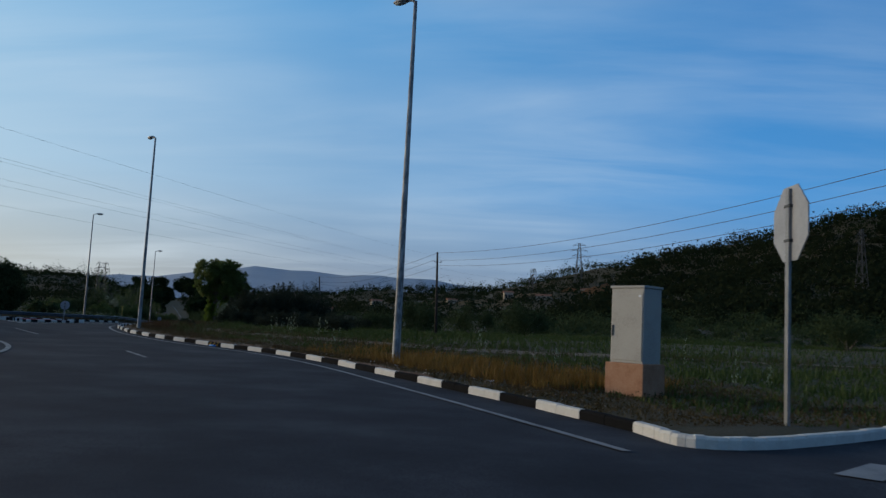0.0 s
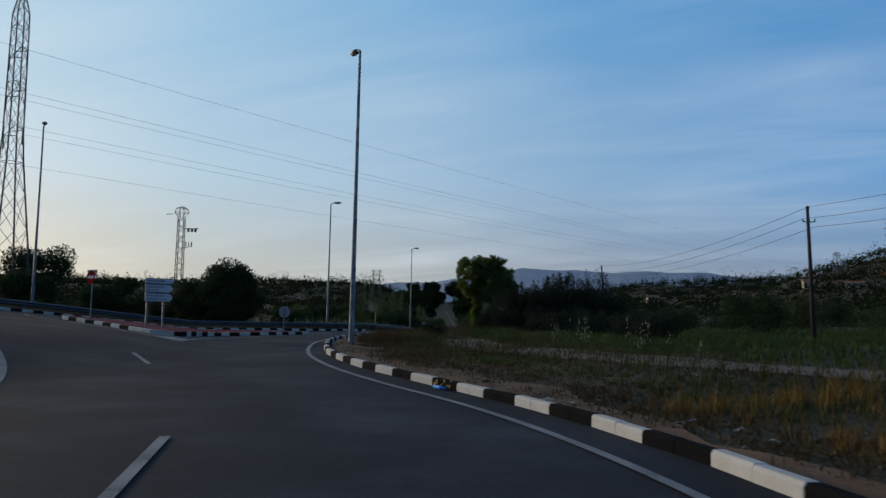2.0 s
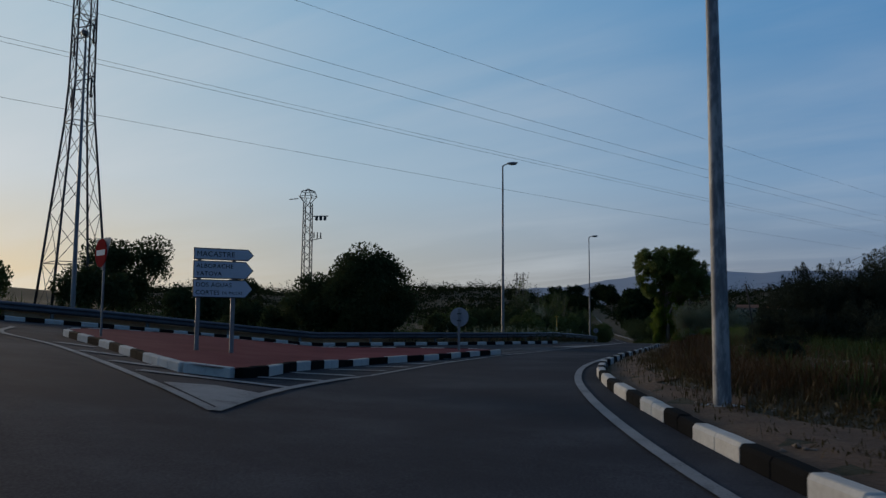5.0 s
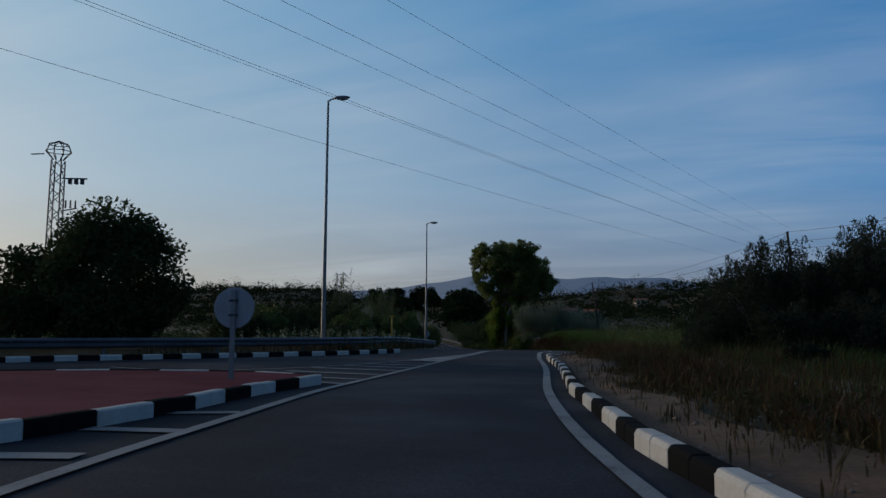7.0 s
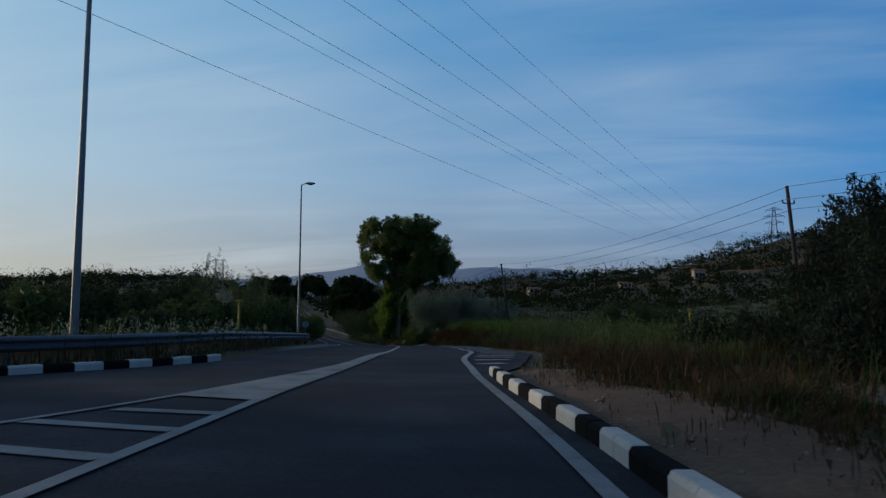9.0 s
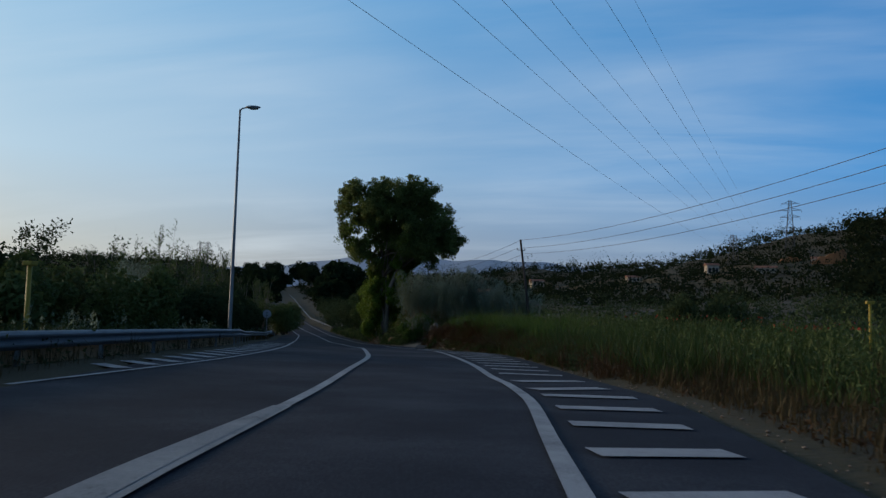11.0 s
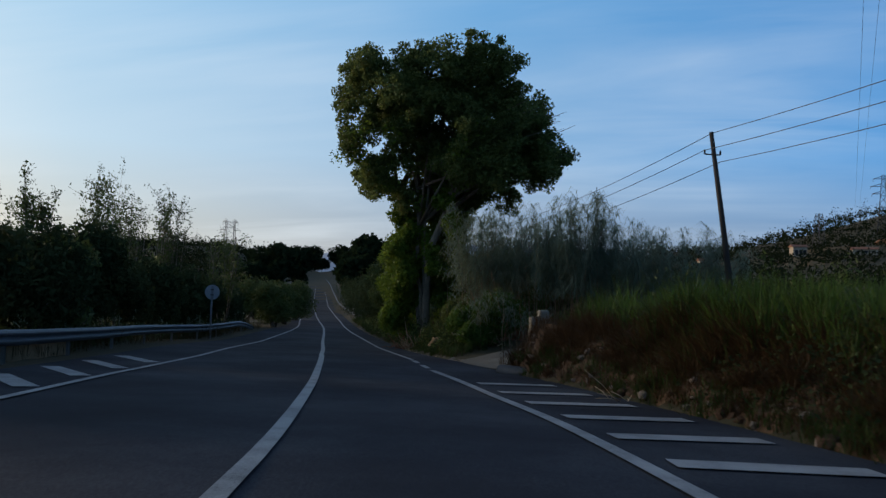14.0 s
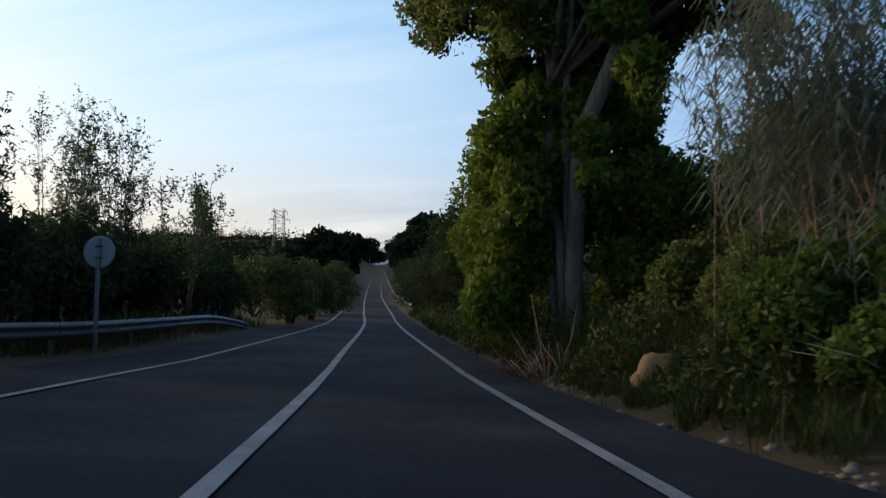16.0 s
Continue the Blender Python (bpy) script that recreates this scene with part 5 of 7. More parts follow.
def entry_sign():
    x, y = -25.9, 62.55
    z = float(road_z(x, y)) + 0.15
    t = thing("no_entry_sign", "red no-entry disc with a white bar before an inverted triangle", "road sign", m=pose(x, y, z - 0.12, 0, 0, -12))
    bm = bmesh.new()
    box(bm, -0.03, 0.03, 0.01, 0.05, -0.2, 2.3, 0.005)
    part("post", bm, GALV, t)
    bm = bmesh.new()
    prof = [(-0.43, 2.42), (-0.39, 2.47), (0.39, 2.47), (0.43, 2.42), (0.035, 1.72), (0.0, 1.70), (-0.035, 1.72)]
    a = [bm.verts.new((px, -0.012, pz)) for px, pz in prof]
    b = [bm.verts.new((px, 0.006, pz)) for px, pz in prof]
    bm.faces.new(a)
    bm.faces.new(b[::-1])
    for i in range(len(prof)):
        j = (i + 1) % len(prof)
        bm.faces.new((a[i], b[i], b[j], a[j]))
    bmesh.ops.recalc_face_normals(bm, faces=bm.faces)
    part("triangle_plate", bm, SIGN_BACK, t, "dark inverted triangle")
    bm = bmesh.new()
    bmesh.ops.create_cone(bm, cap_ends=True, segments=36, radius1=0.34, radius2=0.34, depth=0.014, matrix=Matrix.Translation((-0.06, -0.03, 2.12)) @ Matrix.Rotation(math.pi / 2, 4, "X"))
    disc = part("disc", bm, SIGN_RED, t, "red disc")
    bm = bmesh.new()
    box(bm, -0.31, 0.19, -0.041, -0.0375, 2.06, 2.19)
    part("bar", bm, SIGN_WHITE, disc, "white bar")


def stop_sign():
    x, y = 15.5, 29.5
    z = float(drop(x, y).z)
    t = thing("stop_sign", "octagonal road sign on a post, seen from behind", "road sign", m=pose(x, y, z, 0, 0, -84))
    bm = bmesh.new()
    r, c = 0.70, 3.42
    ring = [(r * math.cos(radians(22.5 + 45 * k)), c + r * math.sin(radians(22.5 + 45 * k))) for k in range(8)]
    a = [bm.verts.new((px, 0.03, pz)) for px, pz in ring]
    b = [bm.verts.new((px, 0.05, pz)) for px, pz in ring]
    bm.faces.new(a)
    bm.faces.new(b[::-1])
    for i in range(8):
        j = (i + 1) % 8
        bm.faces.new((a[i], b[i], b[j], a[j]))
    bmesh.ops.recalc_face_normals(bm, faces=bm.faces)
    part("plate", bm, SIGN_BACK, t, "bare grey metal back")
    bm = bmesh.new()
    box(bm, -0.06, 0.06, -0.03, 0.028, -0.3, c + 0.60, 0.006)
    part("post", bm, GALV, t)
    for zz in (c - 0.3, c + 0.3):
        bm = bmesh.new()
        box(bm, -0.1, 0.1, -0.036, 0.03, zz - 0.025, zz + 0.025, 0.003)
        part("clamp", bm, DARK_STEEL, t)


direction_sign()
disc_sign("round road sign on a post on the island, seen from behind", -23.7, 75.0, float(road_z(-23.7, 75.0)) + 0.15, 1.50, 0.33, 16)
disc_sign("round sign on a post behind the guard rail, seen from behind", -52.9, 156.8, float(drop(-52.9, 156.8).z), 2.45, 0.33, 18)
entry_sign()
stop_sign()


# ---- roadside cabinet ----
def cabinet():
    x, y = 13.82, 33.95
    z = float(drop(x, y).z)
    t = thing("utility_cabinet", "beige-grey metal utility cabinet on a stained masonry plinth", "cabinet", m=pose(x, y, z, 0, 0, -46))
    w, d = 0.92, 0.66      # body behind and left of the near corner
    bm = bmesh.new()
    box(bm, -w - 0.08, 0.08, -0.08, d + 0.08, -0.3, 0.74, 0.02)
    part("plinth", bm, BRICK_PLINTH, t, "rust-coloured masonry plinth")
    bm = bmesh.new()
    box(bm, -w, 0, 0, d, 0.74, 2.46, 0.012)
    body = part("body", bm, CABINET, t)
    bm = bmesh.new()
    box(bm, -w - 0.03, 0.03, -0.03, d + 0.03, 2.46, 2.52, 0.012)
    part("lid", bm, CABINET, t, "flat overhanging lid")
    bm = bmesh.new()
    box(bm, -w + 0.03, -0.03, -0.016, -0.002, 0.80, 2.34, 0.006)
    door = part("door", bm, CABINET, t, "plain door")
    bm = bmesh.new()
    box(bm, -w + 0.05, -w + 0.08, -0.045, -0.018, 1.35, 1.6, 0.006)
    part("handle", bm, DARK_STEEL, door)
    bm = bmesh.new()
    box(bm, -0.14, -0.07, -0.020, -0.018, 2.25, 2.30)
    part("plate", bm, SIGN_WHITE, door, "small white plate")


cabinet()


# ---- pylons, poles and wires ----
def lattice(label, x, y, height, base, top, yaw, bays, arms=(), z=None, r=0.05, name="pylon", mat=DARK_STEEL, waist=(), group="power pylons"):
    z = float(drop(x, y).z) if z is None else z
    t = thing(name, label, "pylon", group, m=pose(x, y, z, 0, 0, yaw))

    def wide(h):
        if waist:
            return float(np.interp(h / height, (0.0, waist[0], 0.92, 1.0), (base, waist[1], waist[1] * 0.85, top)))
        return base + (top - base) * (h / height) ** 0.85

    def corner(k, h):
        w = wide(h) / 2
        return Vector(((-1, 1, 1, -1)[k] * w, (-1, -1, 1, 1)[k] * w, h))

    hs = [0.0]
    step = height / bays
    for i in range(bays):
        hs.append(hs[-1] + step * (1.75 - 1.5 * i / (bays - 1)))
    hs = [h * height / hs[-1] for h in hs]
    for k in range(4):
        tubes("leg", [([tuple(corner(k, h)) for h in hs], [r * (1.3 - 0.6 * h / height) for h in hs])], mat, t, 5)
    runs = []
    for i in range(bays):
        for k in range(4):
            j = (k + 1) % 4
            runs.append(([tuple(corner(k, hs[i])), tuple(corner(j, hs[i + 1]))], [r * 0.33] * 2))
            runs.append(([tuple(corner(j, hs[i])), tuple(corner(k, hs[i + 1]))], [r * 0.33] * 2))
            if i % 3 == 0:
                runs.append(([tuple(corner(k, hs[i + 1])), tuple(corner(j, hs[i + 1]))], [r * 0.5] * 2))
    tagged(tubes("bracing", runs, mat, t, 4), kind="stuff")
    for h, span in arms:
        for s in (-1, 1):
            tip = Vector((s * span, 0, h))
            w = wide(h) / 2
            ar = []
            for q in (-1, 1):
                ar.append(([(s * w, q * w, h), tuple(tip)], [r * 0.55] * 2))
                ar.append(([(s * w, q * w, h + 1.0), tuple(tip)], [r * 0.45] * 2))
            tubes("crossarm", ar, mat, t, 4)
            if span > 1:
                tubes("insulator", [([(s * span, 0, h), (s * span, 0, h - 1.1)], [0.06, 0.06])], CABLE, t, 6)


yaw_line = math.degrees(math.atan2(483 - 78, 42 + 52)) - 90
lattice("tall dark lattice power pylon beyond the guard rail", -52.0, 77.8, 25.5, 3.1, 0.25, yaw_line, 14, ((13.8, 1.6), (17.0, 1.6), (20.2, 1.5)), r=0.065, waist=(0.5, 1.1))
lattice("lattice power pylon on the hillside", 48, 472, 24.0, 4.5, 1.0, yaw_line, 9, ((16.5, 4.0), (19.5, 4.6), (22.5, 3.6)), r=0.16)
lattice("lattice power pylon on the hillside", 22, 455, 14.0, 3.6, 1.6, 40, 6, ((12.5, 2.5),), r=0.13)
lattice("distant lattice power pylon on the ridge", -171, 356, 17.0, 3.6, 2.6, 20, 6, ((14.0, 3.2), (16.5, 2.4)), r=0.12)
lattice("lattice power pylon in the field", 130, 300, 24.0, 3.6, 0.8, 30, 8, ((19, 3), (22, 2.4)), r=0.11)


def lattice_mast():
    x, y = -56.8, 102.4
    z = float(drop(x, y).z)
    t = thing("lattice_mast", "slim lattice mast with a domed head and switch gear", "mast", m=pose(x, y, z, 0, 0, 25))
    h = 12.0 - z
    w = 0.31
    c = [(-w, -w), (w, -w), (w, w), (-w, w)]
    for k in range(4):
        tubes("leg", [([(c[k][0] * 1.25, c[k][1] * 1.25, -0.3), (c[k][0], c[k][1], h)], [0.05, 0.045])], DARK_STEEL, t, 5)
    runs = []
    n = 20
    for i in range(n):
        for k in range(4):
            j = (k + 1) % 4
            f0, f1 = 1.25 - 0.25 * i / n, 1.25 - 0.25 * (i + 1) / n
            a, b = (k, j) if i % 2 else (j, k)
            runs.append(([(c[a][0] * f0, c[a][1] * f0, h * i / n), (c[b][0] * f1, c[b][1] * f1, h * (i + 1) / n)], [0.03, 0.03]))
    tagged(tubes("bracing", runs, DARK_STEEL, t, 4), kind="stuff")
    runs = []
    for k in range(8):
        a = k * math.pi / 4
        runs.append(([(0.3 * math.cos(a), 0.3 * math.sin(a), h), (0.78 * math.cos(a), 0.78 * math.sin(a), h + 0.55), (0.6 * math.cos(a), 0.6 * math.sin(a), h + 1.0), (0, 0, h + 1.25)], [0.035] * 4))
    for zz, rr in ((0.55, 0.78), (1.0, 0.6)):
        runs.append(([(rr * math.cos(k * 0.524), rr * math.sin(k * 0.524), h + zz) for k in range(13)], [0.03] * 13))
    tubes("domed_head", runs, DARK_STEEL, t, 4)
    tubes("arm", [([(-0.9, 0, h + 0.4), (-1.7, 0, h + 0.35)], [0.04, 0.04])], DARK_STEEL, t, 5)
    bm = bmesh.new()
    for q in range(3):
        box(bm, 0.7 + q * 0.38, 0.9 + q * 0.38, -0.12, 0.12, h - 1.55, h - 1.2, 0.02)
    box(bm, 0.3, 1.85, -0.04, 0.04, h - 1.22, h - 1.14)
    part("switch_gear", bm, DARK_STEEL, t)
    tubes("insulators", [([(0.6 + q * 0.3, 0, h - 3.1), (0.6 + q * 0.3, 0, h - 2.6)], [0.06, 0.05]) for q in range(3)] + [([(0.3, 0, h - 3.3), (1.3, 0, h - 3.1)], [0.04, 0.04])], DARK_STEEL, t, 6)


lattice_mast()


def wire(label, a, b, sag, r, group, n=28):
    a, b = Vector(a), Vector(b)
    pts = []
    for i in range(n + 1):
        f = i / n
        p = a.lerp(b, f)
        p.z -= sag * 4 * f * (1 - f)
        pts.append(tuple(p))
    v, f = tube(pts, [r] * len(pts), 4, False)
    tagged(mesh_object("wire", [tuple(q) for q in v], f, CABLE), label, "wire", group)


# six conductors run past on the line of the far pylon
for dx, dz in ((0, 0), (0.72, 2.45), (3.65, 1.31), (3.73, 3.47), (6.12, 3.28), (5.95, 6.0)):
    pts = []
    for y in np.linspace(-70, 483, 60):
        u = (y - 100) / 100
        pts.append((-37.19 + 20.0 * u + dx, y, 11.33 + 0.757 * u + 1.021 * u * u + dz))
    v, f = tube(pts, [0.009] * len(pts), 4, False)
    tagged(mesh_object("wire", [tuple(q) for q in v], f, CABLE), "thin dark power line crossing high over the road", "wire", "power lines over the road")

POLES = [(23.6, 38.3, 0.0), (5.2, 76.3, 0.03), (-12.8, 114.2, 0.08), (-30.5, 151.9, 0.13), (-49.2, 189.6, 0.02)]
heads = []
for x, y, lean in POLES:
    base = drop(x, y)
    top = 7.2 if y < 120 else 6.6
    h = top - base.z
    t = thing("utility_pole", "dark wooden utility pole carrying wires", "utility pole", "wooden utility poles", m=Matrix.Translation(base))
    tip = Vector((-lean * h, -0.01 * h, h))
    tubes("pole", [([(0, 0, -0.4), tuple(tip * 0.5), tuple(tip)], [0.11, 0.095, 0.07])], WOOD_POLE, t, 9)
    tubes("bracket", [([tuple(tip + Vector((0, 0, -0.75)) + Vector((-0.2, -0.1, 0))), tuple(tip + Vector((0.3, 0.15, -0.75)))], [0.025, 0.025])], DARK_STEEL, t, 5)
    for dx, dy, dz in ((0.05, 0.05, -0.14), (-0.2, -0.1, -0.74), (0.3, 0.15, -0.74)):
        tubes("insulator", [([tuple(tip + Vector((dx, dy, dz))), tuple(tip + Vector((dx, dy, dz + 0.14)))], [0.035, 0.025])], CABLE, t, 6)
    heads.append([base + tip + Vector(q) for q in ((0.05, 0.05, -0.02), (-0.2, -0.1, -0.62), (0.3, 0.15, -0.98))])
for p, q in zip(heads[:-1], heads[1:]):
    for a, b in zip(p, q):
        wire("sagging dark telephone wire between wooden poles", a, b, 0.75, 0.012, "wires between wooden poles", 14)


# ---- gate, drive and bank ----
PIER_CONCRETE = surface("weathered_concrete", [(0.25, (0.10, 0.085, 0.065)), (0.5, (0.19, 0.165, 0.125)), (0.8, (0.27, 0.24, 0.19))], 1.5, 14, 0.95, bump=0.5, dist=0.02)


def gate_pier():
    x, y = -36.0, 144.75
    z = float(road_z(x, y))
    t = thing("gate_pier", "old concrete gate pier with a stepped top at the bank's end", "pier", m=pose(x, y, z, 0, 0, 20))
    bm = bmesh.new()
    box(bm, -0.13, 0.11, -0.2, 0.2, -0.3, 1.40, 0.03)
    part("shaft", bm, PIER_CONCRETE, t)
    bm = bmesh.new()
    box(bm, 0.08, 0.34, -0.17, 0.18, -0.3, 1.58, 0.05)
    part("step", bm, PIER_CONCRETE, t)


gate_pier()


def earth_face():
    """The cut face of the bank between the asphalt and the field, with stones in it."""
    line = smooth_line(RIGHT_EDGE[3:12], 0.25)
    line = line[(line[:, 1] > 124) & (line[:, 1] < 143.8)]
    n = normals(line)
    t = thing("bank", "crumbling earth bank with stones beside the road", "bank", kind="structure")
    V, F = [], []
    m = 9
    for i, p in enumerate(line):
        h = float(np.interp(p[1], [124, 129, 135, 143, 144.2], [0.05, 0.3, 0.8, 1.2, 1.15]))
        wide = float(np.interp(p[1], [138, 141, 143.8], [0.95, 0.85, 0.6]))
        z0 = float(road_z(p[0], p[1]))
        for j in range(m):
            f = j / (m - 1)
            o = 0.12 + wide * f ** 1.4 + 0.09 * float(lumps(p[0], p[1], 0.35, j * 0.8)) + 0.06 * float(lumps(p[0], p[1], 0.12, j * 1.7))
            V.append((p[0] + n[i, 0] * o, p[1] + n[i, 1] * o, z0 - 0.1 + (h + 0.1) * f ** 0.85 + 0.05 * float(lumps(p[0], p[1], 0.3, j))))
    for i in range(len(line) - 1):
        for j in range(m - 1):
            F.append((i * m + j, (i + 1) * m + j, (i + 1) * m + j + 1, i * m + j + 1))
    mesh_object("face", V, F, BANK, t)
    spots = np.array(V).reshape(-1, m, 3)
    r = random.Random(4)
    shapes = []
    for k in range(4):
        bm = bmesh.new()
        bmesh.ops.create_icosphere(bm, subdivisions=1, radius=1)
        for v in bm.verts:
            v.co *= r.uniform(0.7, 1.15)
        me = bpy.data.meshes.new("stone")
        bm.to_mesh(me)
        bm.free()
        me.materials.append((PALE_STONE, BANK, BANK, PALE_STONE)[k])
        shapes.append(me)
    for k in range(130):
        v = V[int((len(V) // m - 1) * r.uniform(0.45, 1.0)) * m + min(m - 2, int(abs(r.gauss(0, 2.6))))]
        s = r.choice((0.04, 0.05, 0.07, 0.1, 0.14))
        ob = new("stone", shapes[r.randrange(4)])
        ob.matrix_basis = Matrix.Translation(Vector(v) + Vector((r.uniform(-0.05, 0.05), r.uniform(-0.1, 0.1), -0.01))) @ Matrix.Rotation(r.uniform(0, 6.28), 4, "Z") @ Matrix.Rotation(r.uniform(-0.5, 0.5), 4, "X") @ Matrix.Diagonal((s, s * r.uniform(0.7, 1), s * r.uniform(0.5, 0.8), 1))
        ob.parent = t
    return spots


PALE_STONE = surface("pale_stone", [(0.25, (0.13, 0.09, 0.065)), (0.5, (0.22, 0.165, 0.125)), (0.8, (0.33, 0.27, 0.22))], 3, 18, 0.9, bump=0.4, dist=0.02)
bank_spots = earth_face()
DRIVE_EARTH = surface("driveway_earth", [(0.25, (0.10, 0.08, 0.058)), (0.5, (0.17, 0.138, 0.10)), (0.8, (0.25, 0.21, 0.16))], 0.8, 14, 0.95, bump=0.8, dist=0.03, world_space=True)
apron = sheet("driveway", [(-38.75, 147.6), (-37.95, 146.0), (-37.05, 144.75), (-36.4, 144.9), (-35.4, 145.2), (-34.2, 146.4), (-32.5, 148.5), (-33.2, 150.8), (-35.5, 151.2), (-37.6, 150.6)], DRIVE_EARTH, 0.0, 0.6, lambda x, y: np.maximum(road_z(x, y) + 0.02, land_z(x, y) + 0.035))
tagged(apron, "pale sandy driveway mouth strewn with debris", "driveway", kind="structure")
bm = bmesh.new()
bmesh.ops.create_cone(bm, cap_ends=False, segments=20, radius1=0.17, radius2=0.17, depth=1.2)
pipe = part("culvert_pipe", bm, DARK_STEEL, None, "", True)
pipe.matrix_basis = pose(-36.1, 143.35, float(road_z(-36.2, 143.2)) + 0.02, 90, 0, 65)
tagged(pipe, "dark open culvert pipe beside the driveway", "pipe")
sand = smooth_line(RIGHT_KERB[4:], 0.7)
ns = normals(sand)
s_w = 2.0 + 0.45 * np.sin(np.arange(len(sand)) * 0.37) + 0.5 * np.sin(np.arange(len(sand)) * 1.31)
s_w *= np.interp(sand[:, 1], [36, 44, 50, 56, 62, 70, 75, 80, 86, 90, 94], [0.25, 0.42, 0.6, 0.76, 0.76, 0.55, 0.5, 0.72, 0.8, 0.7, 0.5])
outline = np.vstack([sand + ns * 0.3, (sand + ns * s_w[:, None])[::-1]])
tagged(sheet("sandy_strip", outline, SAND, 0.03, 0.8, land_z), "bare sandy soil strip behind the kerb", "bare soil", kind="structure")
trk = smooth_line([(-18.6, 94.5), (-17.3, 89), (-16.3, 84), (-14.7, 79), (-12.4, 74), (-9.6, 68.5), (-6.0, 62.6), (-2.0, 58.8), (5, 54.5), (17, 52)], 0.8)
tn = normals(trk)
track_w = np.interp(trk[:, 1], [52, 58, 64, 74, 82, 90], [0.9, 1.4, 1.6, 1.2, 0.7, 0.6])[:, None]
track_outline = np.vstack([trk + tn * track_w, (trk - tn * track_w)[::-1]])
tagged(sheet("sandy_track", track_outline, DUST, 0.02, 0.8, land_z), "pale sandy track winding into the field", "track", kind="structure")
trk = smooth_line([(17, 52), (24, 54), (34, 58), (52, 66)], 1.5)
tn = normals(trk)
tagged(sheet("sandy_track", np.vstack([trk + tn * 0.45, (trk - tn * 0.45)[::-1]]), DUST, 0.02, 1.2, land_z), "pale sandy track through the green field", "track", kind="structure")


# ---- grass and weeds ----
def blades(name, label, P, h, mat, w=0.009, lean=0.35, z_off=-0.03, Z=None):
    """Grass at given plan places: each blade one bent sliver."""
    n = len(P)
    cell = np.round(P / 0.55)
    jit = np.stack([np.sin(cell[:, 0] * 12.99 + cell[:, 1] * 78.2), np.sin(cell[:, 0] * 39.3 + cell[:, 1] * 11.1)], 1)
    if Z is None:
        P = P + ((cell + jit * 0.4) * 0.55 - P) * rng.uniform(0.0, 0.55, (n, 1))
        z = land_z(P[:, 0], P[:, 1]) + z_off
    else:
        z = Z + z_off
    base = np.c_[P, z]
    a = rng.uniform(0, 6.283, n)
    d = np.stack([np.cos(a), np.sin(a), np.zeros(n)], 1)
    hh = h * rng.uniform(0.35, 1.25, n)[:, None] * (1 + 0.45 * lumps(P[:, 0], P[:, 1], 1.7, 3))[:, None] * (0.75 + 0.4 * np.abs(jit[:, :1] + jit[:, 1:]))
    l = np.abs(rng.normal(0, lean, n))[:, None]
    s = np.stack([-d[:, 1], d[:, 0], np.zeros(n)], 1) * w * rng.uniform(0.6, 1.5, n)[:, None]
    up = np.array([0, 0, 1.0])
    mid = base + d * hh * l * 0.35 + up * hh * 0.6
    tip = base + d * hh * l + up * hh
    if w >= 0.02:
        V = np.stack([base - s, base + s, tip], 1).reshape(-1, 3)
        F = np.arange(3 * n).reshape(n, 3)
    else:
        V = np.stack([base, mid + s, mid - s, tip], 1).reshape(-1, 3)
        o = np.arange(n) * 4
        F = np.concatenate([np.stack([o, o + 1, o + 2], 1), np.stack([o + 2, o + 1, o + 3], 1)])
    ob = mesh_object(name, V, F, mat)
    tagged(ob, label, "grass", kind="stuff")


def beside(line, n, near, far, power=1.6, y0=-1e9, y1=1e9, patch=0.0, seed=0.0, scale=2.2):
    """Plan places to the right of a line, denser close to it, in patches."""
    line = line[(line[:, 1] >= y0) & (line[:, 1] <= y1)]
    s = arc(line)
    q = rng.uniform(0, s[-1], n)
    k = np.searchsorted(s, q).clip(1, len(s) - 1)
    f = ((q - s[k - 1]) / (s[k] - s[k - 1] + 1e-9))[:, None]
    nn = normals(line)
    p = line[k - 1] * (1 - f) + line[k] * f
    m = nn[k - 1]
    P = p + m * (near + (far - near) * rng.uniform(0, 1, n) ** power)[:, None]
    if patch:
        P = P[lumps(P[:, 0], P[:, 1], scale, seed) > rng.normal(patch - 0.6, 0.35, len(P))]
    return P


right_all = np.vstack([kerb_line, edge_line[1:]])
def off_track(P):
    """Leaves out what would grow on the bare strip or the track, with ragged edges."""
    Q = P + rng.normal(0, 0.32, P.shape)
    return P[~inside(outline, Q[:, 0], Q[:, 1]) & ~inside(track_outline, Q[:, 0], Q[:, 1])]


blades("dry_grass", "short dry yellow-brown grass along the verge", off_track(beside(right_all, 40000, 0.55, 8, 1.1, 28, 62, 0.55, 0, 1.3)), 0.12, GRASS_DRY, 0.007, 0.6)
blades("golden_grass", "dense golden dry grass behind the kerb", off_track(beside(right_all, 30000, 1.6, 6.0, 1.0, 33, 47, 0.5, 1)), 0.30, GRASS_GOLD, 0.006)
blades("russet_grass", "russet dry weeds on the verge", off_track(beside(right_all, 40000, 0.9, 9, 1.2, 28, 66, 0.65, 3)), 0.14, GRASS_RED, 0.007, 0.6)
blades("green_grass", "green grass of the verge and field", off_track(beside(right_all, 90000, 3.0, 26, 1.3, 28, 66, 0.2, 6)), 0.16, GRASS_GREEN, 0.02)
blades("green_grass", "green grass of the field", off_track(beside(right_all, 70000, 10, 70, 1.2, 28, 100, 0.0)), 0.24, GRASS_GREEN, 0.03)
blades("dry_grass", "sparse dry grass on the sandy strip", beside(right_all, 9000, 0.4, 2.6, 1.0, 40, 93, 0.95, 7, 0.9), 0.16, GRASS_DRY, 0.005)
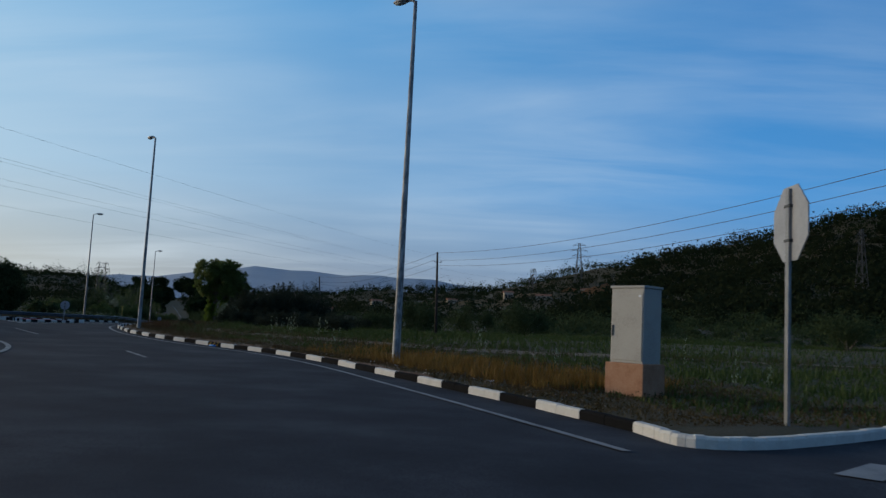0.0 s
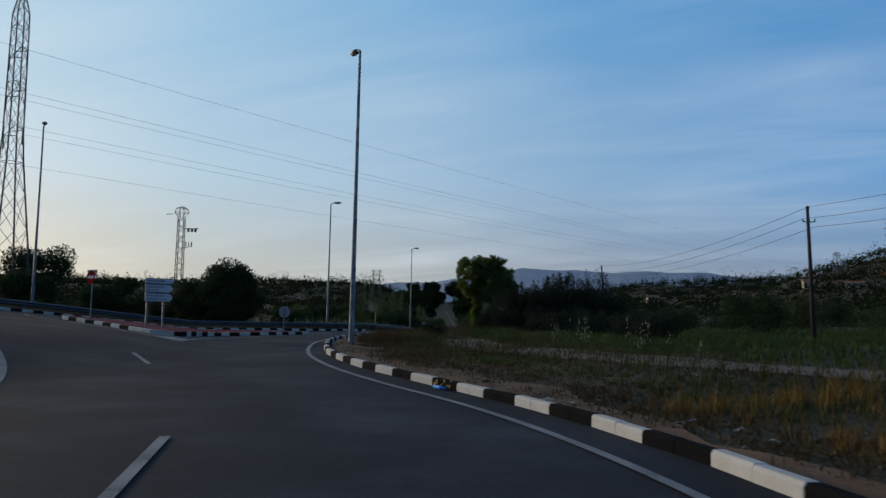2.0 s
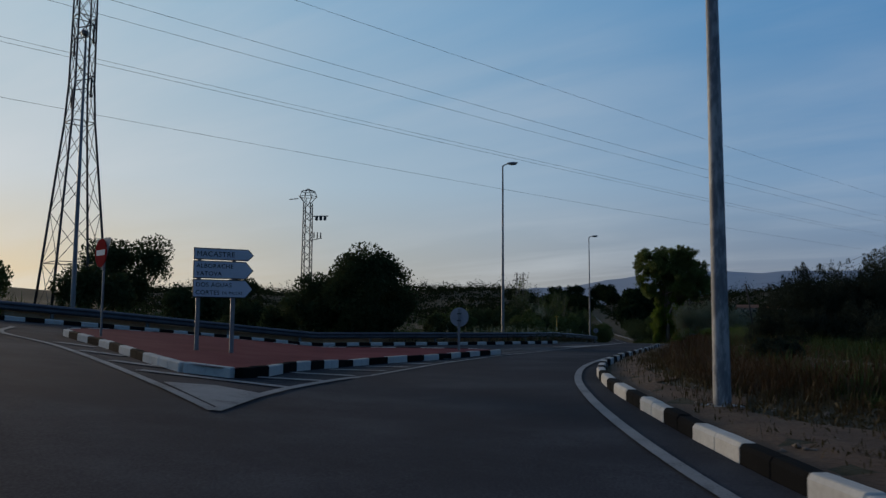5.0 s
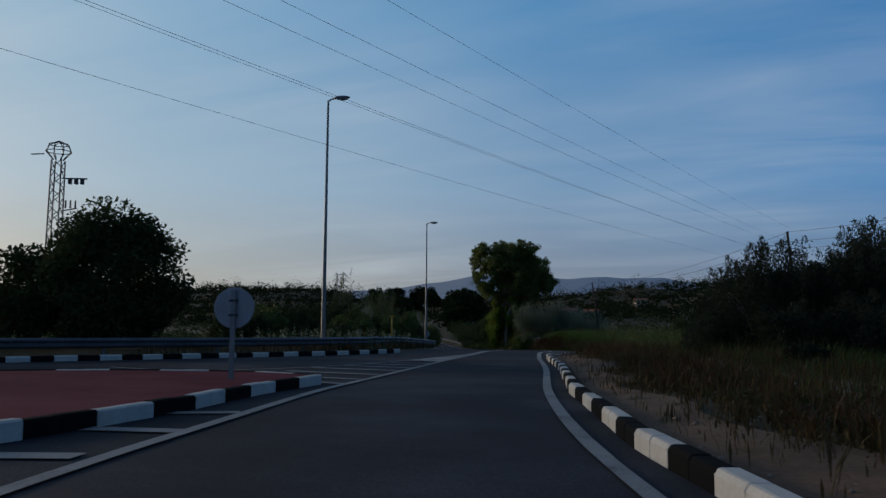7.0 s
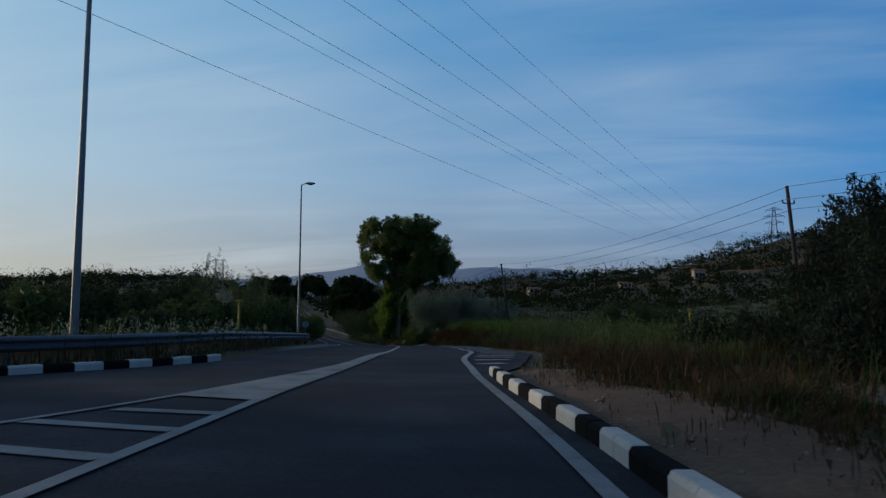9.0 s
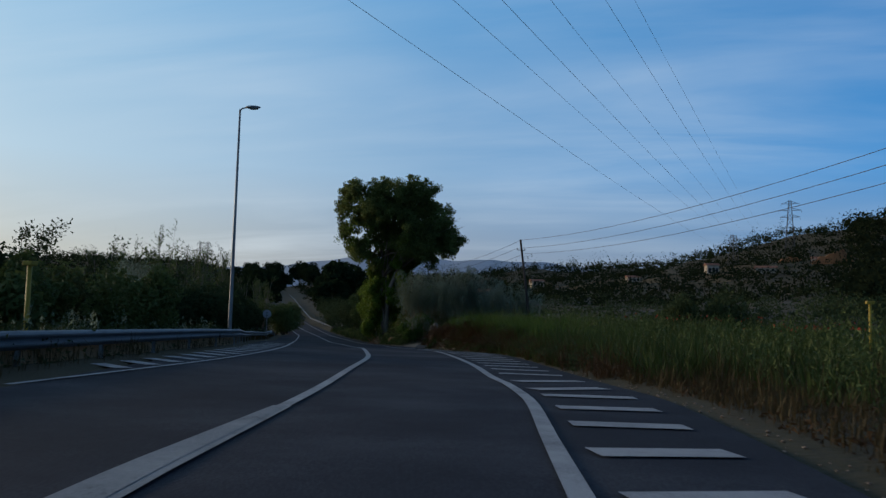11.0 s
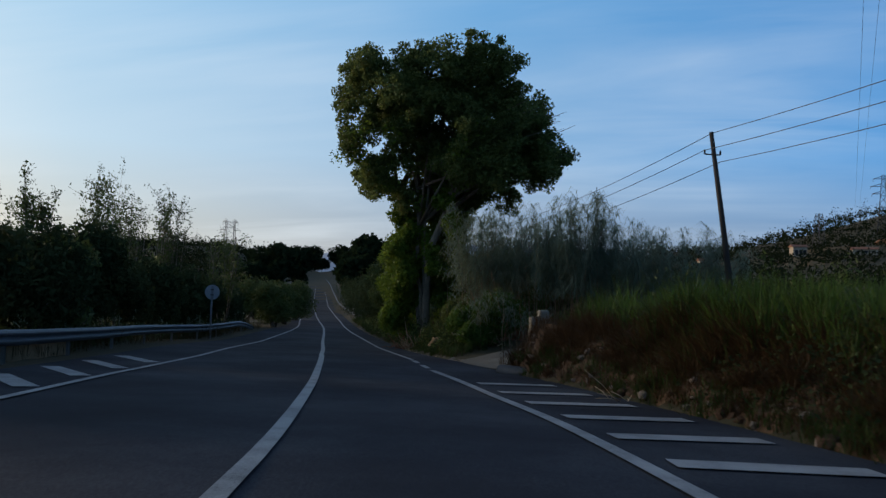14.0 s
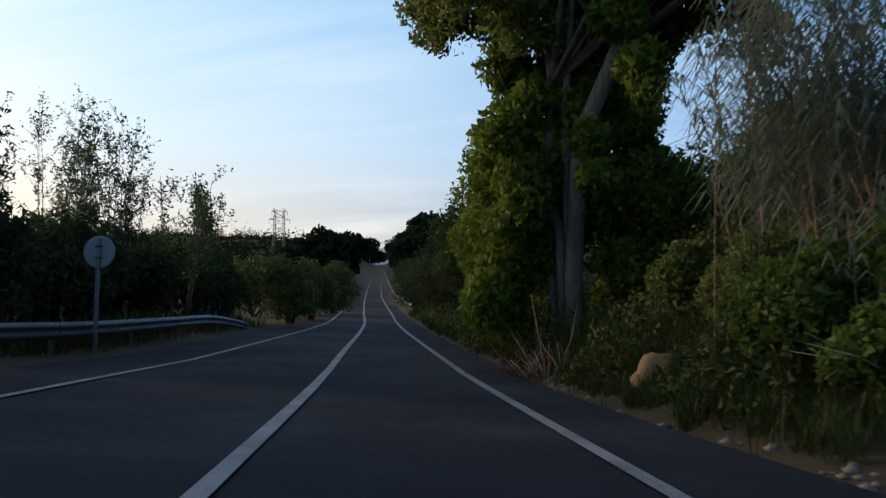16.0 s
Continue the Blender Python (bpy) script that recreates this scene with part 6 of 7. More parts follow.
blades("dry_grass", "dry brown grass behind the sandy strip", off_track(beside(right_all, 42000, 0.5, 9, 1.0, 60, 97, 0.4, 1)), 0.2, GRASS_DRY)
blades("russet_grass", "russet dry weeds behind the sandy strip", off_track(beside(right_all, 20000, 2.2, 8, 1.0, 60, 104, 0.7, 4)), 0.2, GRASS_RED)
blades("green_grass", "green grass behind the sandy strip", off_track(beside(right_all, 30000, 3.0, 18, 1.3, 60, 97, 0.4, 8)), 0.28, GRASS_GREEN, 0.02)
blades("dry_grass", "dry yellow grass along the road's edge", beside(right_all, 36000, 0.55, 4, 1.3, 96, 145, 0.3, 2), 0.28, GRASS_DRY, 0.006)
blades("russet_grass", "russet grass on the bank", beside(right_all, 34000, 0.3, 2.6, 1.2, 120, 144.6, 0.2, 5), 0.3, GRASS_RED, 0.006)
blades("russet_grass", "soft brown grass behind the kerb", off_track(beside(right_all, 34000, 1.5, 6, 1.0, 62, 96, 0.1, 2)), 0.34, GRASS_RED, 0.006, 0.7)
blades("green_grass", "dull green grass behind the kerb", off_track(beside(right_all, 30000, 3.4, 8, 1.0, 62, 96, 0.2, 6)), 0.36, GRASS_GREEN, 0.006, 0.7)
blades("dry_grass", "soft brown grass behind the kerb", off_track(beside(right_all, 22000, 1.3, 7, 1.0, 54, 84, 0.4, 5)), 0.2, GRASS_DRY, 0.005, 0.8)
for name, words, n, near, far, y0, h, mat, lean, seed in (("russet_grass", "low russet grass between the sandy strip and the track", 16000, 1.35, 2.9, 70, 0.16, GRASS_RED, 0.8, 2), ("green_grass", "low dark grass between the sandy strip and the track", 14000, 1.6, 3.0, 70, 0.18, GRASS_GREEN, 0.7, 6)):
    blades(name, words, beside(right_all, n, near, far, 0.8, y0, 93, 0.2, seed, 1.0), h, mat, 0.006, lean)
trk_all = smooth_line([(-16.3, 84), (-14.7, 79), (-12.4, 74), (-9.6, 68.5), (-6.0, 62.6), (-2.0, 58.8), (5, 54.5), (17, 52), (34, 58)], 0.5)
P = trk_all[rng.integers(len(trk_all), size=14000)] + rng.normal(0, 1.15, (14000, 2))
P = P[lumps(P[:, 0], P[:, 1], 1.1, 5) > -0.25]
blades("dry_grass", "dry grass growing over the edges of the track", P, 0.2, GRASS_DRY, 0.007, 0.8)
blades("green_grass", "green grass growing over the edges of the track", P[::2] + rng.normal(0, 0.4, (len(P[::2]), 2)), 0.24, GRASS_GREEN, 0.008, 0.6)
blades("dry_grass", "short dry grass thinning out on the sandy strip", beside(right_all, 12000, 0.8, 2.2, 1.0, 54, 92, 0.75, 3), 0.11, GRASS_DRY, 0.005, 1.0)
blades("russet_grass", "russet grass hanging over the earth bank", beside(right_all, 15000, 0.25, 1.3, 0.8, 126, 144.4, 0.2, 3), 0.42, GRASS_RED, 0.007, 0.8)
blades("green_grass", "dark green tufts on the earth bank", beside(right_all, 16000, 0.2, 1.3, 1.0, 116, 140, 0.3, 8), 0.42, GRASS_GREEN, 0.007, 0.6)
blades("russet_grass", "brown grass growing down to the asphalt", beside(right_all, 16000, 0.18, 1.3, 1.0, 112, 143.6, 0.2, 2), 0.4, GRASS_RED, 0.006, 0.6)


def on_face(n, lo, hi, y0, y1):
    """Places on the bank's cut face between two heights, denser towards the top, in tufts."""
    q = bank_spots[(bank_spots[:, 0, 1] > y0) & (bank_spots[:, 0, 1] < y1)]
    tuft = np.stack([rng.integers(len(q), size=n // 30), rng.integers(lo, hi, size=n // 30)], 1)
    k = tuft[rng.integers(len(tuft), size=n)]
    P = q[k[:, 0], k[:, 1]] + rng.normal(0, 0.07, (n, 3)) * (1, 1, 0.4)
    return P[:, :2], P[:, 2]


for name, words, n, lo, hi, y0, h, mat, lean in (("russet_grass", "russet grass hanging down the cut face of the bank", 15000, 4, 9, 128, 0.24, GRASS_RED, 1.3), ("russet_grass", "russet weeds low on the cut face of the bank", 6000, 1, 5, 130, 0.17, GRASS_RED, 1.0), ("green_grass", "dark green tufts low on the cut face of the bank", 5000, 0, 4, 126, 0.24, GRASS_GREEN, 0.7)):
    P, Z = on_face(n, lo, hi, y0, 144.3)
    blades(name, words, P, h, mat, 0.006, lean, -0.03, Z)
blades("russet_grass", "dense russet grass on the end of the bank", beside(right_all, 14000, 0.4, 1.3, 1.0, 134, 144.7, 0.1, 4), 0.32, GRASS_RED, 0.009, 0.9)
blades("tall_green_grass", "fresh green grass crowning the bank", beside(right_all, 26000, 1.1, 5.0, 1.2, 124, 144.5, 0.1, 6), 0.62, FIELD_GRASS, 0.008, 0.5)
blades("tall_green_grass", "tall green grass of the field edge", beside(right_all, 26000, 2.2, 14, 1.4, 94, 118, 0.4, 9), 0.42, GRASS_GREEN, 0.010)
blades("tall_green_grass", "tall green grass of the field edge", beside(right_all, 62000, 1.0, 14, 1.5, 110, 144.6, 0.1, 9), 0.58, GRASS_GREEN, 0.009, 0.5)
blades("dry_grass", "soft tan seeding grass of the field edge", beside(right_all, 26000, 1.2, 12, 1.3, 94, 140, 0.6, 4), 0.5, GRASS_DRY, 0.005)
blades("tall_green_grass", "tall green grass of the field", beside(right_all, 40000, 8, 60, 1.3, 94, 150, 0.0), 0.42, GRASS_GREEN, 0.025)
blades("green_grass", "tangled dark grass at the end of the driveway", beside(right_all, 9000, 0.3, 1.6, 1.0, 148.6, 154, 0.2, 4), 0.34, GRASS_GREEN, 0.007, 0.8)
blades("green_grass", "dark grass growing to the broken asphalt edge", beside(right_all, 16000, 0.22, 1.0, 1.0, 149.5, 178, 0.5, 6), 0.24, GRASS_GREEN, 0.006, 0.6)
blades("russet_grass", "withered grass growing to the broken asphalt edge", beside(right_all, 9000, 0.2, 1.0, 1.0, 149.5, 178, 0.6, 2), 0.2, GRASS_RED, 0.006, 0.7)
blades("green_grass", "grass at the foot of the hedge", beside(right_all, 26000, 0.35, 2.6, 1.0, 149, 200, 0.2, 3), 0.4, GRASS_GREEN)
blades("dry_grass", "dry grass at the foot of the hedge", beside(right_all, 5000, 0.3, 2.2, 1.0, 149, 200, 0.4, 7), 0.28, GRASS_RED)
lw = left_line[::-1]
blades("dry_grass", "dry grass around the guard rail", beside(lw, 16000, 0.6, 4, 1.1, 84, 175, 0.2, 2), 0.4, GRASS_DRY)
blades("green_grass", "grass beyond the guard rail", beside(lw, 36000, 1.6, 16, 1.2, 60, 178, 0.2, 5), 0.6, GRASS_GREEN, 0.025)


# weeds that stand above the grass
def weeds(name, label, P, h, mat, n_leaf=26, leaf=0.09, up=1.6):
    base = np.c_[P, land_z(P[:, 0], P[:, 1])]
    k = np.repeat(np.arange(len(P)), n_leaf)
    q = rng.uniform(0.1, 1, len(k))
    hh = (h * rng.uniform(0.6, 1.3, len(P)))[k]
    spread = 0.10 * (1.25 - q)[:, None] * hh[:, None] * rng.normal(size=(len(k), 2))
    L = base[k] + np.c_[spread, q * hh]
    V, F = leaf_quads(L, leaf, 3.0, 0, up, 0.4, 3)
    ob = mesh_object(name, V, F, mat)
    tagged(ob, label, "weeds", kind="stuff")


weeds("tall_weeds", "tall pale flowering weeds at the field edge", beside(right_all, 900, 2.0, 9, 1.2, 96, 143), 1.1, PALE_LEAF)
weeds("tall_weeds", "tall pale dry stalks on the verge", off_track(beside(right_all, 30, 5.0, 14, 1.0, 30, 96)), 0.9, REED_LEAF, 22, 0.10, 4.0)
weeds("tall_weeds", "tall weeds and thistles beyond the guard rail", beside(lw, 800, 1.5, 6, 1.0, 90, 175), 0.9, REED_LEAF)


# saplings beyond the rail
def sapling(x, y, h, w, n, seed, mat=PALE_LEAF):
    r = np.random.default_rng(seed)
    base = drop(x, y)
    t = thing("sapling", "slender young tree with sparse pale leaves", "tree", "young trees beyond the guard rail", m=Matrix.Translation(base))
    runs, leafs = [], []
    for s in range(5):
        a = r.uniform(0, 6.28)
        e = np.array([math.cos(a) * w * r.uniform(0.12, 0.38), math.sin(a) * w * r.uniform(0.12, 0.38), h * r.uniform(0.75, 1.0)])
        b = np.array([math.cos(a) * 0.15, math.sin(a) * 0.15, -0.2])
        m = (b + e) / 2 + np.array([r.normal(0, 0.12), r.normal(0, 0.12), 0.1])
        runs.append(([tuple(b), tuple(m), tuple(e)], [0.045, 0.03, 0.008]))
        twigs = int(5 + 1.4 * h)
        for j in range(twigs):
            f = r.uniform(0.34, 1)
            p = (m + (e - m) * (f * 2 - 1)) if f > 0.5 else (b + (m - b) * f * 2)
            q = p + np.array([r.normal(0, w * 0.16), r.normal(0, w * 0.16), r.uniform(0.05, 0.13) * h])
            runs.append(([tuple(p), tuple(q)], [0.014, 0.004]))
            c = n // (5 * twigs)
            g = r.uniform(0.2, 1, c)[:, None]
            leafs.append(p + (q - p) * g + r.normal(0, 0.12, (c, 3)))
    tubes("stem", runs, BARK, t, 4)
    V, F = leaf_quads(np.vstack(leafs), 0.105 + 0.006 * h, 1.9, 0.3, corners=3)
    mesh_object("crown", V, F, mat, t)


for i, (x, y, h, w) in enumerate(((-57.6, 165.6, 5.7, 3.0), (-65, 170.6, 9.0, 3.4), (-75, 177, 11.5, 4.4), (-70, 174, 9.5, 3.6), (-62.0, 165.0, 7.4, 3.0), (-68.5, 163, 8.6, 3.4), (-61.0, 161.0, 7.0, 2.4), (-64.5, 171, 6.6, 2.0), (-59.0, 156.0, 7.4, 2.2), (-66.0, 178.5, 6.0, 2.8), (-57.5, 150.5, 6.6, 2.0), (-53.5, 143.5, 5.4, 2.0), (-51.0, 137.5, 5.2, 1.8), (-49.0, 129.5, 4.8, 2.2), (-55, 139, 5.8, 2), (-46.0, 121.5, 4.4, 2.0), (-60, 170, 5.6, 1.8))):
    sapling(x, y, h, w, 1700, 40 + i, (PALE_LEAF, BUSH_LEAF)[i % 2])
reeds("tall pale reeds standing beyond the guard rail", [(-50.5, 133.5), (-51.5, 135), (-52.5, 136.5), (-50.8, 136)], 4.6, 160, 4500, 21, 0.4, 0.07)
reeds("tall pale reeds standing beyond the guard rail", [(-57.5, 146), (-58.5, 148), (-59.5, 150)], 5.6, 140, 4000, 22, 0.4, 0.07)

# pines where the road tops the hill, and along it
for x, y, h, w in ((-236, 572, 12, 11), (-243, 575, 13, 12), (-232, 592, 16, 14), (-246, 588, 16, 14), (-222, 584, 15, 14), (-240, 610, 16, 15), (-254, 604, 15, 14), (-218, 556, 18, 16), (-236, 560, 20, 18), (-206, 540, 15, 13), (-250, 556, 17, 14), (-190, 505, 13, 10), (-212, 480, 12, 10), (-165, 445, 12, 10), (-178, 420, 11, 10), (-128, 372, 10, 9), (-150, 360, 10, 9), (-105, 318, 13, 12), (-132, 312, 14, 13), (-128, 305, 10, 8), (-110, 338, 13, 12), (-140, 335, 13, 12), (-96, 292, 8, 8), (-112, 272, 8, 8), (-80, 249, 13, 9), (-98.5, 250, 11, 9), (-77, 236, 9.5, 8), (-95, 236, 8, 7), (-84, 268, 12, 10), (-107, 276, 12, 10), (-73, 226, 8, 7)):
    tree("dark umbrella-shaped pine beside the climbing road", x, y, h * 0.45, 0.22, (0, 0, h * 0.62), (w / 2, w / 2, h * 0.36), 1.0, PINE_LEAF, 2600, 20, "pine_tree", group="pines along the climbing road")


# ---- woods, terraces and houses of the hills ----
def woods(name, label, n, r0, r1, az0, az1, size, seed, leaf, mat, per=12, tall=1.0, dense=0.0):
    """Uneven heaps of foliage over a ring of the hills."""
    r = np.random.default_rng(seed)
    az = np.radians(r.uniform(az0, az1, n))
    rr = r0 + (r1 - r0) * r.uniform(0, 1, n) ** 0.8
    x, y = HUB[0] - np.sin(az) * rr, HUB[1] + np.cos(az) * rr
    ok = (lumps(x, y, 30, seed) > r.normal(-0.15 - dense, 0.35, n)) & ~inside(COARSE_POLY, x, y)
    x, y, rr = x[ok], y[ok], rr[ok]
    ok = distance(COARSE_POLY, x, y) > 7
    x, y, rr = x[ok], y[ok], rr[ok]
    s = size * r.lognormal(-0.15, 0.45, len(x)).clip(0.25, 2.0)
    z = land_z(x, y)
    k = np.repeat(np.arange(len(x)), per)
    d = r.normal(size=(len(k), 3))
    d *= (r.uniform(0, 1, len(k)) ** 0.4 / np.linalg.norm(d, axis=1))[:, None] * np.array([0.62, 0.62, 0.62 * tall])
    d[:, 2] = np.abs(d[:, 2])
    P = np.stack([x[k], y[k], z[k]], 1) + d * s[k][:, None]
    V, F = leaf_quads(P, leaf * size, 1.1, 0, 0.5, 0.6, 3)
    tagged(mesh_object(name, V, F, mat), label, "woods", kind="stuff")


woods("hill_woods", "dark scrub and pine woods on the far hills", 6500, 200, 520, -48, 62, 6.0, 1, 0.13, WOODS, 26, 0.85, 2.5)
woods("hillside_trees", "dark dense trees covering the hillside", 1900, 170, 490, -60, -14, 8.5, 5, 0.13, WOODS, 64, 1.05, 1.0)
woods("foot_trees", "dark rounded trees along the foot of the hill", 280, 125, 190, -64, -12, 5.5, 6, 0.075, BUSH_LEAF, 260, 0.95, 0.6)
woods("ridge_pines", "dark pines along the skyline", 1100, 420, 500, -48, 62, 4.2, 2, 0.13, PINE_LEAF, 60, 2.1, 0.5)
woods("hedgerow_bushes", "dark bushes and hedgerows between the fields", 2600, 60, 250, -48, 62, 3.0, 3, 0.11, BUSH_LEAF, 48, 1.0, 0.45)


def far_house(x, y, w, d, h, yaw, mat, roof):
    z = float(drop(x, y).z)
    t = thing("house", "small pale house on the hillside", "house", "houses on the hills", m=pose(x, y, z, 0, 0, yaw))
    bm = bmesh.new()
    box(bm, -w / 2, w / 2, -d / 2, d / 2, -3, h)
    part("wall", bm, mat, t)
    bm = bmesh.new()
    a = [bm.verts.new(p) for p in ((-w / 2 - 0.4, -d / 2 - 0.4, h), (w / 2 + 0.4, -d / 2 - 0.4, h), (w / 2 + 0.4, d / 2 + 0.4, h), (-w / 2 - 0.4, d / 2 + 0.4, h), (-w / 2 - 0.4, 0, h + d * 0.22), (w / 2 + 0.4, 0, h + d * 0.22))]
    for f in ((0, 1, 5, 4), (2, 3, 4, 5), (0, 4, 3), (1, 2, 5), (3, 2, 1, 0)):
        bm.faces.new([a[i] for i in f])
    part("roof", bm, roof, t, "tiled roof")
    for q in (-0.28, 0.05, 0.32):
        bm = bmesh.new()
        box(bm, w * q - 0.5, w * q + 0.5, -d / 2 - 0.06, -d / 2 + 0.02, h * 0.35, h * 0.75)
        part("window", bm, SIGN_BLACK, t)


PLASTER = surface("house_plaster", [(0.25, (0.28, 0.22, 0.16)), (0.6, (0.42, 0.35, 0.27)), (0.85, (0.52, 0.46, 0.38))], 0.6, 8, 0.9, bump=0.0)
TILES = surface("roof_tiles", [(0.25, (0.17, 0.075, 0.045)), (0.6, (0.28, 0.13, 0.08)), (0.85, (0.36, 0.2, 0.13))], 0.8, 8, 0.9, bump=0.0)
for x, y, w, d, h, yaw in ((48, 420, 5, 4, 2, -15), (-58, 420, 5, 4, 2.5, 20), (-20, 430, 5, 4, 2.0, 12)):
    far_house(x, y, w, d, h, yaw, PLASTER, TILES)

# farther mountains; their pale blue colour stands in for distance haze
az = np.radians(np.linspace(-40, 75, 90))
el = np.interp(np.degrees(az), [-40, -4, 2, 6, 10, 13, 16, 18, 20, 23, 26, 32, 45, 75], [2.0, 2.9, 3.3, 3.6, 3.75, 3.75, 3.8, 3.8, 3.55, 3.1, 2.7, 2.3, 2.0, 1.8])
V, F = [], []
rows_n = 5
for i, (a, e) in enumerate(zip(az, el)):
    for k in range(rows_n):
        R = 2100 + 300 * k
        hgt = math.tan(radians(e * 1.0)) * 3300 * (k / (rows_n - 1)) ** 0.8 + (4 * math.sin(i * 1.9 + k) + 4 * math.sin(i * 0.7 + 2 * k)) * (k > 0) - 20 * (k == 0)
        V.append((HUB[0] - math.sin(a) * R, HUB[1] + math.cos(a) * R, hgt))
for i in range(len(az) - 1):
    for k in range(rows_n - 1):
        F.append((i * rows_n + k, (i + 1) * rows_n + k, (i + 1) * rows_n + k + 1, i * rows_n + k + 1))
tagged(mesh_object("mountains", V, F, HAZE, smooth=True), "mountains on the horizon with blue haze painted into their colour", "mountains", kind="structure")


# ---- litter ----
def litter(n, line, near, far, y0, y1, seed):
    r = np.random.default_rng(seed)
    me = []
    for k in range(3):
        bm = bmesh.new()
        bmesh.ops.create_grid(bm, x_segments=3, y_segments=3, size=0.07)
        for v in bm.verts:
            v.co.z += r.uniform(0, 0.05)
            v.co.x *= r.uniform(0.7, 1.2)
        m = bpy.data.meshes.new("litter")
        bm.to_mesh(m)
        bm.free()
        m.materials.append((SIGN_WHITE, PLASTER, CONCRETE)[k])
        me.append(m)
    for p in beside(line, n, near, far, 1.0, y0, y1):
        ob = new("litter", me[r.integers(3)])
        z = float(drop(p[0], p[1]).z)
        ob.matrix_basis = pose(p[0], p[1], z + 0.01, r.uniform(-20, 20), r.uniform(-20, 20), r.uniform(0, 360))
        tagged(ob, "crumpled scrap of pale litter on the verge", "litter", "scraps of litter")


litter(26, right_all, 0.5, 2.5, 34, 50, 5)
bm = bmesh.new()
bmesh.ops.create_cone(bm, cap_ends=True, segments=16, radius1=0.038, radius2=0.034, depth=0.46)
bmesh.ops.create_cone(bm, cap_ends=True, segments=12, radius1=0.033, radius2=0.014, depth=0.06, matrix=Matrix.Translation((0, 0, 0.26)))
BLUE = surface("blue_plastic", [(0.25, (0.01, 0.16, 0.50)), (0.8, (0.03, 0.26, 0.70))], 4, 30, 0.35, bump=0.0)
can = part("bottle", bm, BLUE, None, "", True)
can.matrix_basis = pose(-2.02, 49.42, float(road_z(-2.0, 49.4)) + 0.045, 0, 90, 140)
tagged(can, "crushed blue plastic bottle lying in the gutter", "bottle")
YELLOW = surface("yellow_spray", [(0.25, (0.30, 0.19, 0.02)), (0.8, (0.50, 0.34, 0.04))], 6, 40, 0.7, bump=0.0)
kb, ka = Vector((-2.62, 50.17, 0)), Vector((-1.7, 49.385, 0))
dirn = (ka - kb).normalized()
nrm = Vector((-dirn.y, dirn.x, 0))
if nrm.x > 0:
    nrm = -nrm
graf = thing("graffiti", "unreadable yellow spray-painted scrawl on the kerb face", "graffiti")
zz = float(road_z(-2.2, 49.8))
for i, (a, b, w) in enumerate(((0.30, 0.36, 0.11), (0.40, 0.44, 0.10), (0.55, 0.57, 0.08), (0.62, 0.64, 0.05), (0.70, 0.73, 0.08), (0.80, 0.82, 0.06), (0.88, 0.91, 0.08), (0.96, 0.98, 0.07))):
    bm = bmesh.new()
    L = (ka - kb).length
    box(bm, a * L, b * L, -0.004, 0.004, 0.03, 0.03 + w * 0.8)
    ob = part("stroke", bm, YELLOW, graf)
    ob.matrix_basis = Matrix.Translation((kb.x, kb.y, zz)) @ Matrix.Translation(nrm * 0.028) @ Matrix.Rotation(math.atan2(dirn.y, dirn.x), 4, "Z") @ Matrix.Rotation(radians(random.uniform(-6, 6)), 4, "Y")


# ---- small things along the way ----
YELLOW_POST = surface("yellow_post_paint", [(0.25, (0.25, 0.17, 0.02)), (0.8, (0.42, 0.30, 0.04))], 4, 30, 0.6, bump=0.05, dist=0.002)


def marker_post(x, y, h):
    t = thing("marker_post", "yellow pipeline marker post with a small cap in the grass", "marker post", "yellow marker posts", m=Matrix.Translation(drop(x, y)))
    tubes("post", [([(0, 0, -0.3), (0, 0, h * 0.5), (0, 0, h)], [0.05, 0.05, 0.05])], YELLOW_POST, t, 8)
    bm = bmesh.new()
    box(bm, -0.12, 0.12, -0.1, 0.1, h, h + 0.1, 0.02)
    part("cap", bm, YELLOW_POST, t)


marker_post(-36.6, 110.0, 1.9)
marker_post(-16.8, 122.7, 1.7)

for x, y, h in ((-45.9, 133.7, 2.8), (-47.9, 138.0, 3.2), (-49.8, 142.3, 3.6), (-51.8, 146.7, 4.2), (-53.8, 151.1, 4.3), (-55.3, 155.2, 3.8), (-56.9, 159.3, 3.6), (-58.4, 163.3, 3.0), (-60.2, 167.6, 2.9), (-61.8, 171.6, 2.8)):
    bush("dense near-black bramble behind the guard rail", x, y, 4.4, 4.0, h, 0.2, BUSH_LEAF, 8000, 20, group="brambles behind the guard rail", tufts=0.3)

# lit pale green bushes beyond the rail, low dark scrub behind the sandy strip
for x, y, w, h in ((-40.2, 119.0, 3.6, 2.6), (-42.8, 117.4, 3.4, 2.8), (-60.8, 178.0, 3.6, 3.4), (-63.2, 184.5, 4.0, 3.8), (-67.5, 195.0, 4.5, 4.0)):
    bush("pale green feathery bush beyond the guard rail", x, y, w, w, h, 0.16, PALE_LEAF, 9000, 18, group="pale bushes beyond the guard rail", tufts=0.3)
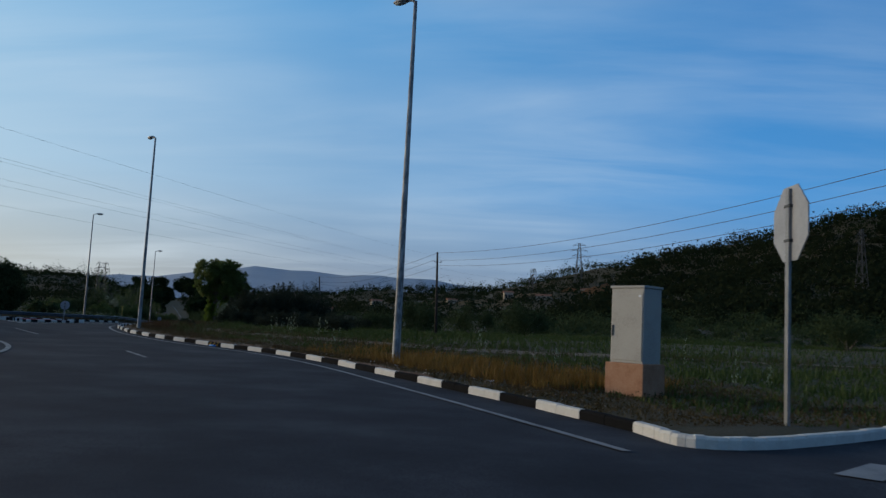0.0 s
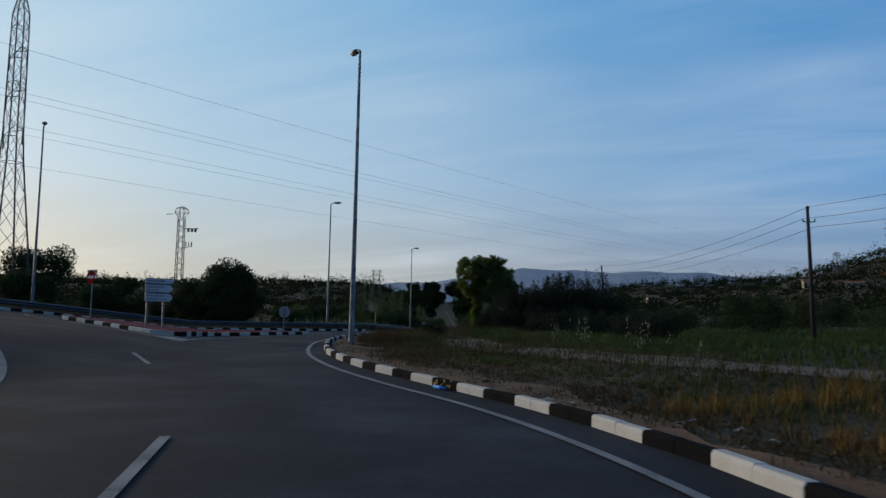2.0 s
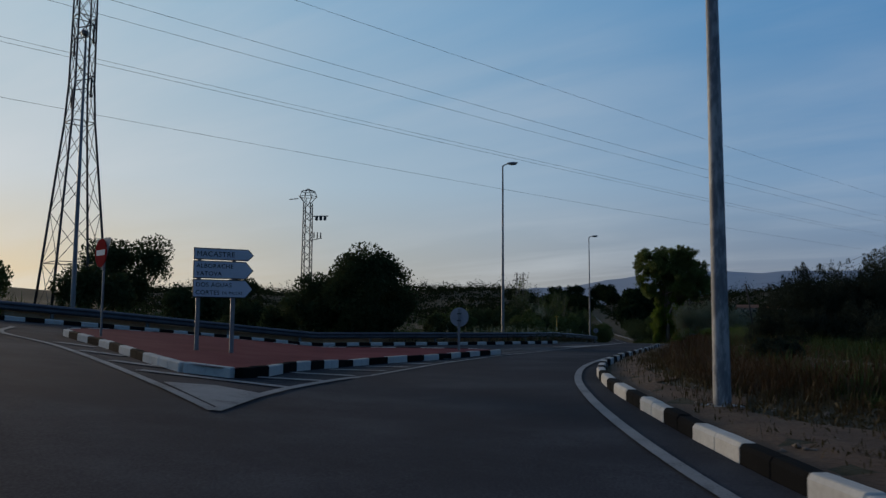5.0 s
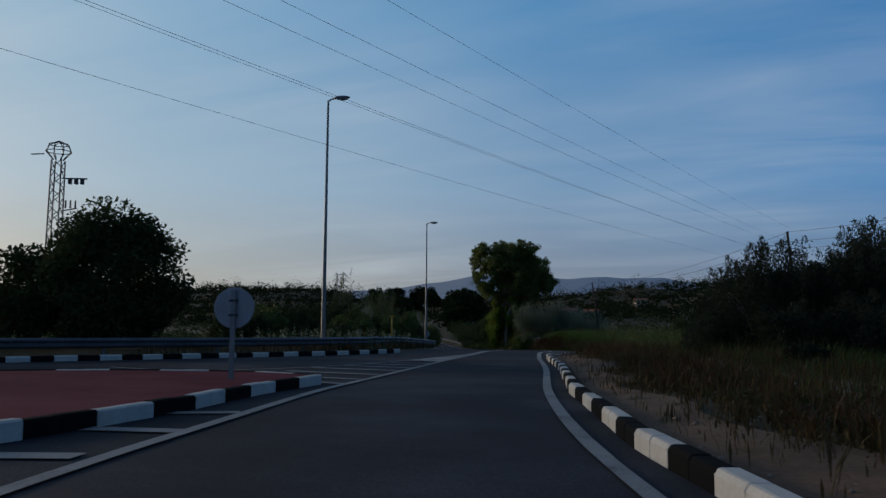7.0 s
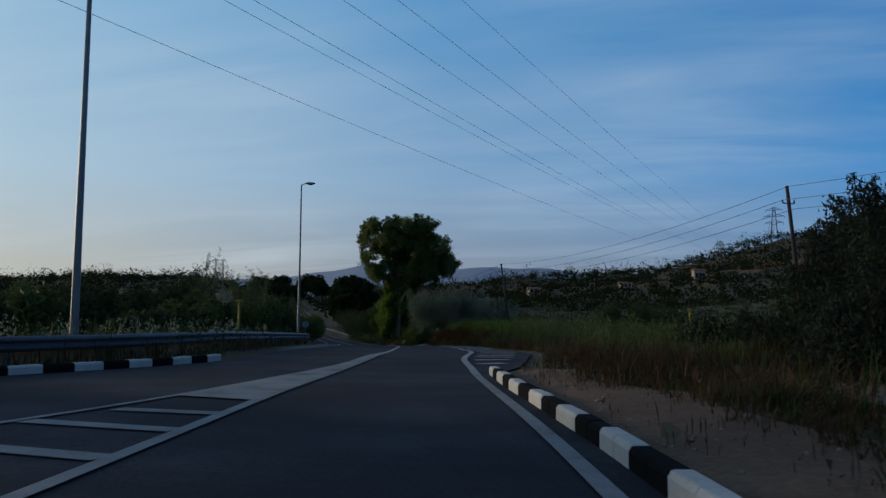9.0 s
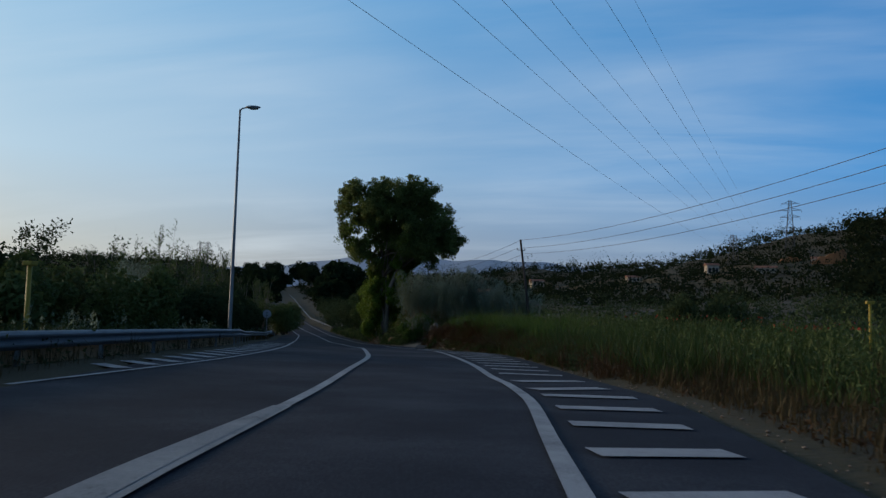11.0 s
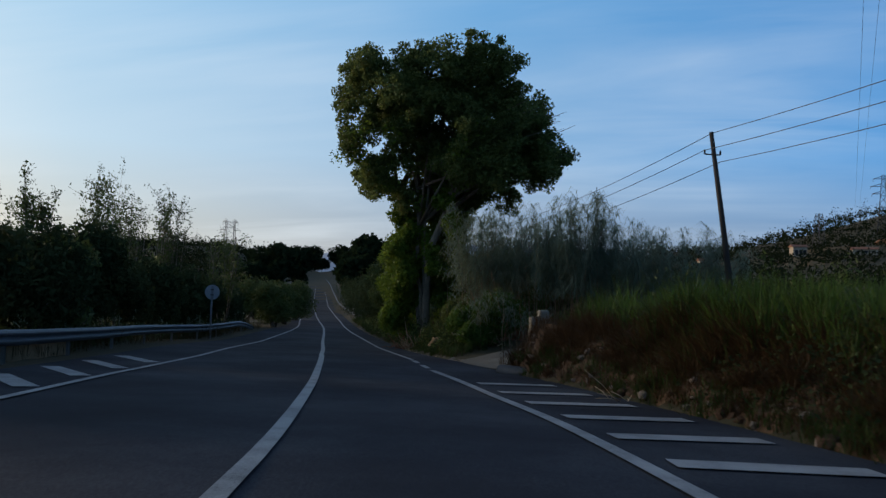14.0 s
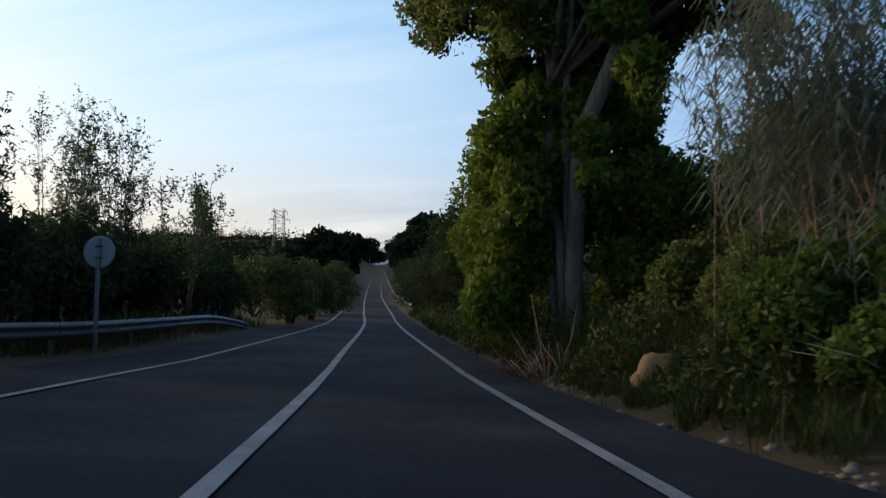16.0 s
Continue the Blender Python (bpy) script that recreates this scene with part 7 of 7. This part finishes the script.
for x, y, w, h in ((-11.5, 86.6, 2.6, 1.1), (-9.4, 84.2, 3.0, 1.3), (-6.0, 80.0, 3.2, 1.3), (-3.0, 76.0, 3.4, 1.3), (-1.0, 70.8, 3.0, 1.1), (-14.4, 84.6, 1.2, 0.5), (-12.6, 72.0, 1.3, 0.5), (-17.0, 95.6, 2.4, 1.0), (-12.0, 99.5, 3.4, 1.4), (-17.6, 104.0, 3.0, 1.0), (-6.0, 103.0, 4.0, 1.6), (-14.0, 109.0, 3.6, 1.2)):
    bush("low dark scrub growing in the dry field", x, y, w, w, h, 0.12, OLIVE_LEAF, 4600, 16, group="low scrub of the field", aspect=3.0, tufts=0.4)
for x, y, w, h in ((2.0, 96.0, 6.0, 3.2), (12.0, 92.0, 6.0, 3.0), (24.0, 96.0, 7.0, 3.6), (40.0, 88.0, 7.0, 3.4), (6.0, 118.0, 7.0, 3.6), (-8.0, 128.0, 6.0, 2.6), (-20.0, 140.0, 5.0, 2.0), (-16.0, 158.0, 6.0, 3.0), (-4.0, 150.0, 6.0, 3.0)):
    bush("dark green bush standing in the field", x, y, w, w, h, 0.22, BUSH_LEAF, 4200, 16, group="bushes of the field", tufts=0.4)


def scatter(name, label, line, y0, y1, near, far, n, sizes, mat, seed, category="stones"):
    """Small stones strewn beside a line, joined."""
    r = np.random.default_rng(seed)
    q = line[(line[:, 1] > y0) & (line[:, 1] < y1)]
    nn = normals(q)
    unit = np.array([(1, 0, 0), (0, 1, 0), (-1, 0, 0), (0, -1, 0), (0, 0, 1), (0, 0, -1)], float)
    tri = np.array([(0, 1, 4), (1, 2, 4), (2, 3, 4), (3, 0, 4), (1, 0, 5), (2, 1, 5), (3, 2, 5), (0, 3, 5)])
    V, F = [], []
    i = r.integers(len(q), size=n)
    along = np.stack([-nn[i][:, 1], nn[i][:, 0]], 1)
    P = q[i] + nn[i] * r.uniform(near, far, (n, 1)) + along * r.normal(0, 0.25, (n, 1))
    Z = land_z(P[:, 0], P[:, 1])
    for k in range(n):
        p = P[k]
        s = r.uniform(*sizes)
        z = float(Z[k]) + s * 0.15
        v = unit * r.uniform(0.7, 1.2, (6, 3)) * s * (1, 1, 0.55)
        a = r.uniform(0, 6.28)
        v = np.stack([v[:, 0] * math.cos(a) - v[:, 1] * math.sin(a), v[:, 0] * math.sin(a) + v[:, 1] * math.cos(a), v[:, 2]], 1)
        F.append(tri + 6 * k)
        V.append(v + (p[0], p[1], z))
    tagged(mesh_object(name, np.vstack(V), np.vstack(F), mat), label, category, kind="stuff")


scatter("edge_rubble", "pale crumbled stones along the broken asphalt edge", edge_line, 147, 185, 0.1, 0.45, 360, (0.02, 0.09), PALE_STONE, 3)
scatter("edge_rubble", "crumbled stones at the foot of the bank", edge_line, 100, 144, 0.1, 0.4, 260, (0.01, 0.035), PALE_STONE, 4)
scatter("gravel", "loose stones on the sandy strip", kerb_line, 52, 93, 0.35, 2.2, 420, (0.015, 0.06), PALE_STONE, 6)
scatter("gravel", "loose stones behind the kerb", kerb_line, 30, 52, 0.35, 1.6, 260, (0.015, 0.05), PALE_STONE, 8)


def boulder(x, y, s, label):
    bm = bmesh.new()
    bmesh.ops.create_icosphere(bm, subdivisions=3, radius=1)
    r = random.Random(int(x * 10))
    ph = [r.uniform(0, 6) for _ in range(6)]
    for v in bm.verts:
        c = v.co.copy()
        v.co *= 1 + 0.16 * math.sin(c.x * 3 + ph[0]) * math.sin(c.y * 3 + ph[1]) + 0.1 * math.sin(c.z * 5 + ph[2] + c.x * 4) + 0.04 * math.sin(c.y * 11 + ph[3])
    ob = part("boulder", bm, TAN_ROCK, None, "", True)
    ob.matrix_basis = Matrix.Translation(drop(x, y, -0.12)) @ Matrix.Rotation(0.5, 4, "Z") @ Matrix.Diagonal((s, s * 0.7, s * 0.75, 1))
    tagged(ob, label, "rock")


TAN_ROCK = surface("tan_rock", [(0.25, (0.20, 0.10, 0.045)), (0.5, (0.36, 0.20, 0.095)), (0.8, (0.48, 0.30, 0.16))], 1.8, 12, 0.9, bump=0.6, dist=0.04)
boulder(-41.0, 153.6, 0.42, "tan weathered boulder in the grass of the bank")


def canes(name, label, x, y, n, length, spread, lift, mat, seed, r0=0.011):
    r = np.random.default_rng(seed)
    t = thing(name, label, "dead canes", "heaps of dead canes", m=Matrix.Translation(drop(x, y)))
    runs = []
    for k in range(n):
        a, l = r.uniform(0, 6.28), length * r.uniform(0.5, 1.2)
        b = np.array([r.normal(0, spread), r.normal(0, spread), 0.03])
        e = b + np.array([math.cos(a) * l * 0.7, math.sin(a) * l * 0.7, abs(r.normal(0, lift)) * l])
        m = (b + e) / 2 + np.array([0, 0, 0.05 * l])
        runs.append(([tuple(b), tuple(m), tuple(e)], [r0, r0 * 0.9, r0 * 0.5]))
    tagged(tubes("cane", runs, mat, t, 5), kind="stuff")


DRY_CANE = surface("dry_cane", [(0.25, (0.20, 0.14, 0.085)), (0.5, (0.34, 0.26, 0.17)), (0.8, (0.46, 0.38, 0.27))], 4, 30, 0.7, bump=0.1, dist=0.003)
RUSSET_CANE = surface("russet_cane", [(0.25, (0.14, 0.045, 0.022)), (0.5, (0.24, 0.085, 0.04)), (0.8, (0.32, 0.14, 0.07))], 4, 30, 0.8, bump=0.1, dist=0.003)
canes("cane_heap", "heap of fallen dry pale canes by the driveway", -38.9, 151.2, 40, 1.0, 0.4, 0.35, DRY_CANE, 2, 0.006)
canes("cane_heap", "fallen dry canes hanging in the reeds", -38.1, 150.8, 7, 1.3, 0.3, 0.7, DRY_CANE, 5, 0.008)
canes("cane_heap", "russet and pale cut stalks at the hedge's foot", -43.0, 156.2, 40, 0.55, 0.22, 0.9, DRY_CANE, 3, 0.010)
canes("cane_heap", "russet dead twigs at the hedge's foot", -43.3, 156.9, 110, 0.55, 0.4, 0.8, RUSSET_CANE, 4, 0.008)
canes("cane_heap", "bent dead stalks on the earth bank", -33.3, 137.8, 12, 0.7, 0.25, 0.5, DRY_CANE, 7, 0.008)
canes("cane_heap", "russet cane stems at the foot of the reeds", -38.1, 151.5, 80, 1.1, 0.5, 0.85, RUSSET_CANE, 8, 0.008)


def undergrowth(name, label, P, rise, mat, leaf, power=1.3):
    """A loose mat of leaves over sloping ground; rise gives its height at each place."""
    z = land_z(P[:, 0], P[:, 1])
    q = np.c_[P, z + rise * rng.uniform(0, 1, len(P)) ** power]
    V, F = leaf_quads(q, leaf, 1.9, 0.2, corners=3)
    tagged(mesh_object(name, V, F, mat), label, "undergrowth", kind="stuff")


for mat, n, words, seed, low in ((TREE_LEAF, 30000, "tangled green undergrowth below the hedge", 1, 0.25), (BUSH_LEAF, 22000, "dark undergrowth below the hedge", 4, 0.25), (GRASS_RED, 5000, "withered russet leaves in the undergrowth", 7, 0.9)):
    P = beside(right_all, n, 0.3, 4.2, 1.1, 149.6, 182, low, seed, 1.3)
    P = P[(np.hypot(P[:, 0] + 41.1, P[:, 1] - 153.3) > 0.75) & (np.hypot(P[:, 0] + 43.1, P[:, 1] - 156.3) > 0.7)]
    rise = 0.35 + 0.55 * np.clip(lumps(P[:, 0], P[:, 1], 0.9, seed) + 0.4, 0, 1.2) + 0.18 * np.clip(np.min(np.abs(P[:, :1] - edge_line[None, ::6, 0]) + np.abs(P[:, 1:] - edge_line[None, ::6, 1]), axis=1) - 0.8, 0, 3)
    rise *= np.clip(np.minimum(np.hypot(P[:, 0] + 41.1, P[:, 1] - 153.3), np.hypot(P[:, 0] + 43.1, P[:, 1] - 156.3)) - 0.4, 0.2, 1)
    undergrowth("undergrowth", words, P, rise, mat, 0.10)
P = beside(right_all, 28000, 0.2, 1.6, 1.0, 114, 142.4, 0.3, 3, 0.9)
undergrowth("undergrowth", "dark green weeds clinging to the earth bank", P, np.full(len(P), 0.42), BUSH_LEAF, 0.07)
P = beside(lw, 14000, 0.9, 3.5, 1.0, 96, 170, 0.5, 3, 1.1)
undergrowth("undergrowth", "dark weeds behind the guard rail", P, np.full(len(P), 0.7), BUSH_LEAF, 0.11)

# debris on the driveway
scatter("debris", "scraps of cane and stone littering the driveway", smooth_line([(-38.6, 147.0), (-37.6, 148.2), (-36.4, 149.6)], 0.3), 146, 150, -0.8, 1.2, 420, (0.01, 0.04), DRY_CANE, 9, "debris")

# shelter in the field and poppies
t = thing("field_shelter", "low flat-roofed pale shelter on posts in the green field", "shelter", m=pose(-21.5, 150.0, float(drop(-21.5, 150.0).z), 0, 0, 12))
bm = bmesh.new()
box(bm, -2.4, 2.4, -0.9, 0.9, 1.12, 1.24, 0.02)
part("roof", bm, CONCRETE, t, "thin pale roof slab")
for x0 in (-2.2, -0.7, 0.7, 2.2):
    for y0 in (-0.75, 0.75):
        bm = bmesh.new()
        box(bm, x0 - 0.05, x0 + 0.05, y0 - 0.05, y0 + 0.05, -0.4, 1.125, 0.01)
        part("post", bm, CONCRETE, t)
POPPY = leafy("poppy_petal", (0.16, 0.02, 0.01), (0.25, 0.04, 0.02), (0.3, 0.08, 0.03))
P = beside(right_all, 260, 9, 13, 1.0, 112, 138, 0.5, 2)
V, F = leaf_quads(np.c_[P, land_z(P[:, 0], P[:, 1]) + rng.uniform(0.7, 1.0, len(P))], 0.11, 1.1)
tagged(mesh_object("poppies", V, F, POPPY), "red poppies scattered through the green field", "flowers", kind="stuff")
for x, y, w, d, h, yaw in ((-70, 323, 6, 5, 2.2, 15), (-66, 345, 5, 4, 2.0, -20), (9, 415, 4.5, 4, 4.2, 10), (26, 400, 7, 4, 1.6, -8)):
    far_house(x, y, w, d, h, yaw, PLASTER, TILES)

# dry-stone terraces and a cut of bare orange earth on the hillside
TERRACE = surface("terrace_stone", [(0.25, (0.13, 0.085, 0.045)), (0.5, (0.22, 0.15, 0.085)), (0.8, (0.32, 0.24, 0.15))], 0.4, 5, 0.95, bump=0.0, world_space=True)
ORANGE_EARTH = surface("orange_earth", [(0.25, (0.16, 0.065, 0.028)), (0.5, (0.27, 0.12, 0.05)), (0.8, (0.36, 0.19, 0.10))], 0.3, 4, 0.95, bump=0.0, world_space=True)


def terrace(x, y, length, height, mat, label):
    """A low wall that follows the slope, ragged along its top."""
    n = max(6, int(length / 1.5))
    r = random.Random(int(x * 7 + y))
    V, F = [], []
    for i in range(n + 1):
        px = x - length / 2 + length * i / n
        py = y + 2.0 * math.sin(px * 0.13 + y)
        z = float(drop(px, py).z)
        h = height * r.uniform(0.55, 1.1) * min(1.0, 0.3 + 3.0 * min(i, n - i) / n)
        V += [(px, py - 0.9, z - 0.6), (px, py - 0.5, z + h), (px, py + 1.5, z + h), (px, py + 2.0, z - 0.6)]
    for i in range(n):
        for j in range(3):
            F.append((i * 4 + j, i * 4 + 4 + j, i * 4 + 5 + j, i * 4 + 1 + j))
    tagged(mesh_object("terrace_wall", V, F, mat), label, "terrace", "terraces of the hillside", "structure")


for x, y, length, height in ((-34, 405, 22, 1.7), (-22, 412, 16, 1.6), (-10, 420, 18, 1.8), (-30, 432, 26, 1.9), (-6, 440, 20, 1.8), (8, 404, 14, 1.6), (-46, 420, 14, 1.5), (-18, 392, 20, 1.5), (4, 385, 16, 1.5), (20, 428, 18, 1.8), (34, 410, 16, 1.7), (64, 405, 20, 1.8)):
    terrace(x, y, length, height, TERRACE, "tan dry-stone terrace wall across the scrubby hillside")
for x, y, length, height in ((52, 418, 14, 4.0), (58, 432, 9, 3.5), (40, 432, 8, 2.5)):
    terrace(x, y, length, height, ORANGE_EARTH, "cut of bare orange earth on the hillside")

# matted low growth over the verges
for n, near, far, y0, y1, mat, words, seed in ((60000, 0.6, 9, 28, 62, GRASS_DRY, "matted dry brown growth on the verge", 2), (50000, 1.0, 11, 54, 97, GRASS_DRY, "matted dry brown growth behind the sandy strip", 5), (34000, 3.5, 14, 54, 97, GRASS_GREEN, "matted dull green growth behind the sandy strip", 8), (36000, 0.5, 6, 96, 146, GRASS_RED, "matted russet growth at the field edge", 3), (50000, 1.5, 14, 96, 146, GRASS_GREEN, "matted green growth at the field edge", 6)):
    P = off_track(beside(right_all, n, near, far, 1.2, y0, y1, 0.55, seed, 1.4))
    undergrowth("low_growth", words, P, np.full(len(P), 0.11 if y0 < 40 else 0.26) * (0.7 + 0.6 * lumps(P[:, 0], P[:, 1], 0.8, seed)), mat, 0.06)
